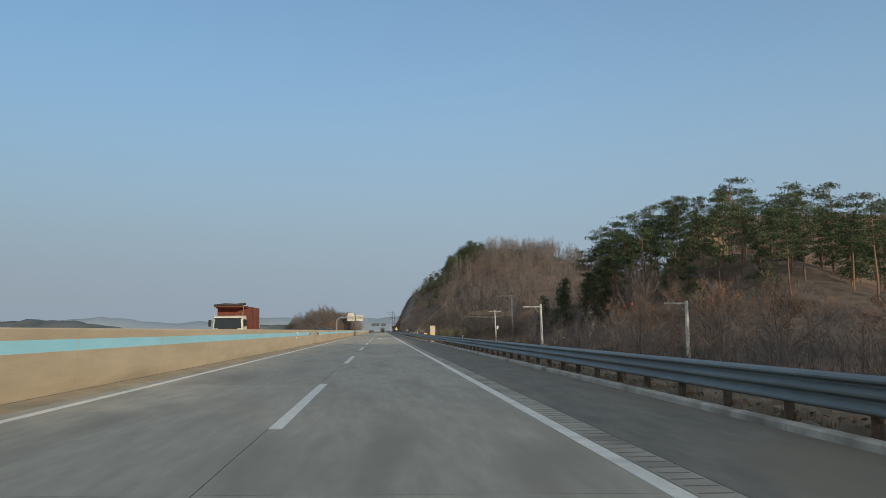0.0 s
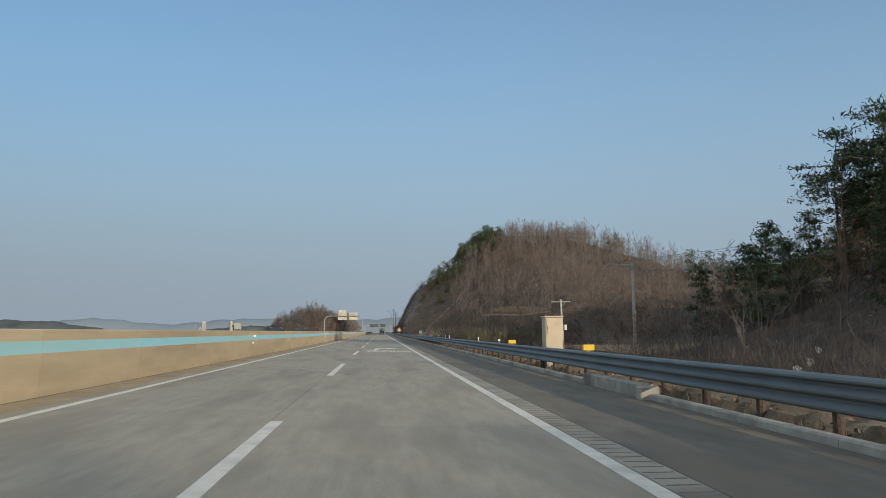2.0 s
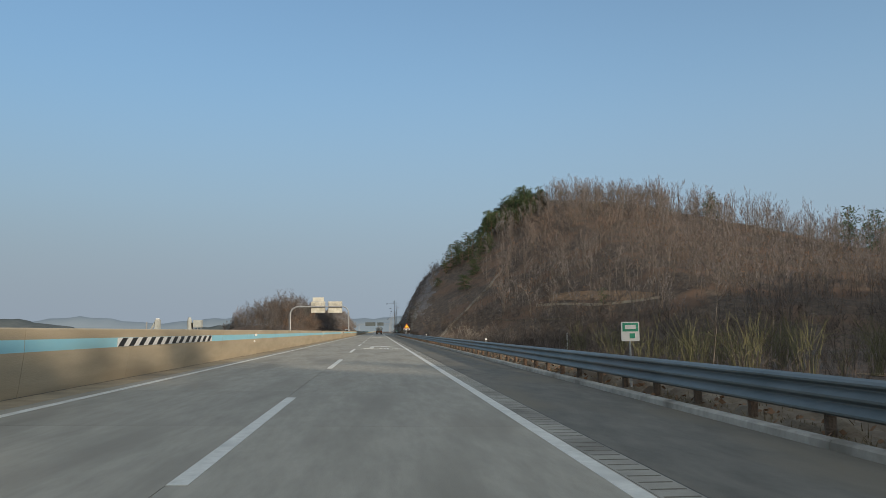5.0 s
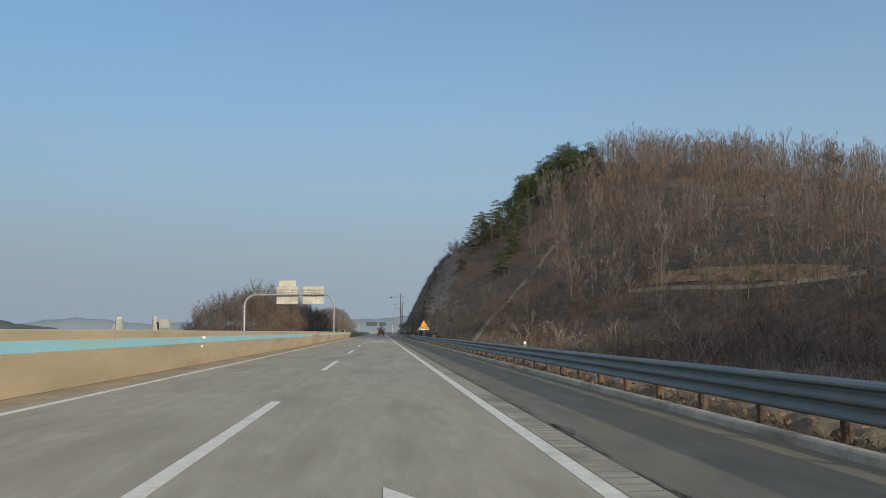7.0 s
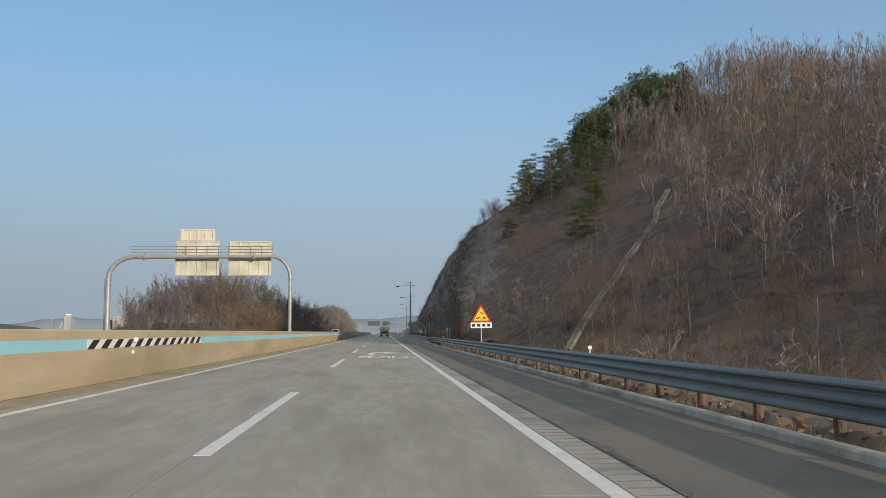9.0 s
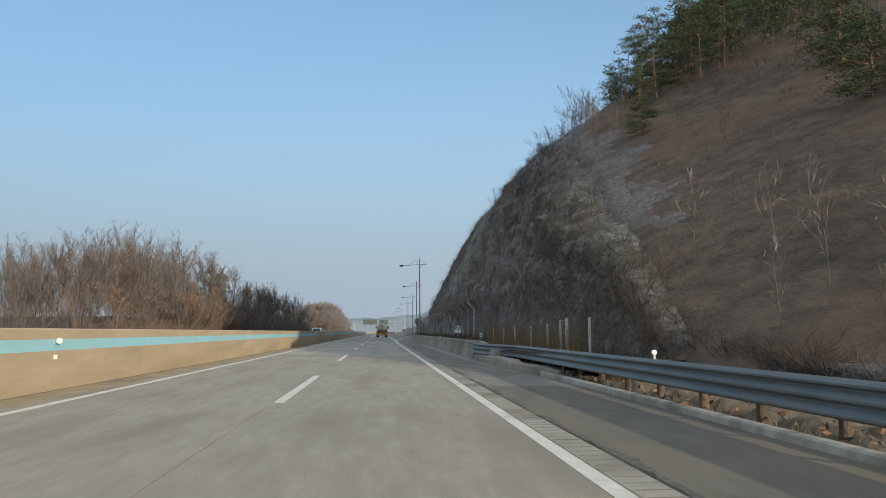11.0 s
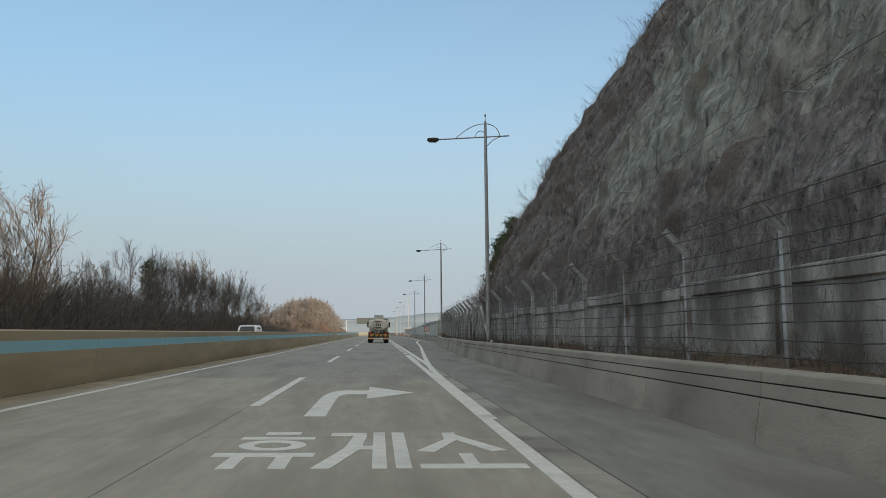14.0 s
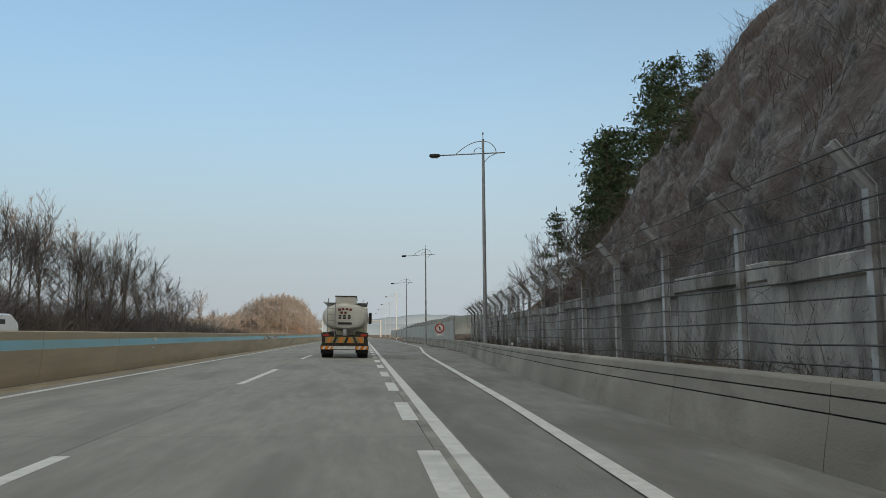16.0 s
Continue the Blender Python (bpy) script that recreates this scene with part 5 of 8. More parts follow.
BUSHY = [[quads(nm, v, q[mi == k], [SUNLIT_BARK]) for k, nm in enumerate(("trunk", "crown"))] for v, q, mi in bushy]
for k, (x, y, s) in enumerate(((14.5, 283, 1.0), (14.6, 271.5, 0.85), (15.3, 273.4, 0.9), (13.8, 295, 0.6), (16.0, 262, 0.85), (14.2, 307, 0.7), (15.6, 268, 0.75), (17.0, 252, 0.9), (15.0, 318, 0.6))):
    t = thing("bare_tree", "low leafless tree with spreading branches behind the guardrail, sun put into its bark colour", "tree", "roadside trees", m=pose(x, y, float(terrain(x, y)) - 0.1, 0, 0, 77 * k) @ Matrix.Scale(s, 4))
    for nm, me_ in zip(("trunk", "crown"), BUSHY[k % 3]):
        part(nm, me_, t)

# budding willows behind the guardrail
willow = [shrub_template(h, 26, twig=0.013, spread=0.32) for h in (3.0, 3.6)]
pl = [(x, y, float(terrain(x, y)) - 0.1, s) for x, y, s in zip(rng.uniform(17, 34, 34), rng.uniform(186, 226, 34), rng.uniform(0.5, 1.05, 34))]
v, q, mi = scatter(willow, pl, rng)
solid("willow_scrub", quads("willow_scrub", v, q, [BARK, WILLOW], mi), "yellow-green budding willow scrub behind the guardrail", "scrub", kind="stuff")

# far wood with pines behind the field
pl = [(x, y, float(terrain(x, y)) - 0.1, s) for x, y, s in zip(rng.uniform(125, 300, 340), rng.uniform(150, 400, 340), rng.uniform(0.85, 1.2, 340))]
v, q, mi = scatter(far_trees, pl[:230], rng)
solid("far_wood", quads("far_wood", v, q, [BARK, TWIG], mi), "leafless wood behind the field", "woodland", kind="stuff")
ridge = [(x, y, float(terrain(x, y)) - 0.1, s) for x, y, s in zip(np.concatenate([rng.uniform(165, 240, 80), rng.uniform(106, 124, 16)]), np.concatenate([rng.uniform(380, 460, 80), rng.uniform(314, 332, 16)]), np.concatenate([rng.uniform(1.7, 2.3, 80), rng.uniform(0.95, 1.3, 16)]))]
v, q, mi = scatter(far_pines, pl[290:] + ridge, rng)
solid("far_pines", quads("far_pines", v, q, [RED_BARK, NEEDLE], mi), "dark pines behind the field", "pine woodland", kind="stuff")

# pine knoll: each pine stands by itself
PINES = [pine_template(h, 26, 5, 17, 0.38, crown=c, blade=0.46, aspect=0.27, cone=c < 0.2) for h, c in ((10.0, 0.45), (9.0, 0.38), (10.8, 0.50), (7.5, 0.10))]
pine_data = [(quads("trunk", v[:], q[mi == 0], [RED_BARK]), quads("needles", v, q[mi == 1], [NEEDLE])) for v, q, mi in PINES]
v, q, mi = far_pines[1]
plain_data = (quads("trunk", v, q[mi == 0], [RED_BARK]), quads("crown", v, q[mi == 1], [NEEDLE]))
KNOLL = []
while len(KNOLL) < 88:
    x, y = rng.uniform(30, 74), rng.uniform(45, 126)
    if float(terrain(x, y)) > (3.6 if y < 96 else 0.6) and all((x - a) ** 2 + (y - b) ** 2 > 12 for a, b, *_ in KNOLL):
        KNOLL.append((x, y))
# unseen pines beyond the start of the walk, added to shade the road
KNOLL += [(float(x), float(y)) for x, y in zip(rng.uniform(33, 58, 26), rng.uniform(-62, -6, 26))]
KNOLL += [(35.5, 122), (31, 118), (29, 124), (33, 127), (38, 116), (40, 112), (43.5, 109), (45.5, 106)]
TALL = [(33.5, 110), (36, 107), (38.5, 104), (35, 113), (41, 103), (37.5, 111)]
KNOLL += TALL
# more pines outside the view, added for their shadows on the road
KNOLL += [(float(x), float(y)) for x, y in zip(rng.uniform(28, 58, 52), rng.uniform(-75, -4, 52))]
KNOLL += [(5.0 + 0.68 * (float(y) + 10) + float(u), float(y)) for y, u in zip(rng.uniform(0, 44, 26), rng.uniform(4, 26, 26))]
for x, y in KNOLL:
    k = 2 if (x, y) in TALL else int(rng.integers(4)) if y < 114 else 3
    z = float(terrain(x, y))
    # pines out of view are sized by how far their shadows reach
    aside = x > 5 + 0.68 * (y + 10) and y < 45
    s = min(1.7, max(0.4, (0.393 * (x + (2.5 if y < 0 else -3)) - z) / 7.8)) if aside else rng.uniform(0.86, 1.12)
    t = thing("pine_tree", "dark green pine with a reddish trunk on the knoll", "pine tree", "knoll pines", m=pose(x, y, z - 0.15, 0, 0, rng.uniform(0, 360)) @ Matrix.Scale(s, 4))
    d = plain_data if aside else pine_data[k]
    part("trunk", d[0], t)
    part("crown", d[1], t)
near_oaks = [bare_template(h, 18, 8, leaves=700, spread=0.55, low=0.12, twig=0.013) for h in (6.0, 7.0)]
pl = [(x, y, float(terrain(x, y)) - 0.1, s) for x, y, s in zip(np.where(rng.uniform(size=120) < 0.6, rng.uniform(23, 38, 120), rng.uniform(30, 52, 120)), rng.uniform(5, 126, 120), rng.uniform(0.4, 0.8, 120))]
v, q, mi = scatter(near_trees + near_oaks, pl, rng)
solid("knoll_thicket", quads("knoll_thicket", v, q, [BARK, TWIG, DRY_LEAF], mi), "leafless trees and brown oak scrub below the pines", "thicket", kind="stuff")
pl = [(x, y, float(terrain(x, y)) - 0.1, s) for x, y, s in zip(rng.uniform(21, 48, 1000), np.where(rng.uniform(size=1000) < 0.6, rng.uniform(-5, 128, 1000), rng.uniform(80, 126, 1000)), rng.uniform(0.5, 1.1, 1000))]
v, q, mi = scatter(shrubs, pl, rng)
solid("knoll_scrub", quads("knoll_scrub", v, q, [BARK, BANK_TWIG], mi), "grey-brown leafless scrub on the slope of the knoll", "scrub", kind="stuff")

# wooded bank beyond the other carriageway
bank_trees = [branchy(h, 9, 7, 6, 3, low=0.25, top=0.55, tilt=(20, 60), reach=0.50, twig=0.0135, rad=0.012, up=0.30, kink=0.40) for h in (8.8, 9.6, 8.2)]
bank_small = [branchy(h, 7, 5, 5, 1, low=0.2, top=0.50, tilt=(20, 60), reach=0.50, twig=0.015, rad=0.010, up=0.30, kink=0.42) for h in (6.0, 7.0, 7.6)]
bank_oaks = [branchy(h, 7, 5, 4, 2, low=0.2, top=0.5, tilt=(25, 65), reach=0.5, twig=0.011, rad=0.013, up=0.2, leaves=900, leaf=0.11) for h in (6.4, 7.2)]
bank_shrubs = [shrub_template(h, 18, twig=0.009, spread=1.0) for h in (1.4, 1.9)]
TREE_DATA = [[quads("trunk", v, q[mi == 0], [BARK]), quads("crown", v, q[mi == 1], [BANK_TWIG])] for v, q, mi in bank_trees]
TREE_DATA += [[quads(nm, v, q[mi == k], [mt]) for k, (nm, mt) in enumerate((("trunk", BARK), ("crown", TWIG_DARK), ("foliage", DRY_LEAF)))] for v, q, mi in near_oaks]
OAK_DATA = [[quads(nm, v, q[mi == k], [mt]) for k, (nm, mt) in enumerate((("trunk", BARK), ("crown", BANK_TWIG), ("foliage", DRY_LEAF)))] for v, q, mi in bank_oaks]
BANK = [(-27, 463, 1.45), (-24, 447, 1.2), (-26, 436, 1.2), (-29, 452, 1.4), (-23, 428, 1.0), (-31, 526, 1.1), (-25, 512, 1.05), (-27, 532, 1.12), (-22, 548, 1.15), (-30, 541, 1.15), (-24, 520, 0.95), (-26, 545, 1.1), (-28, 538, 1.0), (-23.5, 541, 1.0), (-25, 552, 1.1), (-21, 556, 0.9), (-35, 443, 1.1), (-28, 420, 1.15), (-33, 412, 1.0), (-31, 404, 0.9), (-37, 414, 0.85), (-42, 424, 0.72), (-47, 432, 0.58), (-51, 436, 0.48), (-38, 426, 1.0), (-43, 434, 0.8), (-34, 398, 0.65), (-29, 396, 0.8), (-26, 470, 0.8), (-23, 478, 0.75), (-25, 488, 0.8), (-22, 497, 0.75), (-27, 503, 0.9), (-23, 412, 1.0), (-21, 440, 0.8), (-25, 403, 1.0), (-31, 432, 1.15), (-37, 402, 0.6)]
BANK += [(x + float(rng.uniform(-3.5, 3.5)), y + float(rng.uniform(4, 9)), s * float(rng.uniform(0.8, 1.0))) for x, y, s in BANK[:28]]
BANK += [(float(x), float(y), float(s)) for x, y, s in zip(rng.uniform(-40, -24, 34), rng.uniform(404, 468, 34), rng.uniform(0.8, 1.05, 34)) if x > 1.8 - 0.38 * (y - 340) - 4]
for x, y, s in BANK:
    oak = (x, y) in ((-24, 447), (-23, 428), (-28, 420))
    d = OAK_DATA[int(rng.integers(2))] if oak else TREE_DATA[int(rng.integers(3))]
    t = thing("oak_tree" if oak else "bare_tree", "oak holding dry orange-brown leaves on the bank" if oak else "leafless grey-brown tree on the bank", "tree", "bank trees", m=pose(x, y, float(terrain(x, y)) - 0.1, 0, 0, rng.uniform(0, 360)) @ Matrix.Scale(s * (1.0 if oak else 1.05), 4))
    for nm, me_ in zip(("trunk", "crown", "foliage"), d):
        part(nm, me_, t)
# a pale bare tree and oaks that keep their leaves at the foot of the knoll
for x, y, s, k in ((27.3, 69.0, 0.95, 1), (31.0, 60.0, 0.8, 3), (33.5, 53.0, 0.9, 4), (29.5, 63.5, 0.6, 3), (34.5, 66.0, 0.8, 4), (30.5, 45.0, 0.75, 3)):
    t = thing("bare_tree" if k < 3 else "oak_tree", "pale leafless tree at the foot of the knoll" if k < 3 else "oak holding dry russet leaves below the pines", "tree", "knoll trees", m=pose(x, y, float(terrain(x, y)) - 0.1, 0, 0, 50 * k) @ Matrix.Scale(s, 4))
    for nm, me_ in zip(("trunk", "crown", "foliage"), TREE_DATA[k]):
        part(nm, me_, t)
pl = [(x, y, float(terrain(x, y)) - 0.1, s) for x, y, s in zip(rng.uniform(-56, -21, 300), np.where(rng.uniform(size=300) < 0.76, rng.uniform(388, 470, 300), rng.uniform(470, 640, 300)), rng.uniform(0.55, 1.0, 300)) if (x - 1.85) > -0.235 * (y - 214) and (x - 1.8) > -0.285 * (y - 257)]
v, q, mi = scatter(bank_small + bank_small + far_oaks, pl, rng)
solid("bank_wood", quads("bank_wood", v, q, [BARK, BANK_TWIG, DRY_LEAF], mi), "leafless brown wood on the bank", "woodland", kind="stuff")
for y0, y1, cnt, mt, lb in ((398, 440, 330, RUSSET, "reddish brown scrub on the bank beside the other carriageway"), (436, 640, 560, BANK_TWIG, "dark grey-brown scrub along the other carriageway")):
    pl = [(x, y, float(terrain(x, y)) - 0.1, s) for x, y, s in zip(rng.uniform(-26, -18.8, cnt), rng.uniform(y0, y1, cnt), rng.uniform(0.5, 1.1, cnt))]
    v, q, mi = scatter(bank_shrubs, pl, rng)
    solid("bank_scrub", quads("bank_scrub", v, q, [BARK, mt], mi), lb, "scrub", kind="stuff")
pl = [(x, y, float(terrain(x, y)) - 0.1, s * (1.6 if y < 522 else 1.0)) for x, y, s in zip(rng.uniform(-31, -21.5, 480), rng.uniform(438, 600, 480), rng.uniform(0.9, 1.5, 480))]
v, q, mi = scatter(bank_shrubs, pl, rng)
rx = [(x, y, float(terrain(x, y)) - 0.1, s) for x, y, s in zip(rng.uniform(-29, -21.5, 150), rng.uniform(424, 452, 150), rng.uniform(1.3, 2.3, 150))]
rv, rq, rmi_ = scatter(bank_shrubs, rx, rng)
solid("tall_scrub", quads("tall_scrub", rv, rq, [BARK, RUSSET], rmi_), "reddish brown thicket below the oaks on the bank", "thicket", kind="stuff")
solid("tall_scrub", quads("tall_scrub", v, q, [BARK, BANK_TWIG], mi), "dense dark thicket below the bare trees on the bank", "thicket", kind="stuff")
# far wood on the dome; its colour includes the haze
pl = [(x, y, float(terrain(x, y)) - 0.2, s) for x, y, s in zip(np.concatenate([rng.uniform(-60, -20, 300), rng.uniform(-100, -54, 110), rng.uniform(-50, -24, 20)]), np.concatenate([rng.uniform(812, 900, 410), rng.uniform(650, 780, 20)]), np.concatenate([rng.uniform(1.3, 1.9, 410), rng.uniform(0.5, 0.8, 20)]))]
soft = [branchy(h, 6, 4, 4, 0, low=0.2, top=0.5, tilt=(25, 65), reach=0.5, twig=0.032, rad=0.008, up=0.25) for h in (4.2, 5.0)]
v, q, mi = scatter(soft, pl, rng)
solid("far_bank_wood", quads("far_bank_wood", v, q, [HAZED_TWIG, HAZED_TWIG], mi), "brown wood further down the road, haze put into its colour", "woodland", kind="stuff")

for x, y, s, k, lb in ((-25.9, 460, 0.85, 2, "slender pine with a flat crown on the bank"), (-30.6, 524, 1.15, 3, "dark green conifer among the bare trees")):
    t = thing("pine_tree", lb, "pine tree", m=pose(x, y, float(terrain(x, y)) - 0.15, 0, 0, 40) @ Matrix.Scale(s, 4))
    part("trunk", pine_data[k][0], t)
    part("crown", pine_data[k][1], t)

# low broad pines standing free on the slope
for x, y, h in ((27.4, 367.4, 4.3), (23.9, 359.6, 4.0), (18.2, 374.2, 2.3), (15.7, 489.0, 2.5)):
    v, q, mi = pine_template(h, 22, 4, 60, 0.075 * h, crown=0.06, blade=0.34, aspect=0.16)
    v = np.asarray(v) * np.array([1.45, 1.45, 1.0])
    t = thing("pine_tree", "low broad green pine standing free on the slope", "pine tree", "slope pines", m=pose(x, y, float(terrain(x, y)) - 0.1))
    q = np.asarray(q)
    part("trunk", quads("trunk", v, q[mi == 0], [RED_BARK]), t)
    part("crown", quads("crown", v, q[mi == 1], [NEEDLE]), t)

# dead vines over the rock face
n = 50000
iy, iz = rng.integers(0, ny - 8, n), (rng.uniform(0, 1, n) ** 0.75 * (ns - 2)).astype(int)
seg = []
for a, b in zip(iy, iz):
    if pale[min(a, ny - 2), min(b, ns - 2)] and rng.uniform() < 0.9:
        continue
    p = np.array([ROCK_X[a, b] - 0.05, ROCK_Y[a, b] + rng.uniform(0, 0.3), ROCK_Z[a, b]])
    d = np.array([-0.35, rng.normal(0, 0.9), rng.normal(-0.55, 0.5)])
    ln = rng.uniform(0.12, 0.45)
    for _ in range(2):
        e = p + (d + rng.normal(0, 0.3, 3)) * ln * 0.5
        seg.append([*p, *e, 0.0058 if p[1] < 436 else 0.0034, 0.0030 if p[1] < 436 else 0.002])
        p = e
v, q = ribbons(np.array(seg), rng)
solid("dead_vines", quads("dead_vines", v, q, [VINE, DRY_GRASS], (np.arange(len(q)) // 2 % 7 == 0).astype(int)), "dead brown vines hanging over the rock face", "vines", kind="stuff")

# tufts of dead growth in the cracks of the rock
n = 7000
ta, tb = rng.integers(20, int(0.62 * ny), n), rng.integers(6, ns - 3, n)
tc = np.stack([ROCK_X[ta, tb] - 0.06, ROCK_Y[ta, tb], ROCK_Z[ta, tb] - 0.08], -1)
tc = np.repeat(tc, 7, 0) + rng.normal(0, 0.16, (7 * n, 3)) * np.array([0.4, 1.0, 0.7])
v, q = blades(tc, 0.095, rng, aspect=0.07)
solid("rock_tufts", quads("rock_tufts", v, q, [VINE, TWIG_DARK, DRY_GRASS, WILLOW], np.repeat(rng.choice(4, n, p=[0.35, 0.4, 0.12, 0.13]), 7)), "tufts of dead brown growth in the cracks of the rock", "tufts", kind="stuff")

# brown brush that covers the face beyond the pale rock and the upper part before it
small_brush = [shrub_template(h, 11, twig=0.0042, spread=1.0) for h in (0.40, 0.52, 0.65)]
ba, bb = rng.integers(10, ny - 12, 5200), (rng.uniform(0.25, 1.0, 5200) * (ns - 2)).astype(int)
by_, bz_ = ROCK_Y[ba, bb], ROCK_Z[ba, bb]
ok = (rng.uniform(size=5200) < np.where(by_ > 436, 0.75, np.where(bb > np.where(by_ < 400, 0.52, 0.72) * ns, 0.85, 0.13))) & ~pale[np.minimum(ba, ny - 2), np.minimum(bb, ns - 2)]
pl = [(float(x) + 0.05, float(y), float(z) - 0.15, sc) for x, y, z, sc in zip(ROCK_X[ba, bb][ok], by_[ok], bz_[ok], rng.uniform(0.6, 1.25, int(ok.sum())))]
v, q, mi = scatter(small_brush, pl, rng, tilt=0.5)
solid("rock_brush", quads("rock_brush", v, q, [TWIG_DARK, RUSSET], (v[q].mean(1)[:, 1] > 402).astype(int)), "brown leafless brush growing over the rock face", "brush", kind="stuff")

# wire ropes that hold a net against the rock
net = thing("rock_net", "thin steel ropes of a rockfall net on the rock face", "rockfall net", kind="structure")


def rope(pts, r=0.009):
    part("rope", Mesh(STEEL).tube(pts, r, 5, cap=False), net)


def rock_point(y, u, out=0.12):
    a = min(max(int((y - 338) / 182 * (ny - 1)), 0), ny - 1)
    b = min(int(u * (ns - 1)), ns - 1)
    return (float(ROCK_X[max(a - 9, 0):a + 10, max(b - 4, 0):b + 5].min()) - out, float(ROCK_Y[a, b]), float(ROCK_Z[a, b]))


for k in range(5):
    y0 = 358.0 + 5.4 * k
    rope([rock_point(y0 - 5.0 * u, 0.12 + 0.8 * u) for u in np.linspace(0, 1, 8)])

# brambles and dead vines over the foot of the slope before the rock
cx, cy_ = rng.uniform(9.5, 34, 15000), rng.uniform(346, 402, 15000)
cz_ = terrain(cx, cy_)
on = (cz_ > 0.4) & (cut_line(cx, cy_) - cz_ > -3) & (rng.uniform(size=15000) < np.where(cz_ > 7, 0.45, 0.9))
cx, cy_, cz_ = cx[on], cy_[on], cz_[on]
a0 = np.stack([cx, cy_, cz_], -1)
d0 = np.stack([rng.normal(-0.2, 0.5, len(cx)), rng.normal(-0.1, 0.6, len(cx)), rng.uniform(0.25, 0.9, len(cx))], -1)
a1 = a0 + d0 * rng.uniform(0.2, 0.6, (len(cx), 1))
a2 = a1 + (d0 * np.array([1, 1, -0.3]) + rng.normal(0, 0.3, d0.shape)) * rng.uniform(0.15, 0.5, (len(cx), 1))
r1, r2, r3 = np.full((len(cx), 1), 0.0045), np.full((len(cx), 1), 0.0035), np.full((len(cx), 1), 0.002)
v, q = ribbons(np.concatenate([np.concatenate([a0, a1, r1, r2], 1), np.concatenate([a1, a2, r2, r3], 1)]), rng)
solid("brambles", quads("brambles", v, q, [RUSSET]), "dead brown brambles over the slope beside the rock face", "brambles", kind="stuff")

# low oak scrub that keeps its orange leaves
pl = [(x, y, float(terrain(x, y)) - 0.1, s) for x, y, s in zip(rng.uniform(-28, -19.5, 15), rng.uniform(398, 448, 15), rng.uniform(0.45, 0.8, 15))]
v, q, mi = scatter(near_oaks, pl, rng)
solid("oak_scrub", quads("oak_scrub", v, q, [BARK, TWIG, DRY_LEAF], mi), "low oak scrub with dry orange leaves on the bank", "scrub", kind="stuff")
# trees and conifers on the rim of the rock cut
RIM = []
for y in np.linspace(374, 500, 52):
    row = int((y - 338) / 182 * (ny - 1))
    x = float(ROCK_X[row, -1]) + rng.uniform(0.2, 2.5)
    RIM.append((x, y, float(terrain(x, y)) - 0.15, rng.uniform(0.16, 0.40)))
for y, sc in ((380, 0.34), (382.5, 0.42), (384.5, 0.46), (386, 0.40), (388, 0.48), (390.5, 0.44), (393, 0.40), (396, 0.34), (404, 0.28), (414, 0.40), (416, 0.36), (430, 0.42), (441, 0.30), (446, 0.3), (462, 0.36)):
    x = float(ROCK_X[int((y - 338) / 182 * (ny - 1)), -1]) + rng.uniform(0.3, 1.2)
    RIM.append((x, y, float(terrain(x, y)) - 0.1, sc))
v, q, mi = scatter(bank_small, RIM, rng, tilt=0.15)
solid("rim_bushes", quads("rim_bushes", v, q, [BARK, BANK_TWIG], mi), "leafless bushes along the rim of the rock cut", "bushes", kind="stuff")
v, q, mi = PINES[3]
for x, y, s in ((15.5, 488, 0.5), (17.5, 495, 0.7), (16.2, 499, 0.7), (17.4, 505, 0.9), (18.5, 510, 0.95), (22, 518, 1.0), (20, 516, 0.9), (20, 528, 0.9), (18.6, 501, 1.0), (15.8, 493, 0.6), (16.4, 503, 1.0), (18.0, 507, 1.15), (19.4, 513, 1.2), (17.0, 497, 0.9)):
    t = thing("conifer", "dark conifer beyond the end of the rock cut", "conifer", "rim conifers", m=pose(x, y, float(terrain(x, y)) - 0.15, 0, 0, rng.uniform(0, 360)) @ Matrix.Scale(s, 4))
    part("trunk", pine_data[3][0], t)
    part("crown", pine_data[3][1], t)
pl = [(x, y, float(terrain(x, y)) - 0.15, s) for x, y, s in zip(rng.uniform(14.5, 34, 60), rng.uniform(484, 545, 60), rng.uniform(0.55, 0.95, 60))]
v, q, mi = scatter(bank_small, pl, rng)
solid("rim_trees", quads("rim_trees", v, q, [BARK, BANK_TWIG], mi), "tall leafless trees beyond the rock cut", "thicket", kind="stuff")

# dead weeds on the bank between the fence and the retaining wall
weeds = [shrub_template(h, 16, twig=0.0028, spread=0.8) for h in (0.45, 0.6)]
pl = []
for y in rng.uniform(376, 530, 900):
    u = rng.uniform(0, 1)
    pl.append((float(lerp_table(y, RIGHT_FOOT)) + 0.8 + 1.5 * u, y, 0.42 + 0.14 * u, rng.uniform(0.35, 1.0)))
v, q, mi = scatter(weeds, pl, rng, tilt=0.2)
solid("dead_weeds", quads("dead_weeds", v, q, [BARK, TWIG_DARK, DRY_GRASS], np.where(np.arange(len(mi)) // 280 % 5 == 0, 2, mi)), "dead dark weeds behind the fence", "weeds", kind="stuff")

# tall dry reeds at the foot of the slope where the wall begins
n = 13000
c = np.stack([rng.uniform(7.7, 12, n), rng.uniform(352, 380, n), np.zeros(n)], -1)
c[:, 2] = np.maximum(terrain(c[:, 0], c[:, 1]), 0.2)
c = c[c[:, 2] < 1.1]
n = len(c)
d = rng.normal(0, 0.3, (n, 3))
d[:, 2] = 1
e = np.cross(d, rng.normal(size=(n, 3)))
e /= np.linalg.norm(e, axis=1, keepdims=True)
hh = rng.uniform(0.35, 1.25, (n, 1))
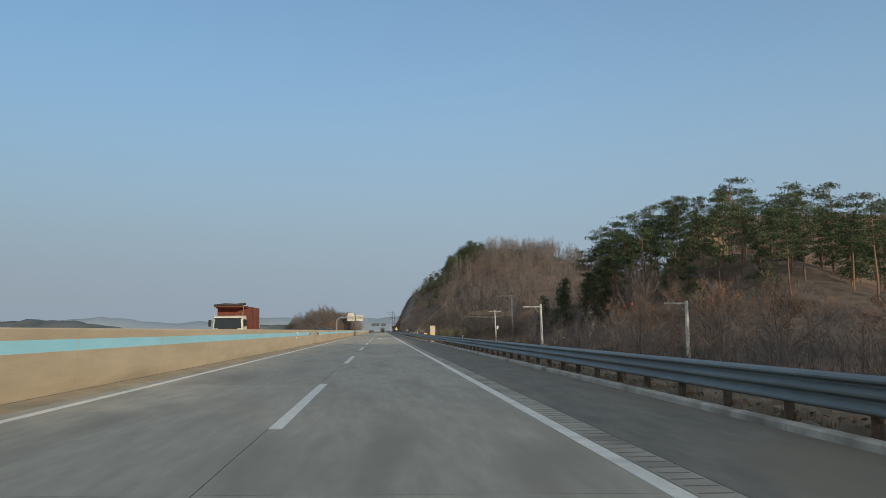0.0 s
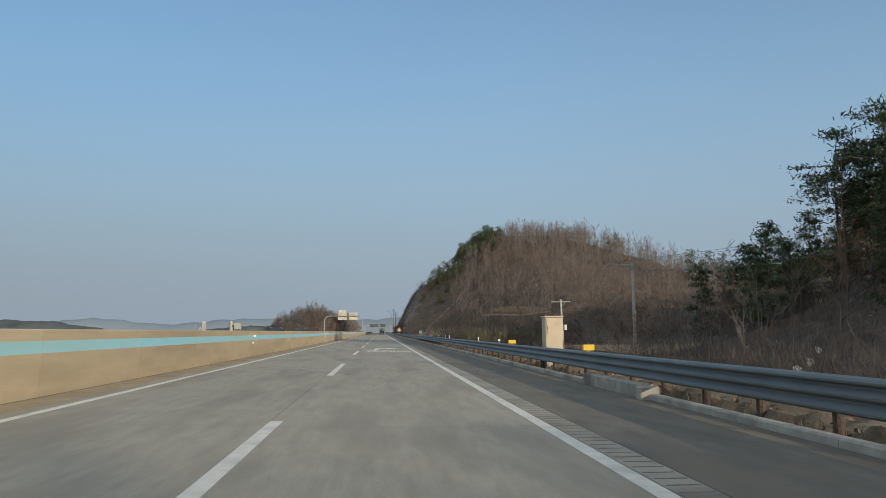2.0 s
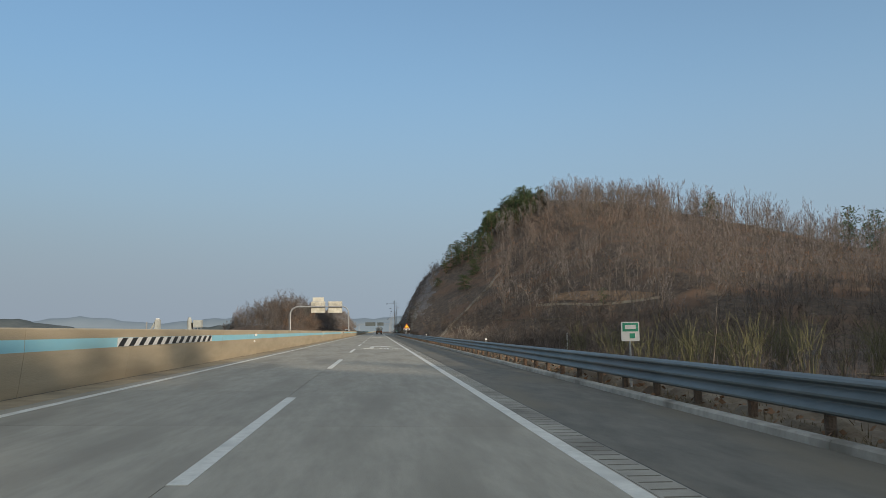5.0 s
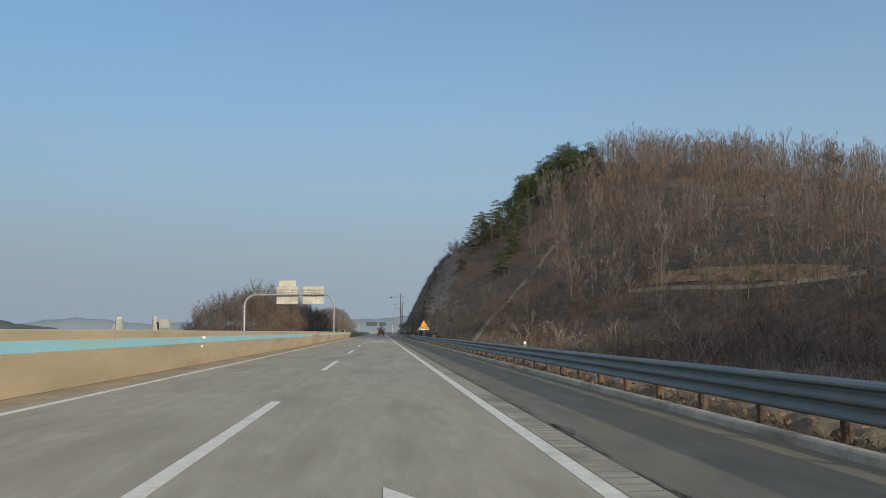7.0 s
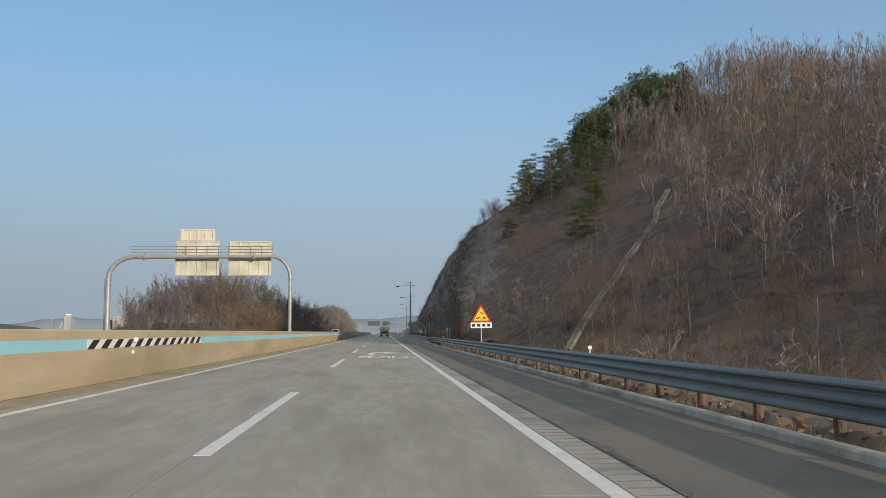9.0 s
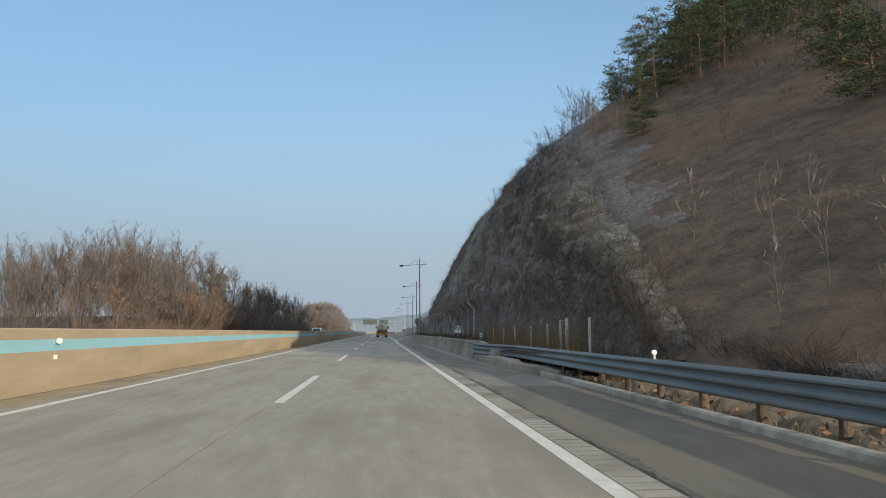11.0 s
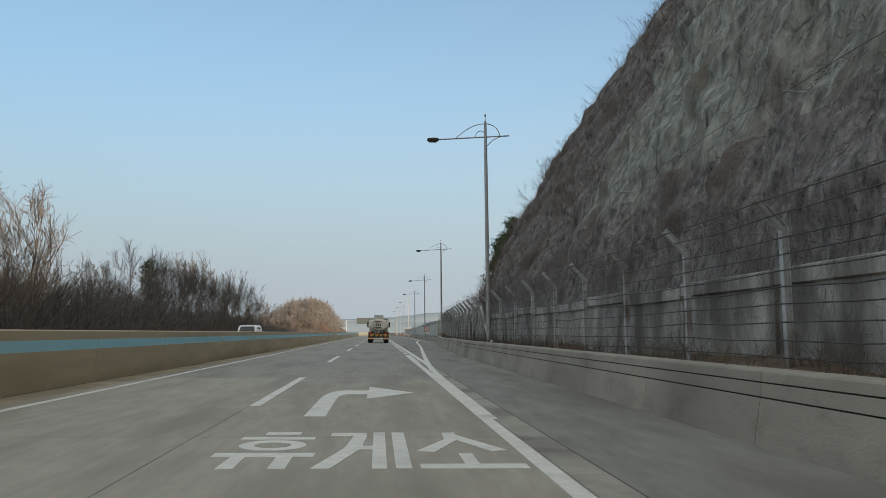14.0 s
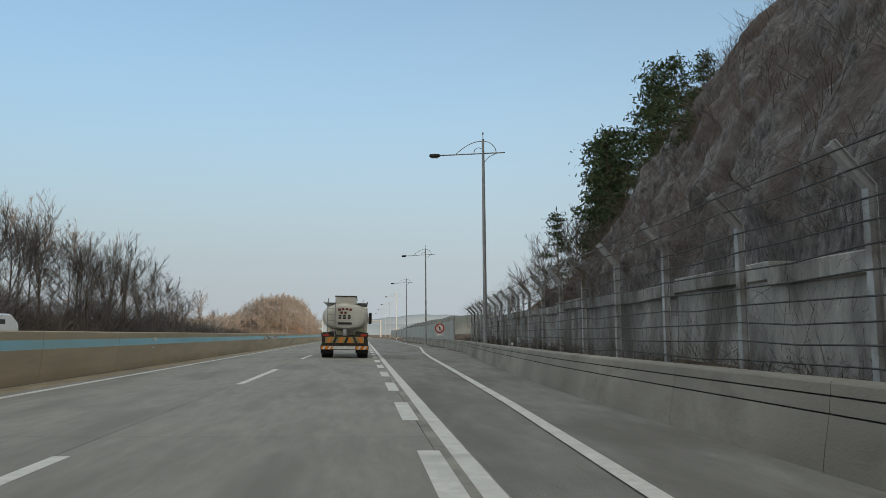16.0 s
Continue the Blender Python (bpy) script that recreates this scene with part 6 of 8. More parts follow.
v = np.stack([c - e * 0.006, c + e * 0.006, c + d * hh + e * 0.002, c + d * hh - e * 0.002], 1).reshape(-1, 3)
solid("dry_reeds", quads("dry_reeds", v, np.arange(4 * n).reshape(-1, 4), [RUSSET, DRY_GRASS, FIELD], rng.choice(3, n, p=[0.30, 0.35, 0.35])), "tall dry golden reeds at the foot of the slope", "reeds", kind="stuff")

# dead vines over the fence
seg = []
for k in range(14000):
    y = rng.uniform(FENCE0 - 1.0, FENCE1 + 3)
    f = fence_x(y)
    if rng.uniform() < 0.5:
        p = np.array([f + rng.normal(0.0, 0.3), y, rng.uniform(2.55, 3.4)])
        d = np.array([rng.normal(0.1, 0.5), rng.normal(0, 0.8), rng.normal(-0.1, 0.4)])
    else:
        p = np.array([f + rng.normal(0.12, 0.14), y, 0.45 + 2.3 * rng.uniform() ** 1.3])
        d = np.array([rng.normal(0.0, 0.12), rng.normal(0, 0.45), rng.normal(-0.6, 0.5)])
    ln = rng.uniform(0.25, 0.7)
    for _ in range(2):
        e = p + (d + rng.normal(0, 0.5, 3) * np.array([0.5, 1, 1])) * ln * 0.5
        e[2] = max(e[2], 0.4)
        seg.append([*p, *e, 0.0021, 0.0014])
        p = e
v, q = ribbons(np.array(seg), rng)
solid("fence_vines", quads("fence_vines", v, q, [VINE, TWIG_DARK], (np.arange(len(q)) // 2 % 2).astype(int)), "tangle of dead vines over the fence", "vines", kind="stuff")

# dry straw lying over the top of the fence where it begins
n = 2600
sy = FENCE0 + 0.3 + 22 * rng.uniform(size=n) ** 1.6
p0 = np.stack([np.array([fence_x(y) for y in sy]) + rng.normal(-0.05, 0.28, n), sy, rng.normal(2.95, 0.16, n)], -1)
d0 = np.stack([rng.normal(-0.15, 0.25, n), rng.normal(0, 0.9, n), rng.normal(0.1, 0.22, n)], -1)
p1 = p0 + d0 * rng.uniform(0.15, 0.5, (n, 1))
p2 = p1 + (d0 + rng.normal(0, 0.2, (n, 3)) - np.array([0, 0, 0.3])) * rng.uniform(0.15, 0.5, (n, 1))
w1, w2, w3 = np.full((n, 1), 0.0045), np.full((n, 1), 0.0035), np.full((n, 1), 0.002)
v, q = ribbons(np.concatenate([np.concatenate([p0, p1, w1, w2], 1), np.concatenate([p1, p2, w2, w3], 1)]), rng)
solid("fence_straw", quads("fence_straw", v, q, [DRY_GRASS, RUSSET], (np.arange(len(q)) % 2).astype(int)), "dry straw and creepers lying over the top of the fence", "straw", kind="stuff")

# dry grass behind the kerb and on the ledge behind the wall
n = 26000
gx = np.where(rng.uniform(size=n) < 0.75, rng.uniform(6.78, 7.4, n), rng.uniform(7.0, 8.4, n))
gy = rng.uniform(-12, 352, n)
c = np.stack([gx, gy, road_z(gx) + 0.03 * smooth(6.75, 7.1, gx)], -1)
n2 = 3500
hy = rng.uniform(356, 530, n2)
hx = np.array([lerp_table(y, RIGHT_FOOT) for y in hy]) + rng.uniform(0.62, 1.9, n2)
c = np.concatenate([c, np.stack([hx, hy, np.full(n2, 0.42)], -1)])
d = rng.normal(0, 0.45, c.shape)
d[:, 2] = 1
h = rng.uniform(0.04, 0.10, (len(c), 1)) * np.where(rng.uniform(size=(len(c), 1)) < 0.06, 2.2, 1.0)
e = np.stack([rng.normal(size=len(c)), rng.normal(size=len(c)), 0 * gx.sum() + np.zeros(len(c))], -1)
e = e / np.linalg.norm(e, axis=1, keepdims=True) * 0.009
v = np.stack([c - e, c + e, c + d * h + e * 0.3, c + d * h - e * 0.3], 1).reshape(-1, 3)
solid("dry_grass", quads("dry_grass", v, np.arange(len(v)).reshape(-1, 4), [DRY_GRASS]), "tufts of dry yellow grass behind the kerb", "grass", kind="stuff")
n = 2600
fx_, fy_ = rng.uniform(6.74, 7.6, n), rng.uniform(-12, 352, n)
lv, lq = blades(np.stack([fx_, fy_, road_z(fx_) + 0.01 + 0.11 * smooth(6.75, 7.1, fx_) + rng.uniform(0, 0.05, n)], -1), 0.06, rng, flat=0.7, aspect=0.6)
solid("fallen_leaves", quads("fallen_leaves", lv, lq, [DRY_LEAF]), "fallen brown leaves behind the kerb", "leaves", kind="stuff")
# clods and stones between the kerb and the rail
st = Mesh(DIRT)
for k in range(420):
    x, y, r = 6.74 + rng.uniform(0.05, 0.5), rng.uniform(-8, 350), rng.uniform(0.03, 0.09)
    p = [(x + r * rng.uniform(0.6, 1.2) * math.cos(a), y + 1.6 * r * rng.uniform(0.6, 1.2) * math.sin(a), road_z(x) - 0.01 + 0.10 * float(smooth(6.75, 7.1, x))) for a in np.linspace(0, 2 * math.pi, 7)[:-1]]
    top = [(x + 0.5 * (px - x), y + 0.5 * (py - y), pz + r * rng.uniform(0.7, 1.3)) for px, py, pz in p]
    st.add(p + top, [tuple(range(6, 12))] + [(i, (i + 1) % 6, (i + 1) % 6 + 6, i + 6) for i in range(6)])
solid("clods", st, "clods of earth and stones along the kerb", "stones", kind="stuff")

# ---- overhead sign gantry over the other carriageway ----


def gantry(y):
    t = thing("sign_gantry", "grey steel arched gantry seen from behind its sign boards", "sign gantry", m=pose(0, y, 0))
    arc_l = [(-17.30 + 1.75 * (1 - math.cos(a)), 0, 5.05 + 1.55 * math.sin(a)) for a in np.linspace(0, math.pi / 2, 9)]
    arc_r = [(-4.78 - 1.35 * (1 - math.cos(a)), 0, 5.05 + 1.55 * math.sin(a)) for a in np.linspace(0, math.pi / 2, 9)]
    part("left_leg", Mesh(STEEL).tube([(-17.30, 0, 0.0), (-17.30, 0, 5.05)], 0.17, 14), t, smooth=True)
    part("right_leg", Mesh(STEEL).tube([(-4.80, 0, 1.28), (-4.78, 0, 5.05)], 0.125, 14), t, smooth=True)
    part("beam", Mesh(STEEL).tube(arc_l + list(reversed(arc_r)), [0.16] * 9 + [0.125] * 9, 14), t, smooth=True)
    for x, z, r in ((-17.30, 5.02, 0.24), (-4.78, 5.02, 0.19)):
        part("flange", Mesh(STEEL).tube([(x, 0, z - 0.05), (x, 0, z + 0.05)], r, 14), t)
    for x in (-14.9, -7.3):
        part("flange", Mesh(STEEL).tube([(x - 0.05, 0, 6.6), (x + 0.05, 0, 6.6)], 0.24, 14), t)
    part("foot_plate", Mesh(STEEL).box(-17.65, -0.35, 0.0, -16.95, 0.35, 0.06, 0.01), t)
    w = Mesh(STEEL)
    for z in (6.95, 7.17, 7.39):
        w.tube([(-15.95, 0.42, z), (-6.1, 0.42, z)], 0.022, 6)
    for x in np.linspace(-15.95, -6.1, 14):
        w.tube([(x, 0.42, 6.70), (x, 0.42, 7.39)], 0.02, 6)
    w.box(-15.95, 0.12, 6.66, -6.1, 0.46, 6.70)
    part("walkway", w, t)
    lad = Mesh(STEEL)
    for dx in (-0.14, 0.14):
        lad.tube([(-17.58, dx, 0.9), (-17.58, dx, 5.2)], 0.018, 6)
    for k in range(15):
        lad.tube([(-17.58, -0.14, 1.0 + 0.29 * k), (-17.58, 0.14, 1.0 + 0.29 * k)], 0.012, 5)
    part("ladder", lad, t)
    for nm, x0, x1, z0, z1 in (("board", -12.90, -9.85, 5.30, 7.74), ("board", -9.22, -6.20, 5.27, 7.75), ("top_board", -12.60, -10.16, 7.76, 8.63)):
        b = Mesh(SIGN_BACK)
        b.box(x0, 0.50, z0, x1, 0.54, z1, 0.012)
        bo = part(nm, b, t, "weathered cream back of a sign board")
        rib = Mesh(SIGN_BACK)
        for x in np.linspace(x0 + 0.12, x1 - 0.12, 5):
            rib.box(x - 0.03, 0.44, z0, x + 0.03, 0.50, z1)
        for z in (z0 + 0.06, z1 - 0.06):
            rib.box(x0, 0.455, z - 0.03, x1, 0.499, z + 0.03)
        part("rib_frame", rib, bo)
        br = Mesh(STEEL)
        for x in (x0 + 0.5, x1 - 0.5):
            br.box(x - 0.05, 0.0, 6.52, x + 0.05, 0.45, 6.66)
        if nm == "board":
            part("bracket", br, bo)
    return t


gantry(329)
g2 = thing("far_gantry", "slim sign gantry far down the road", "sign gantry")
part("leg", Mesh(STEEL).tube([(-13.5, 800, 0), (-13.5, 800, 7.2)], 0.2, 8), g2)
part("leg", Mesh(STEEL).tube([(10.5, 800, -0.3), (10.5, 800, 7.2)], 0.2, 8), g2)
part("beam", Mesh(STEEL).tube([(-13.5, 800, 7.0), (10.5, 800, 7.0)], 0.2, 8), g2)
# boards take the haze-tinted colour of the far hills
part("board", Mesh(FAR_HAZED).box(-8.5, 799.6, 5.4, -0.5, 799.7, 8.4, 0.02), g2)
part("board", Mesh(FAR_HAZED).box(1.0, 799.6, 5.6, 6.0, 799.7, 8.2, 0.02), g2)

# ---- warning sign ----
FACE = Matrix(((1, 0, 0, 0), (0, 0, 1, 0), (0, 1, 0, 0), (0, 0, 0, 1)))     # outline (x, z) with depth along y


def rounded(poly, r, n=4):
    out = []
    m = len(poly)
    for i in range(m):
        p, a, b = Vector(poly[i]), Vector(poly[i - 1]), Vector(poly[(i + 1) % m])
        u, w = p + (a - p).normalized() * r, p + (b - p).normalized() * r
        for k in range(n + 1):
            s = k / n
            out.append(tuple((1 - s) ** 2 * u + 2 * s * (1 - s) * p + s * s * w))
    return out


warn = thing("warning_sign", "yellow triangular warning sign with a red border above a white plate", "road sign", m=pose(7.42, 318, 0))
part("post", Mesh(STEEL).tube([(0, 0.05, -0.3), (0, 0.05, 2.45)], 0.038, 10), warn)
tri_ = [(-0.60, 1.73), (0.60, 1.73), (0.0, 2.76)]
tb = Mesh(RED)
tb.prism(rounded(tri_, 0.10), -0.012, 0.008, 0, FACE)
board = part("triangle_board", tb, warn, "red-bordered warning triangle")
inner = [(-0.46, 1.81), (0.46, 1.81), (0.0, 2.60)]
part("yellow_face", Mesh(YELLOW).prism(rounded(inner, 0.07), -0.016, -0.0125, 0, FACE), board)
sy = Mesh(BLACK)
sy.prism([(-0.02, 2.30), (0.16, 2.22), (0.14, 2.17), (-0.04, 2.25)], -0.020, -0.0165, 0, FACE)
sy.prism([(-0.28, 1.90), (-0.05, 1.97), (-0.07, 2.03), (-0.30, 1.96)], -0.020, -0.0165, 0, FACE)
sy.prism([(0.08, 1.92), (0.28, 1.92), (0.24, 2.02), (0.12, 2.00)], -0.020, -0.0165, 0, FACE)
part("symbol", sy, board)
pl_ = part("plate", Mesh(WHITE).prism(rounded([(-0.62, 1.38), (0.62, 1.38), (0.62, 1.70), (-0.62, 1.70)], 0.04), -0.012, 0.008, 0, FACE), warn, "white plate below the triangle")
for x in (-0.45, -0.15, 0.15, 0.43):
    part("bar", Mesh(BLACK).prism([(x - 0.09, 1.46), (x + 0.09, 1.46), (x + 0.09, 1.62), (x - 0.09, 1.62)], -0.015, -0.0125, 0, FACE), pl_)


def words_on(text, size, mat_, parent, m, name="lettering"):
    """Raised lettering in the built-in font, as a mesh that stands upright and faces back along the road."""
    cu = bpy.data.curves.new(name, "FONT")
    cu.body, cu.size, cu.align_x, cu.align_y, cu.extrude = text, size, "CENTER", "CENTER", 0.0015
    ob = bpy.data.objects.new(name, cu)
    scene.collection.objects.link(ob)
    me_ = bpy.data.meshes.new_from_object(ob.evaluated_get(bpy.context.evaluated_depsgraph_get()))
    bpy.data.objects.remove(ob)
    me_.materials.clear()
    me_.materials.append(mat_)
    return part(name, me_, parent, m=m)


def distance_post(x, y, z, readable):
    t = thing("distance_marker", "green and white distance marker on a short post", "road sign", "distance markers", m=pose(x, y, 0))
    part("post", Mesh(STEEL).tube([(0, 0.03, -0.2), (0, 0.03, z + 0.1)], 0.022, 8), t)
    b = part("plate", Mesh(WHITE).prism(rounded([(-0.20, z - 0.21), (0.20, z - 0.21), (0.20, z + 0.21), (-0.20, z + 0.21)], 0.03), -0.008, 0.008, 0, FACE), t)
    part("green_field", Mesh(SIGN_GREEN).prism([(-0.175, z + 0.0), (0.175, z + 0.0), (0.175, z + 0.185), (-0.175, z + 0.185)], -0.011, -0.0085, 0, FACE), b)
    up = pose(0, 0, 0, 90, 0, 0)
    if readable:
        words_on("34", 0.22, WHITE, b, pose(0, -0.0125, z + 0.092) @ up)
        words_on(".4", 0.20, BLACK, b, pose(0.03, -0.0105, z - 0.10) @ up)
    else:
        part("bar", Mesh(WHITE).prism([(-0.12, z + 0.05), (0.12, z + 0.05), (0.12, z + 0.14), (-0.12, z + 0.14)], -0.014, -0.0115, 0, FACE), b)
        part("bar", Mesh(SIGN_GREEN).prism([(-0.02, z - 0.15), (0.10, z - 0.15), (0.10, z - 0.04), (-0.02, z - 0.04)], -0.011, -0.0085, 0, FACE), b)
    return t


distance_post(7.05, 170.5, 1.15, False)
distance_post(6.68, 377.3, 1.29, True)
bs = thing("blue_sign", "small blue sign with a line of white writing", "road sign", m=pose(7.05, 158.8, 0))
part("post", Mesh(STEEL).tube([(0, 0.03, -0.3), (0, 0.03, 1.15)], 0.022, 8), bs)
bp_ = part("plate", Mesh(SIGN_BLUE).prism(rounded([(-0.22, 0.96), (0.22, 0.96), (0.22, 1.23), (-0.22, 1.23)], 0.03), -0.008, 0.008, 0, FACE), bs)
for x in (-0.12, 0.0, 0.12):
    part("bar", Mesh(WHITE).prism([(x - 0.04, 1.06), (x + 0.04, 1.06), (x + 0.04, 1.14), (x - 0.04, 1.14)], -0.011, -0.0085, 0, FACE), bp_)
ts = thing("teal_marker", "small teal marker plate at the end of the wall", "road sign", m=pose(6.62, 364.9, -0.07))
part("post", Mesh(STEEL).tube([(0, 0.02, 0.60), (0, 0.02, 1.05)], 0.02, 8), ts)
tp = part("plate", Mesh(SIGN_TEAL).box(-0.11, -0.01, 0.92, 0.11, 0.01, 1.22, 0.01), ts)
for z in (0.99, 1.07, 1.15):
    part("bar", Mesh(WHITE).box(-0.07, -0.014, z - 0.015, 0.07, -0.0105, z + 0.015), tp)
ps = thing("prohibition_sign", "round white prohibition sign with a red ring", "road sign", m=pose(9.1, 524, 0))
part("post", Mesh(STEEL).tube([(0, 0.04, -0.4), (0, 0.04, 1.9)], 0.03, 8), ps)
pd_ = part("disc", Mesh(RED).tube([(0, -0.01, 1.62), (0, 0.01, 1.62)], 0.38, 24), ps)
part("white_face", Mesh(WHITE).tube([(0, -0.014, 1.62), (0, -0.0105, 1.62)], 0.28, 24), pd_)
part("black_mark", Mesh(BLACK).prism([(-0.05, 1.46), (0.07, 1.46), (0.04, 1.78), (-0.02, 1.78)], -0.018, -0.0145, 0, FACE), pd_)
part("slash", Mesh(RED).prism([(-0.20, 1.80), (-0.15, 1.83), (0.20, 1.44), (0.15, 1.41)], -0.022, -0.0185, 0, FACE), pd_)
part("plate", Mesh(WHITE).box(-0.30, -0.01, 1.02, 0.30, 0.01, 1.16, 0.005), ps)

# ---- roadside fittings ----
cab = thing("control_cabinet", "beige steel roadside cabinet on a concrete base", "cabinet", m=pose(7.04, 84.4, -0.06) @ Matrix.Diagonal((0.83, 1, 1, 1)))
part("body", Mesh(BEIGE).box(0, 0, 0.42, 0.72, 0.60, 1.70, 0.015), cab)
part("roof", Mesh(BEIGE).box(-0.04, -0.04, 1.70, 0.76, 0.64, 1.75, 0.012), cab)
dr = part("door", Mesh(BEIGE).box(0.05, -0.018, 0.50, 0.67, -0.002, 1.64, 0.006), cab)
part("handle", Mesh(STEEL).box(0.085, -0.045, 1.28, 0.115, -0.019, 1.42, 0.004), dr)
part("lock", Mesh(STEEL).box(0.085, -0.035, 1.18, 0.115, -0.019, 1.22, 0.004), dr)
vent = Mesh(BEIGE)
for k in range(5):
    vent.box(0.42, -0.026, 1.42 + 0.035 * k, 0.60, -0.019, 1.435 + 0.035 * k)
part("louvre", vent, dr)
for x in (0.03, 0.44):
    part("base_block", Mesh(KERB).box(x, 0.02, -0.25, x + 0.25, 0.58, 0.42, 0.01), cab)


def marker_box():
    t = thing("reflector_box", "yellow plastic reflector box on the guardrail", "reflector", "yellow reflectors")
    part("box", Mesh(YELLOW).box(-0.16, -0.05, 0.70, 0.16, 0.05, 0.86, 0.02), t)
    part("bracket", Mesh(STEEL).box(-0.03, -0.03, 0.55, 0.03, 0.03, 0.70), t)
    return t


yb = marker_box()
yb.matrix_basis = pose(6.95, 78.4, -0.05)
copy_thing(yb, pose(6.93, 90.8, -0.05))


def rail_marker():
    t = thing("rail_delineator", "round white delineator on top of the guardrail", "delineator", "rail delineators")
    part("disc", Mesh(WHITE).tube([(0, -0.02, 0.765), (0, 0.02, 0.765)], 0.05, 14), t)
    part("bracket", Mesh(STEEL).box(-0.02, -0.015, 0.56, 0.02, 0.015, 0.71), t)
    return t


rm = rail_marker()
rm.matrix_basis = pose(6.90, -4.3, 0)
for k in range(1, 8):
    copy_thing(rm, pose(6.90, -4.3 + 49.3 * k, 0))
for y in (391.3, 440.6, 489.9):
    copy_thing(rm, pose(float(lerp_table(y, RIGHT_FOOT)) + 0.38, y, 0.02))


def guide_post():
    t = thing("guide_post", "short white guide post with a reflector band", "guide post", "guide posts")
    part("post", Mesh(WHITE).tube([(0, 0, -1.6), (0, 0, 0.80), (0, 0, 0.82)], [0.038, 0.038, 0.028], 8), t)
    part("band", Mesh(STEEL).tube([(0, 0, 0.66), (0, 0, 0.70)], 0.040, 8), t)
    return t


gp = guide_post()
gp.matrix_basis = pose(7.5, 141.6, 0)
for x, y in ((7.4, 155), (7.9, 138.0), (7.6, 108.0), (23.3, 244.8), (7.5, 128.5)):
    copy_thing(gp, pose(x, y, 0))

# small enclosure of white posts near the end of the guardrail
for k, (x, y, h) in enumerate(((8.3, 350.8, 1.6), (8.3, 357.2, 1.45), (8.3, 360.7, 1.4), (8.3, 365.0, 1.4), (8.3, 368.6, 1.35), (8.3, 372.5, 1.35))):
    solid("fence_stake", Mesh(POLE_CONCRETE).box(x - 0.038, y - 0.038, -0.3, x + 0.038, y + 0.038, h, 0.01), "thin white concrete fence stake", "fence post", "fence stakes")
gate = thing("small_gate", "grey tube gate between two square posts", "gate", m=pose(8.3, 353.9, 0))
part("post", Mesh(POLE_CONCRETE).box(-0.05, -0.05, -0.3, 0.05, 0.05, 1.62, 0.012), gate)
part("post", Mesh(POLE_CONCRETE).box(-0.04, 0.96, -0.3, 0.03, 1.03, 1.55, 0.012), gate)
for z in (0.35, 0.95, 1.4):
    part("bar", Mesh(STEEL).tube([(0, 0, z + 0.15), (0, 1.0, z + 0.15)], 0.018, 6), gate)

# low wall that climbs from the end of the kerb to the safety wall
lw = Mesh(BARRIER_GREY)
sec = []
for y, x, h in ((348.4, 7.05, 0.17), (349.5, 6.70, 0.20), (350.5, 6.42, 0.22), (351.4, 6.30, 0.22), (352.4, 6.13, 0.22), (353.5, 6.08, 0.23), (353.9, 6.07, 0.30), (357.0, 6.06, 0.30), (361.0, 6.05, 0.29), (363.38, 6.04, 0.30)):
    g = road_z(x)
    sec.append([(x, y, g - 0.08), (x + 0.015, y, g + 0.05), (x + 0.04, y, g + h - 0.015), (x + 0.06, y, g + h), (x + 0.50, y, g + h + 0.01), (x + 0.55, y, g - 0.1)])
lw.loft(sec)
for (ya, ha), (yb, hb) in zip(((357.9, 0.50), (360.5, 0.70), (362.1, 0.80)), ((360.5, 0.70), (362.1, 0.80), (363.39, 0.845))):
    lw.loft([[(6.26, y, -0.2), (6.28, y, h - 0.14), (6.31, y, h - 0.12), (6.52, y, h - 0.12), (6.54, y, -0.2)] for y, h in ((ya, ha), (yb, hb))])
solid("ramp_wall", lw, "low concrete wall rising towards the safety wall", "concrete wall", kind="structure")


# ---- poles and wires ----
def pole(x, y, top, cross, label, box=False, lean=0.0, r=0.15):
    base = float(terrain(x, y)) - 0.4
    t = thing("utility_pole", label, "utility pole", "utility poles", m=pose(x, y, 0))
    sh = part("shaft", Mesh(POLE_CONCRETE).tube([(0.0, 0, base), (-lean, 0, top)], [r, r * 0.68], 12), t, smooth=True)
    for a, b, z, rise in cross:
        part("crossarm", Mesh(POLE_CONCRETE).box(a - lean, -0.06, z - 0.05, b - lean, 0.06, z + 0.05, 0.008), t)
        w = -1 if abs(a) > abs(b) else 1
        part("strut", Mesh(STEEL).tube([(-lean + 0.7 * w, 0, z - 0.05), (-lean + 0.08 * w, 0, z - 0.75)], 0.025, 6), t)
        for k in np.linspace(a, b, 3):
            part("insulator", Mesh(WIRE).tube([(k - lean, 0, z + 0.05), (k - lean, 0, z + 0.12), (k - lean, 0, z + 0.24)], [0.03, 0.06, 0.035], 8), t)
    if box:
        part("transformer", Mesh(WHITE).tube([(0.32, 0, 1.2), (0.32, 0, 1.95)], 0.2, 12), t, "pale transformer can")
        part("bracket", Mesh(STEEL).box(0.0, -0.04, 1.5, 0.2, 0.04, 1.6), t)
    return t


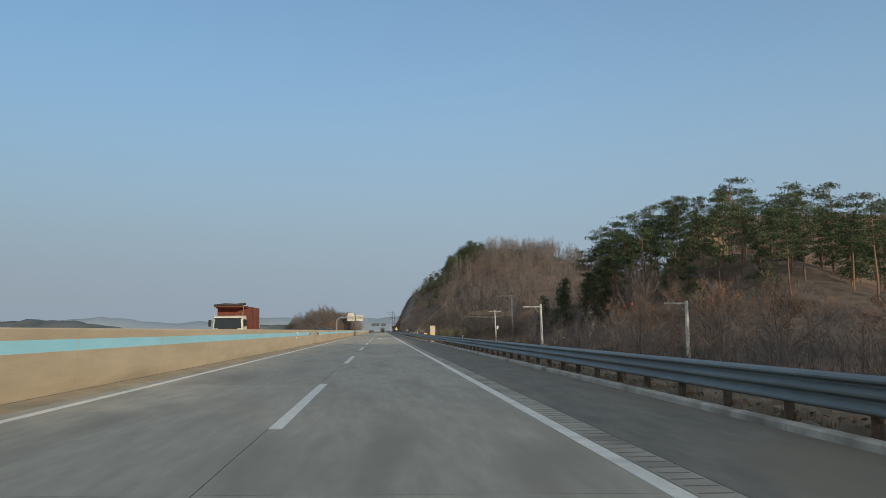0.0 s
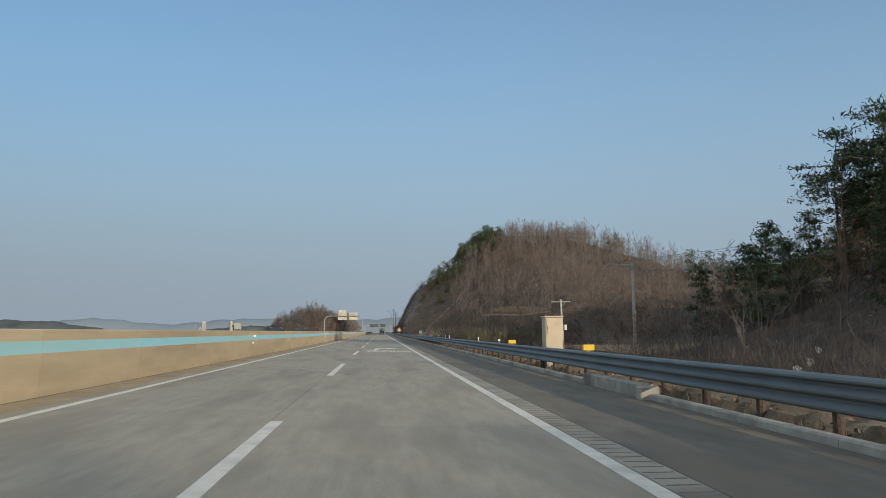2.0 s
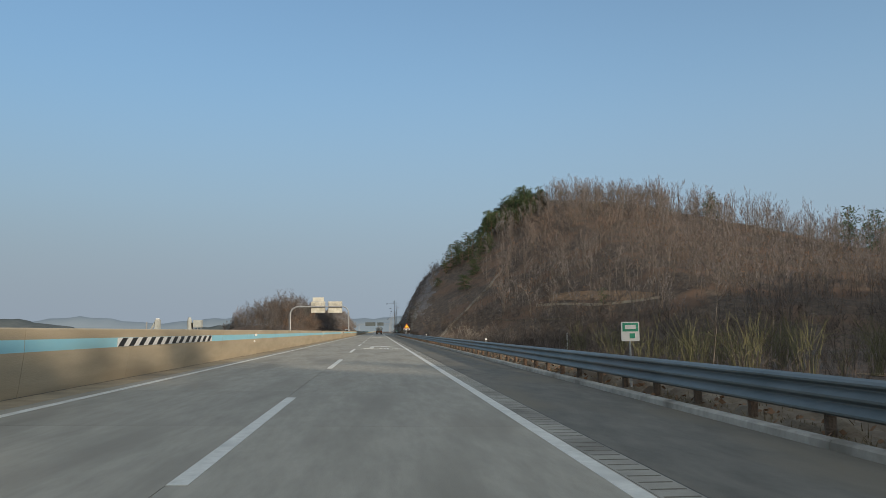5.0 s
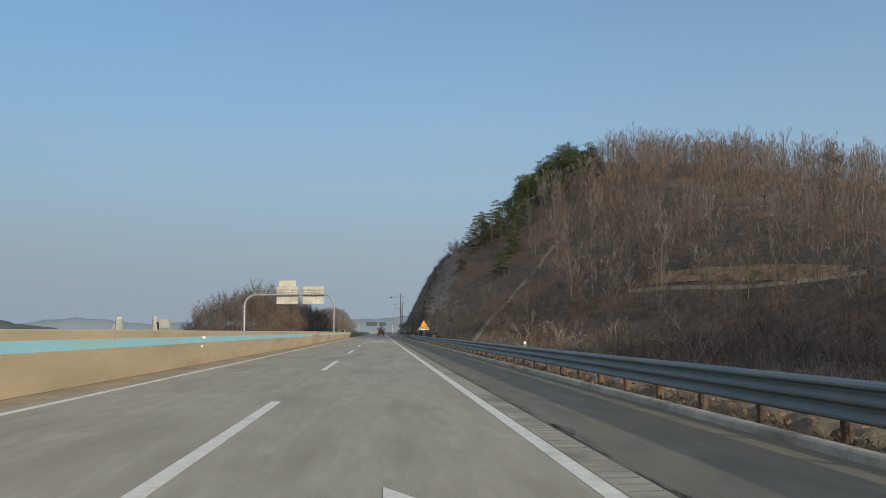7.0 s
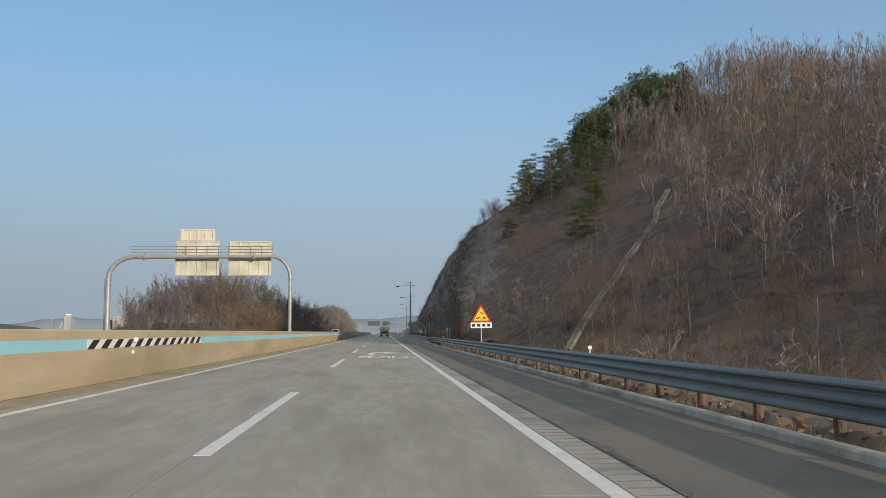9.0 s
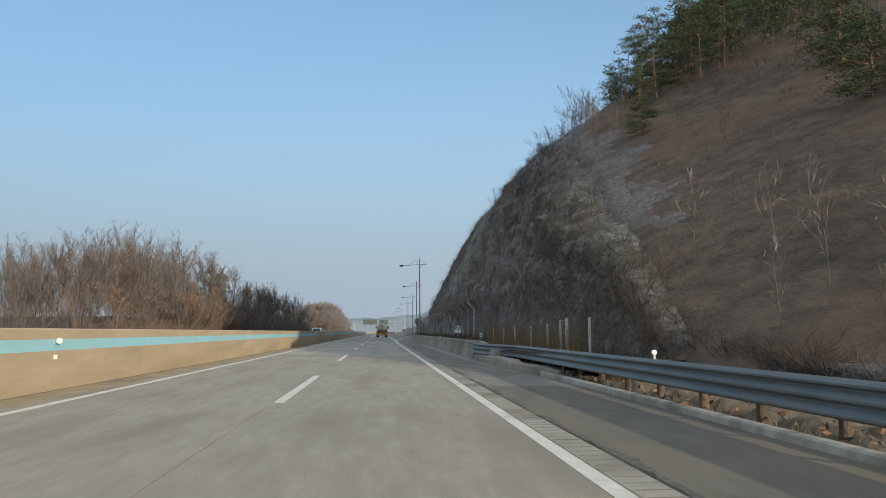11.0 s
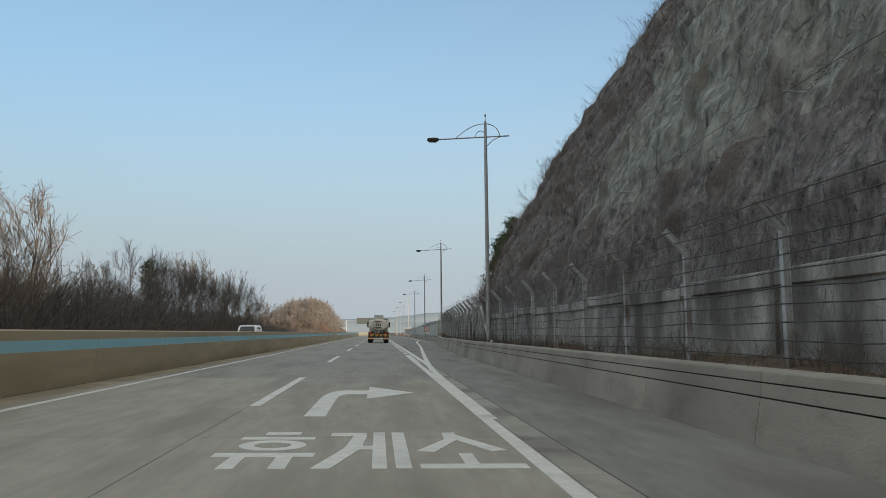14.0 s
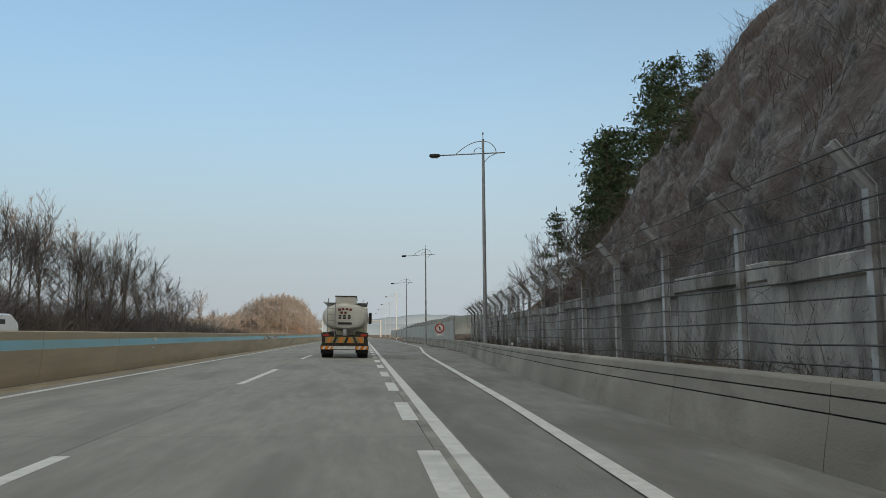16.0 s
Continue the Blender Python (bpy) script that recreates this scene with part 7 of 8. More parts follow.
pole(26.5, 54.5, 3.4, [(-1.9, 0.15, 3.2, 0)], "concrete utility pole with one short crossarm below the knoll", r=0.19)
pole(19.0, 77.5, 3.95, [(-2.0, 0.15, 3.62, 0)], "concrete utility pole with a one-sided crossarm behind the guardrail", lean=0.12, r=0.17)
pole(23.8, 126.8, 7.15, [(-2.6, 0.1, 6.9, 0)], "tall slim utility pole with a one-sided crossarm", r=0.17)
pole(26.9, 168.3, 5.5, [(-1.35, 1.35, 5.15, 0)], "utility pole with a T-shaped crossarm and a transformer", True, lean=0.25, r=0.17)
wires = [((23.8 - 2.6, 126.8, 7.1), (60, 92, 12.5)), ((23.8 - 1.3, 126.8, 7.1), (61, 92, 12.3)), ((26.9 + 1.1, 168.3, 5.2), (75, 150, 8.5)), ((26.7, 168.3, 4.2), (75, 150, 7.3)), ((27 - 1.8, 56.6, 3.7), (19 - 2.1, 77.5, 3.85)), ((19 - 2.1, 77.5, 3.85), (23.8 - 2.5, 126.8, 7.05)), ((23.8 - 2.5, 126.8, 7.05), (26.9 - 1.3, 168.3, 5.3)), ((26.6, 168.3, 4.3), (23.7, 126.8, 5.0))]
for a, b in wires:
    p = [tuple(Vector(a).lerp(Vector(b), s) - Vector((0, 0, 0.9 * 4 * s * (1 - s)))) for s in np.linspace(0, 1, 9)]
    solid("overhead_wire", Mesh(WIRE).tube(p, 0.014, 4, cap=False), "thin dark overhead wire between poles", "wire", "overhead wires")


def street_lamp():
    """Tall lamp with a long arm over the road and curled ornaments; its foot is at the origin."""
    t = thing("street_lamp", "tall grey street lamp with a long arm and curled ornaments", "street lamp", "street lamps")
    part("pole", Mesh(STEEL).tube([(0, 0, -0.4), (0, 0, 10.2), (0, 0, 12.1)], [0.12, 0.085, 0.065], 12), t, smooth=True)
    part("finial", Mesh(STEEL).tube([(0, 0, 12.1), (0, 0, 12.35), (0, 0, 12.42), (0, 0, 12.5)], [0.02, 0.02, 0.05, 0.03], 8), t)
    part("arm", Mesh(STEEL).tube([(-2.5, 0, 11.12), (1.25, 0, 11.36)], [0.035, 0.035], 8), t)
    hd = part("lamp_head", Mesh(CHASSIS).tube([(-3.05, 0, 11.09), (-3.0, 0, 11.10), (-2.75, 0, 11.11), (-2.5, 0, 11.12), (-2.42, 0, 11.13)], [0.04, 0.10, 0.12, 0.10, 0.04], 10), t, "dark oval lamp head", smooth=True)
    part("lens", Mesh(GLASS).box(-2.95, -0.07, 10.975, -2.55, 0.07, 10.995), hd)
    big = [(-1.55 + 1.5 * s, 0, 11.20 + 0.78 * math.sin(0.5 * math.pi * s) ** 0.9) for s in np.linspace(0, 1, 10)]
    part("left_scroll", Mesh(STEEL).tube(big, 0.022, 6), t)
    arc = [(0.75 * math.sin(a), 0, 11.33 + 0.66 * math.cos(a)) for a in np.linspace(0.05, math.pi / 2 + 0.1, 10)]
    part("right_scroll", Mesh(STEEL).tube(arc, 0.022, 6), t)
    sm = [(-0.25 + 0.27 * math.cos(a), 0, 11.30 + 0.30 * math.sin(a)) for a in np.linspace(math.pi, 0.3, 9)]
    part("small_scroll", Mesh(STEEL).tube(sm, 0.02, 6), t)
    part("stay", Mesh(STEEL).tube([(0.03, 0, 10.75), (0.35, 0, 11.1), (0.8, 0, 11.32)], 0.022, 6), t)
    return t


lamp = street_lamp()
lamp.matrix_basis = pose(7.62, 447, 0)
for x, y in ((9.7, 504), (11.0, 562), (11.6, 618), (12.0, 674), (12.2, 730), (12.2, 786), (12.2, 842)):
    copy_thing(lamp, pose(x, y, 0))

# screen fence beyond the rock cut
sf = thing("screen_fence", "pale grey panel fence on the wall along the exit", "fence", kind="structure")
for k in range(24):
    y = 536 + 8 * k
    x = float(lerp_table(y, RIGHT_FOOT)) + 0.5
    part("panel", Mesh(PLANT_GREY).box(x, y + 0.06, 0.4, x + 0.06, y + 7.94, 2.4, 0.01), sf)
    part("post", Mesh(STEEL).box(x - 0.05, y - 0.06, 0.2, x + 0.10, y + 0.06, 2.9), sf)

def marker_ball(x, y, z):
    t = thing("marker_ball", "orange warning ball hanging on an overhead wire", "warning ball", "marker balls", m=pose(x, y, z))
    rings = [[(0.12 * math.cos(a) * math.cos(b), 0.12 * math.cos(a) * math.sin(b), 0.12 * math.sin(a)) for b in np.linspace(0, 2 * math.pi, 13)[:-1]] for a in np.linspace(-1.45, 1.45, 8)]
    part("ball", Mesh(MARKER_RED).loft(rings), t, smooth=True)
    part("hanger", Mesh(WIRE).tube([(0, 0, 0.12), (0, 0, 0.55)], 0.012, 5), t)


marker_ball(22.7, 59.15, 3.1)
marker_ball(23.4, 59.3, 3.3)

# drain inlet: a taller kerb wall round a gap in the kerb
inlet = thing("drain_inlet", "short concrete wall round a drain inlet in the kerb", "drain inlet", kind="structure")
part("inlet_wall", Mesh(KERB).box(6.48, 72.7, -0.2, 6.74, 77.2, 0.13, 0.02), inlet)
part("inlet_return", Mesh(KERB).box(6.36, 72.35, -0.2, 6.74, 72.66, 0.11, 0.02), inlet)

# a cable held off the rock face by short pins
rc = thing("rock_cable", "slack grey cable pinned along the rock face", "cable", kind="structure")
pts = [(10.55 + 0.05 * math.sin(k * 1.1), 404 + 2 * k, 6.15 - 0.05 * math.cos(k * 2.1)) for k in range(16)]
part("cable", Mesh(WIRE).tube(pts, 0.008, 6), rc)
for x, y, z in pts[::3]:
    part("pin", Mesh(STEEL).tube([(x - 0.05, y, z + 0.02), (x + 1.3, y, z - 0.06)], 0.02, 6), rc)

# torn white rags caught in the scrub
for x, y, z, s in ((24.0, 99.5, float(terrain(24.0, 99.5)) + 0.25, 0.6), (25.6, 101.0, float(terrain(25.6, 101.0)) + 0.2, 0.5), (27.2, 103.0, float(terrain(27.2, 103.0)) + 0.2, 0.4)):
    n = 6
    pr = [[(s * (k / n - 0.5) + 0.05 * math.sin(5 * k + j), 0.12 * math.sin(2.1 * k + j), s * (0.5 - j / 4) * (1 - 0.6 * k / n) + 0.06 * math.cos(3 * k)) for k in range(n + 1)] for j in range(5)]
    back = [[(px_, py_ + 0.012, pz_) for px_, py_, pz_ in reversed(r_)] for r_ in pr]
    solid("plastic_rag", Mesh(WHITE).loft([a + b for a, b in zip(pr, back)]), "torn white plastic sheet caught in the scrub", "litter", "plastic rags", m=pose(x, y, z, 0, 0, 20))

# ---- two small plant towers far to the left ----
pt = thing("silo_tower", "grey concrete plant tower with a sloping conveyor", "industrial tower", m=pose(-107, 553, 0))
part("tower", Mesh(PLANT_GREY).box(0.6, 0, -1.5, 3.0, 2.5, 7.6, 0.1), pt)
part("roof", Mesh(WHITE).box(0.8, 0.2, 7.6, 2.8, 2.3, 8.3, 0.3), pt)
part("conveyor", Mesh(PLANT_GREY).tube([(-3.5, 1, -1.5), (0.7, 1, 6.6)], 0.45, 6), pt)
part("frame", Mesh(STEEL).box(-3.6, 0.6, -1.5, -3.1, 1.4, 6.6), pt)
pt2 = thing("batching_plant", "greenish plant building with a silo and a steel frame", "industrial tower", m=pose(-84, 533, 0))
part("silo", Mesh(PLANT_GREY).tube([(-1.2, 0, -1.5), (-1.2, 0, 6.8), (-1.2, 0, 8.3)], [1.1, 1.1, 0.5], 14), pt2)
part("house", Mesh(PLANT_GREY).box(0.6, -1, 3.6, 4.4, 2, 7.0, 0.08), pt2)
for x in (0.8, 2.4, 4.0):
    part("leg", Mesh(STEEL).box(x, -0.6, -1.5, x + 0.3, -0.3, 3.6), pt2)
part("hopper", Mesh(CHASSIS).tube([(-0.2, 0.2, 3.0), (-0.2, 0.2, 5.8)], [0.4, 1.1], 8), pt2)

# saw cuts of the traffic loops in the slabs, and two small white marks
for x in (1.80, -1.78):
    ring = Mesh(GROOVE_DIRT)
    n = 40
    for k in range(n):
        a, b = 2 * math.pi * k / n, 2 * math.pi * (k + 1) / n
        stroke(ring, [(x + 0.90 * math.cos(a), 84.1 + 0.98 * math.sin(a)), (x + 0.912 * math.cos(a), 84.1 + 0.993 * math.sin(a)), (x + 0.912 * math.cos(b), 84.1 + 0.993 * math.sin(b)), (x + 0.90 * math.cos(b), 84.1 + 0.98 * math.sin(b))], 0.003)
    solid("loop_cut", ring, "dark round saw cut of a traffic loop", "saw cut", "loop cuts")
cutm = Mesh(GROOVE_DIRT)
stroke(cutm, [(-1.35, 83.15), (-1.32, 83.15), (0.72, 80.2), (0.69, 80.2)], 0.003)
solid("loop_cut", cutm, "dark slanting saw cut between traffic loops", "saw cut")
for y in (268.1, 268.9):
    solid("white_mark", strip(1.74, 1.90, y, y + 0.22, 0.004, 0, Mesh(WHITE_PAINT)), "small white survey mark on the lane", "road marking", "survey marks")

# ---- vehicles ----


def wheel(parent, x, y, r, w, z=None):
    z = r if z is None else z
    ty = part("tyre", Mesh(RUBBER).tube([(x - w / 2, y, z), (x - w / 2 + 0.04, y, z), (x + w / 2 - 0.04, y, z), (x + w / 2, y, z)], [r * 0.86, r, r, r * 0.86], 22), parent, smooth=True)
    part("rim", Mesh(STEEL).tube([(x - w / 2 - 0.012, y, z), (x + w / 2 + 0.012, y, z)], r * 0.55, 16), ty)


def tanker():
    """A tank lorry seen from behind; its rear bumper is at y = 0, its middle at x = 0."""
    t = thing("tank_lorry", "cream tank lorry with an orange and white striped rear bumper", "lorry", m=pose(2.02, 502.2, -0.045, 0, 1.1, 0))

    def oval(y, k):
        return [(1.19 * k * abs(math.cos(a)) ** 0.85 * (1 if math.cos(a) > 0 else -1), y, 2.14 + 0.71 * k * abs(math.sin(a)) ** 0.9 * (1 if math.sin(a) > 0 else -1)) for a in np.linspace(0, 2 * math.pi, 37)[:-1]]
    tank = part("tank", Mesh(TANK).loft([oval(0.30, 0.55), oval(0.34, 0.80), oval(0.45, 0.93), oval(0.62, 0.985), oval(0.9, 1.0), oval(6.4, 1.0), oval(6.7, 0.93), oval(6.8, 0.7)]), t, "cream oval tank", smooth=True)
    part("seam", Mesh(TANK).loft([oval(0.60, 0.99), oval(0.61, 1.012), oval(0.67, 1.02), oval(0.68, 1.0)], cap=False), tank)
    # writing that cannot be read: plain bars
    for k, (x, z, w, h) in enumerate(((-0.32, 2.52, 0.14, 0.11), (-0.13, 2.55, 0.14, 0.11), (0.07, 2.55, 0.14, 0.11), (0.27, 2.52, 0.14, 0.11), (-0.20, 2.36, 0.12, 0.11), (0.0, 2.36, 0.12, 0.11), (-0.28, 2.20, 0.14, 0.08), (-0.05, 2.20, 0.14, 0.08), (0.2, 2.20, 0.14, 0.08), (-0.28, 2.08, 0.14, 0.08), (-0.05, 2.08, 0.14, 0.08), (0.2, 2.08, 0.14, 0.08), (-0.02, 1.80, 0.72, 0.11))):
        part("bar", Mesh(RUST if k < 6 else CHASSIS).box(x - w / 2, 0.255, z - h / 2, x + w / 2, 0.33, z + h / 2), tank)
    part("manway_box", Mesh(TANK).box(-0.55, 0.75, 2.80, 0.55, 6.1, 3.22, 0.03), t)
    part("box_lid", Mesh(CHASSIS).box(-0.58, 0.72, 3.22, 0.58, 6.15, 3.27, 0.01), t)
    part("walkway", Mesh(STEEL).box(-1.14, 0.7, 2.86, -0.58, 6.2, 2.90), t)
    part("walkway", Mesh(STEEL).box(0.58, 0.7, 2.86, 1.14, 6.2, 2.90), t)
    for x in (-1.14, 1.14):
        part("edge_rail", Mesh(STEEL).tube([(x, 0.7, 2.92), (x, 6.2, 2.92)], 0.03, 6), t)
        part("antenna", Mesh(STEEL).tube([(x * 0.8, 0.8, 2.9), (x * 0.8, 0.8, 3.1)], 0.012, 5), t)
    lad = Mesh(STEEL)
    for x in (-0.92, -0.52):
        lad.tube([(x, 0.10, 1.15), (x, 0.16, 2.9), (x, 0.55, 3.12)], 0.022, 6)
    for k in range(6):
        lad.tube([(-0.92, 0.12, 1.35 + 0.3 * k), (-0.52, 0.12, 1.35 + 0.3 * k)], 0.016, 6)
    part("ladder", lad, t)
    part("frame", Mesh(CHASSIS).box(-0.45, 0.2, 0.75, 0.45, 8.4, 1.05), t)
    part("rear_panel", Mesh(CHASSIS).box(-1.18, 0.10, 0.66, 1.18, 0.22, 1.22, 0.02), t)
    pn = part("stripe_plate", Mesh(DULL_YELLOW).box(-1.00, 0.06, 0.78, 1.00, 0.099, 1.10, 0.005), t, "yellow plate with dark slanted stripes")
    for k in range(7):
        x = -0.92 + 0.29 * k
        sgn = 1 if x < 0 else -1
        part("stripe", Mesh(CHASSIS if k % 2 else ORANGE).prism([(x, 0.785), (x + 0.14, 0.785), (x + 0.14 + 0.14 * sgn, 1.095), (x + 0.14 * sgn, 1.095)], 0.052, 0.0595, 0, FACE), pn)
    bm_ = part("bumper", Mesh(CHASSIS).box(-1.24, 0.0, 0.42, 1.24, 0.12, 0.66, 0.02), t)
    part("white_strip", Mesh(WHITE).box(-0.62, -0.012, 0.46, 0.56, -0.001, 0.62), bm_)
    for x0 in (-1.22, 0.58):
        p_ = part("striped_board", Mesh(ORANGE).box(x0, -0.012, 0.45, x0 + 0.62, -0.001, 0.63), bm_)
    for x0 in (-1.16, -0.86, 0.66, 0.96):
        part("pale_stripe", Mesh(WHITE).prism([(x0, 0.455), (x0 + 0.10, 0.455), (x0 + 0.20, 0.625), (x0 + 0.10, 0.625)], -0.018, -0.0125, 0, FACE), bm_)
    for x in (-1, 1):
        part("tail_light", Mesh(RED).box(x * 0.98 - 0.16, 0.03, 1.12, x * 0.98 + 0.16, 0.099, 1.24, 0.015), t, "red tail light")
        part("mudguard", Mesh(CHASSIS).loft([[(x * 0.55, 0.25, 1.10), (x * 1.22, 0.25, 1.10), (x * 1.22, 0.25, 1.30), (x * 0.55, 0.25, 1.42)], [(x * 0.55, 3.1, 1.10), (x * 1.22, 3.1, 1.10), (x * 1.22, 3.1, 1.30), (x * 0.55, 3.1, 1.42)]]), t)
        part("mud_flap", Mesh(RUBBER).box(x * 0.9 - 0.33, 0.24, 0.25, x * 0.9 + 0.33, 0.26, 0.70), t)
        for y in (0.95, 2.3):
            wheel(t, x * 0.93, y, 0.50, 0.56)
        wheel(t, x * 1.02, 7.6, 0.50, 0.32)
    part("outlet", Mesh(STEEL).tube([(0.0, 0.2, 1.46), (0.0, 0.12, 1.30), (0.0, 0.10, 1.16)], 0.11, 10), t)
    part("cab", Mesh(CREAM).box(-1.2, 7.0, 0.7, 1.2, 9.0, 2.95, 0.15), t)
    for x in (-1.38, 1.38):
        part("mirror", Mesh(BLACK).box(x - 0.10, 8.75, 1.9, x + 0.10, 8.9, 2.6, 0.04), t)
    return t


tanker()


def dump_truck():
    t = thing("dump_truck", "dump truck with a cream cab and a rusty red body", "lorry", m=pose(-11.25, 57.0, 0.10))
    for x in (-1, 1):
        for y in (1.4, 5.6, 6.9):
            wheel(t, x * 0.98, y, 0.5, 0.4)
    part("chassis", Mesh(CHASSIS).box(-0.5, 0.4, 0.6, 0.5, 8.2, 1.0), t)
    sec = []
    for y, s, z1 in ((0.0, 0.96, 2.26), (0.10, 1.0, 2.36), (0.5, 1.0, 2.44), (1.9, 1.0, 2.46)):
        sec.append([(-1.22 * s, y, 0.5), (1.22 * s, y, 0.5), (1.22 * s, y, 1.65), (1.16 * s, y, z1), (-1.16 * s, y, z1), (-1.22 * s, y, 1.65)])
    cabm = part("cab", Mesh(CREAM).loft(sec), t, "cream driver's cab")
    part("windscreen", Mesh(GLASS).add([(-1.10, -0.05, 1.40), (1.10, -0.05, 1.40), (1.04, -0.03, 2.17), (-1.04, -0.03, 2.17), (-1.10, 0.02, 1.40), (1.10, 0.02, 1.40), (1.04, 0.03, 2.17), (-1.04, 0.03, 2.17)], [(0, 1, 2, 3), (4, 5, 6, 7), (0, 1, 5, 4), (1, 2, 6, 5), (2, 3, 7, 6), (3, 0, 4, 7)]), cabm)
    part("visor", Mesh(CHASSIS).box(-1.12, -0.14, 2.18, 1.12, 0.03, 2.26, 0.02), cabm)
    part("grille", Mesh(CHASSIS).box(-0.8, -0.02, 0.8, 0.8, 0.0, 1.45), cabm)
    for x in (-1, 1):
        part("headlight", Mesh(WHITE).box(x * 0.98 - 0.14, -0.03, 0.75, x * 0.98 + 0.14, 0.0, 0.98, 0.03), cabm)
        part("side_window", Mesh(GLASS).box(min(x * 1.20, x * 1.235), 0.4, 1.55, max(x * 1.20, x * 1.235), 1.3, 2.15), cabm)
        part("mirror", Mesh(BLACK).box(x * 1.45 - 0.11, -0.1, 1.55, x * 1.45 + 0.11, 0.02, 2.10, 0.04), t)
        part("mirror_arm", Mesh(BLACK).tube([(x * 1.2, 0.1, 2.0), (x * 1.45, -0.04, 2.0)], 0.02, 6), t)
    box = Mesh(RUST)
    for x0, x1 in ((-1.25, -1.17), (1.17, 1.25)):
        box.box(x0, 2.1, 1.1, x1, 8.6, 3.25)
    box.box(-1.25, 2.1, 1.02, 1.25, 8.6, 1.12)
    box.box(-1.25, 2.02, 1.1, 1.25, 2.10, 3.30)
    box.box(-1.25, 8.60, 1.1, 1.25, 8.68, 3.05)
    bd_ = part("dump_body", box, t, "rusty red dump body")
    for y in np.linspace(2.6, 8.3, 6):
        for x in (-1.30, 1.25):
            part("rib", Mesh(RUST).box(x, y - 0.06, 1.1, x + 0.05, y + 0.06, 3.22), bd_)
    for z in (1.75, 2.4):
        for x in (-1.275, 1.25):
            part("side_rail", Mesh(RUST).box(x, 2.1, z, x + 0.025, 8.6, z + 0.06), bd_)
    part("canopy", Mesh(RUST).add([(-1.25, 2.1, 3.05), (1.25, 2.1, 3.05), (1.25, 0.55, 3.18), (-1.25, 0.55, 3.18), (-1.25, 2.1, 3.28), (1.25, 2.1, 3.28), (1.25, 0.55, 3.24), (-1.25, 0.55, 3.24)], [(0, 1, 2, 3), (4, 5, 6, 7), (0, 1, 5, 4), (1, 2, 6, 5), (2, 3, 7, 6), (3, 0, 4, 7)]), bd_)
    part("rolled_tarp", Mesh(CHASSIS).tube([(-1.30, 0.75, 3.30), (-0.4, 0.72, 3.36), (0.5, 0.76, 3.33), (1.30, 0.8, 3.42)], [0.09, 0.13, 0.12, 0.10], 10), t, "dark rolled tarpaulin")
    for x in (-1.15, 1.15):
        part("tarp_stay", Mesh(STEEL).tube([(x, 0.6, 3.2), (x, 0.15, 2.36)], 0.02, 6), t)
    return t


dump_truck()


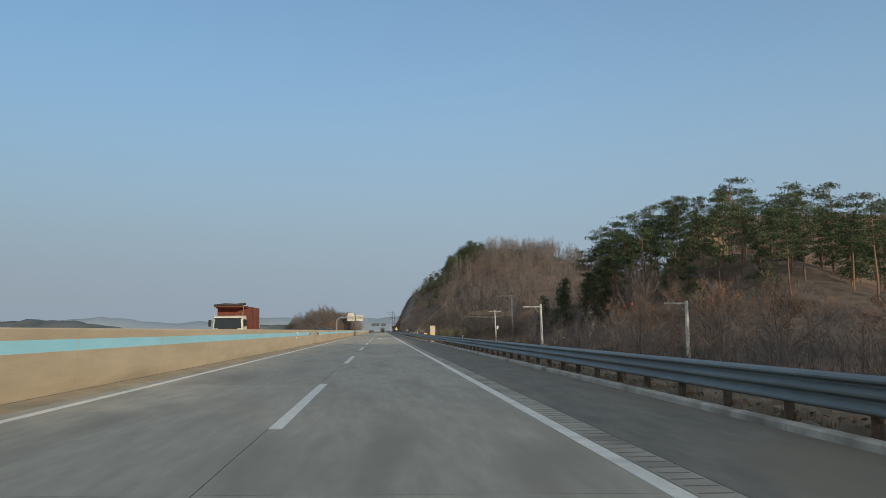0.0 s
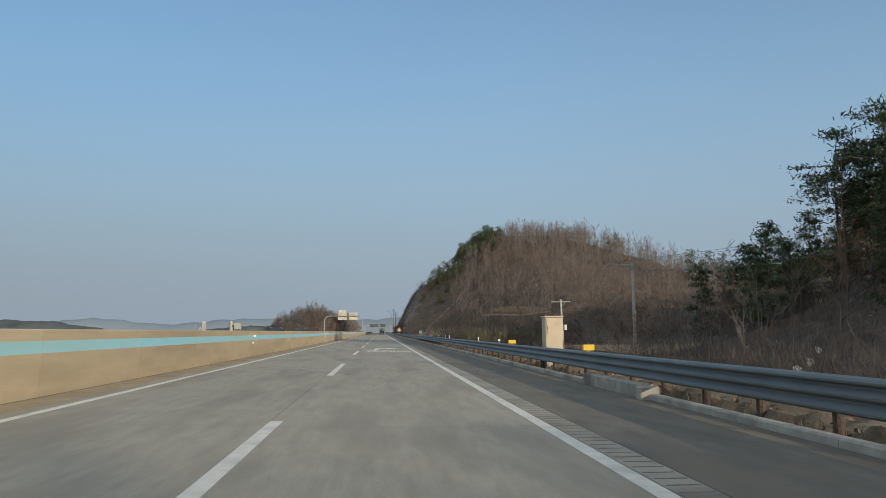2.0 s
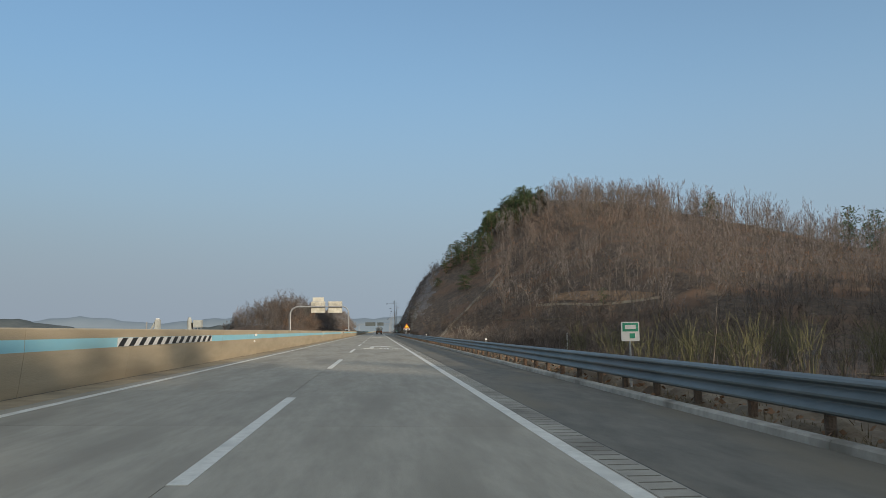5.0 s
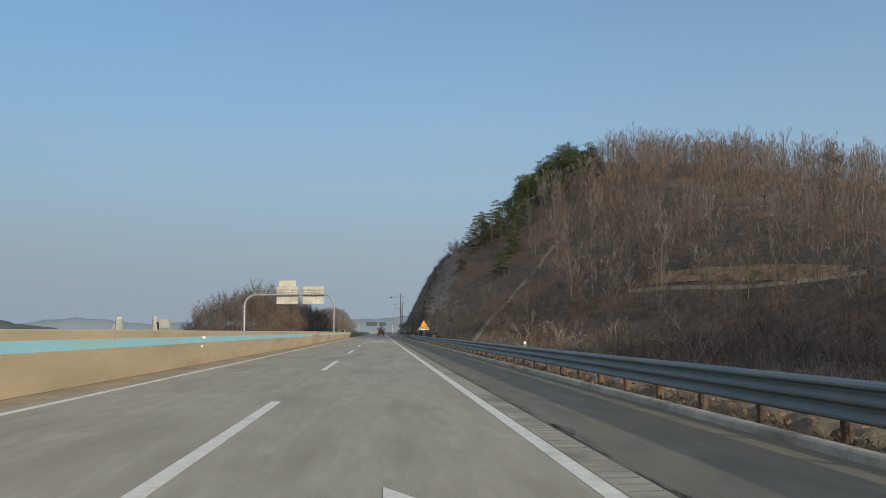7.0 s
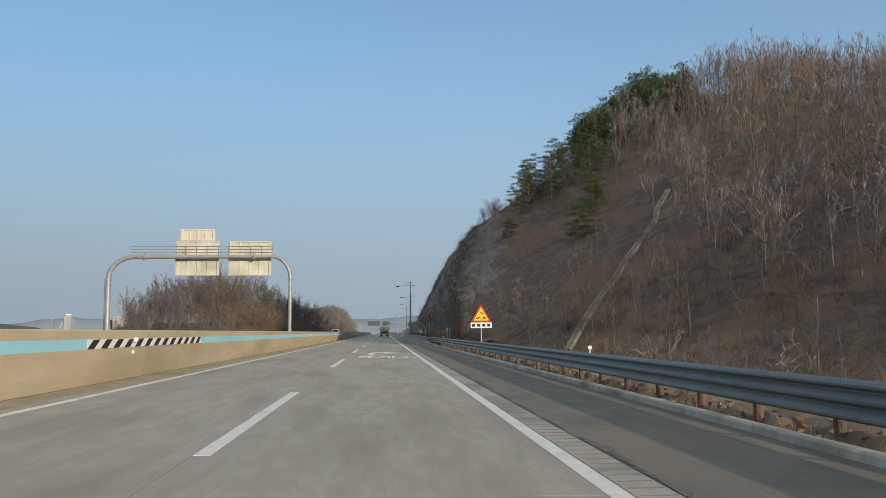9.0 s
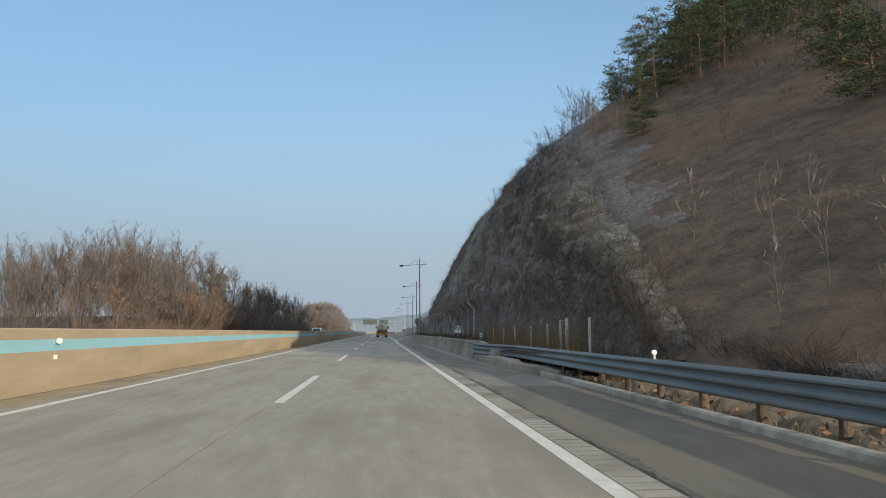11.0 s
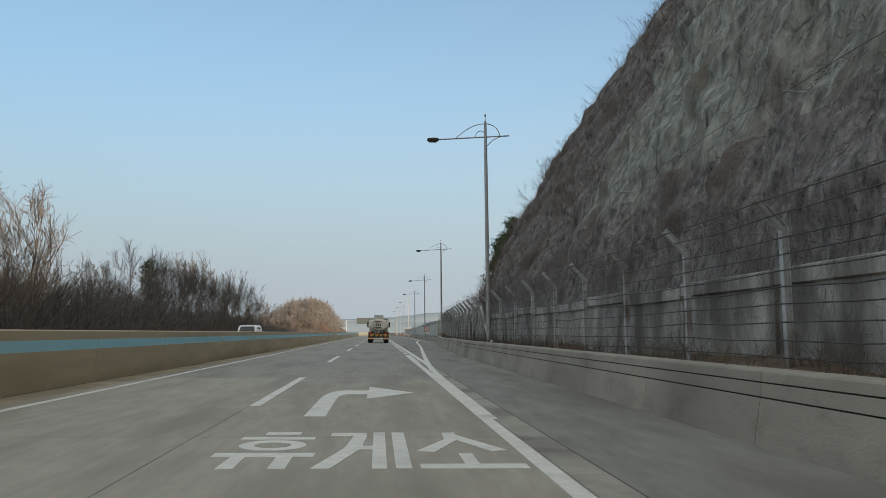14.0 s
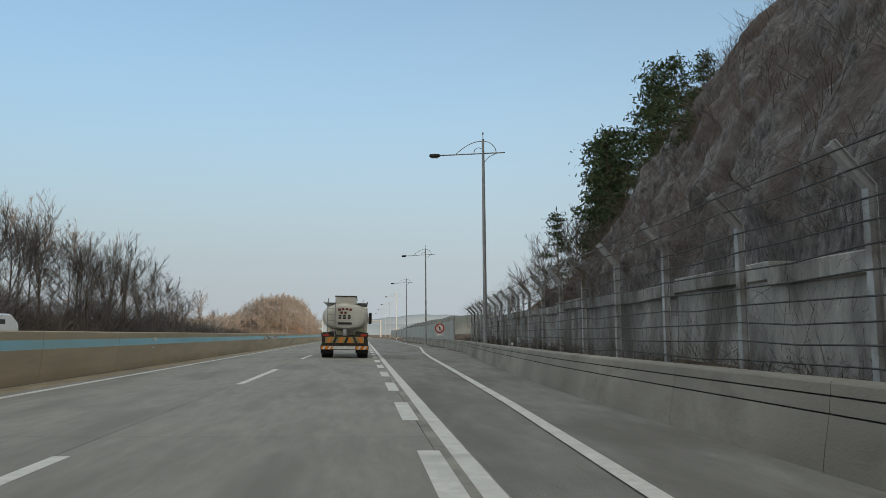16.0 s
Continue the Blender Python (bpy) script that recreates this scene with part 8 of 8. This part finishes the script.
def car(name, label, category, x, y, paint, length, width, height, van=False):
    """A car facing back along the road."""
    t = thing(name, label, category, "oncoming cars", m=pose(x, y, 0.10))
    w, h, L = width / 2, height, length
    if van:
        line = [(0.0, 0.55, 0.9), (0.15, 0.95, 0.95), (0.55, 1.10, 0.97), (1.25, h - 0.12, 0.90), (1.6, h, 0.88), (L - 0.5, h, 0.88), (L, h - 0.3, 0.92)]
    else:
        line = [(0.0, 0.62, 0.88), (0.25, 0.90, 0.94), (1.25, 1.04, 0.97), (2.0, h - 0.06, 0.80), (2.5, h, 0.78), (L - 1.0, h - 0.05, 0.79), (L - 0.25, 1.1, 0.92), (L, 0.85, 0.92)]
    sec = []
    for yy_, z, k in line:
        sec.append([(-w * 0.96, yy_, 0.25), (w * 0.96, yy_, 0.25), (w, yy_, min(0.75, z - 0.05)), (w * (k + 0.02), yy_, max(z - 0.06, 0.3)), (w * (k - 0.10), yy_, z), (-w * (k - 0.10), yy_, z), (-w * (k + 0.02), yy_, max(z - 0.06, 0.3)), (-w, yy_, min(0.75, z - 0.05))])
    body = part("body", Mesh(paint).loft(sec), t, smooth=True)
    a, b = (line[2], line[3])
    g = Mesh(GLASS)
    g.add([(-w * 0.86, a[0] + 0.02, a[1] + 0.06), (w * 0.86, a[0] + 0.02, a[1] + 0.06), (w * 0.70, b[0] - 0.05, b[1] + 0.0), (-w * 0.70, b[0] - 0.05, b[1] + 0.0), (-w * 0.86, a[0] + 0.10, a[1] + 0.0), (w * 0.86, a[0] + 0.10, a[1] + 0.0), (w * 0.70, b[0] + 0.03, b[1] - 0.08), (-w * 0.70, b[0] + 0.03, b[1] - 0.08)], [(0, 1, 2, 3), (4, 5, 6, 7), (0, 1, 5, 4), (1, 2, 6, 5), (2, 3, 7, 6), (3, 0, 4, 7)])
    part("windscreen", g, body)
    for s in (-1, 1):
        part("side_window", Mesh(GLASS).box(min(s * w * 0.86, s * w * 0.93), 2.0, 1.05, max(s * w * 0.86, s * w * 0.93), L - 1.1, h - 0.22), body)
        part("headlight", Mesh(WHITE).box(s * w * 0.75 - 0.16, -0.01, 0.60, s * w * 0.75 + 0.16, 0.10, 0.74, 0.03), body)
        part("mirror", Mesh(paint).box(s * (w + 0.10) - 0.09, 1.55, 0.98, s * (w + 0.10) + 0.09, 1.68, 1.14, 0.03), t)
        for yy_ in (0.85, L - 0.85):
            wheel(t, s * (w - 0.12), yy_, 0.33, 0.22)
        if not van:
            part("roof_rail", Mesh(STEEL).tube([(s * w * 0.62, 2.3, h + 0.03), (s * w * 0.62, L - 1.0, h + 0.0)], 0.02, 6), body)
    return t


car("oncoming_suv", "black sport utility car on the opposite carriageway", "car", -10.2, 145.0, CAR_BLACK, 4.6, 1.88, 1.66)
car("oncoming_car", "dark car following on the opposite carriageway", "car", -10.0, 171.0, CAR_BLACK, 4.6, 1.85, 1.62)
car("oncoming_van", "white van on the opposite carriageway", "van", -11.1, 487.5, CAR_WHITE, 4.9, 1.92, 1.95, True)

# ---- paving slabs ----
SLABS = [(strip(-4.82, -0.092, 0.005, 5.995, 0.0, 0, Mesh(mt)).data("slab"), strip(-0.082, 3.712, 0.005, 5.995, 0.0, 0, Mesh(mt)).data("slab")) for mt in (CONCRETE_ROAD, PALE_ROAD, DARK_ROAD)]
# paler slabs from y 362 to 405, darker ones beyond 423
for k in range(97):
    y = -22 + 6 * k
    for data_ in SLABS[1 if 362 < y < 405 else 2 if y > 423 else 0]:
        part("slab", data_, road, m=pose(0, y, 0))
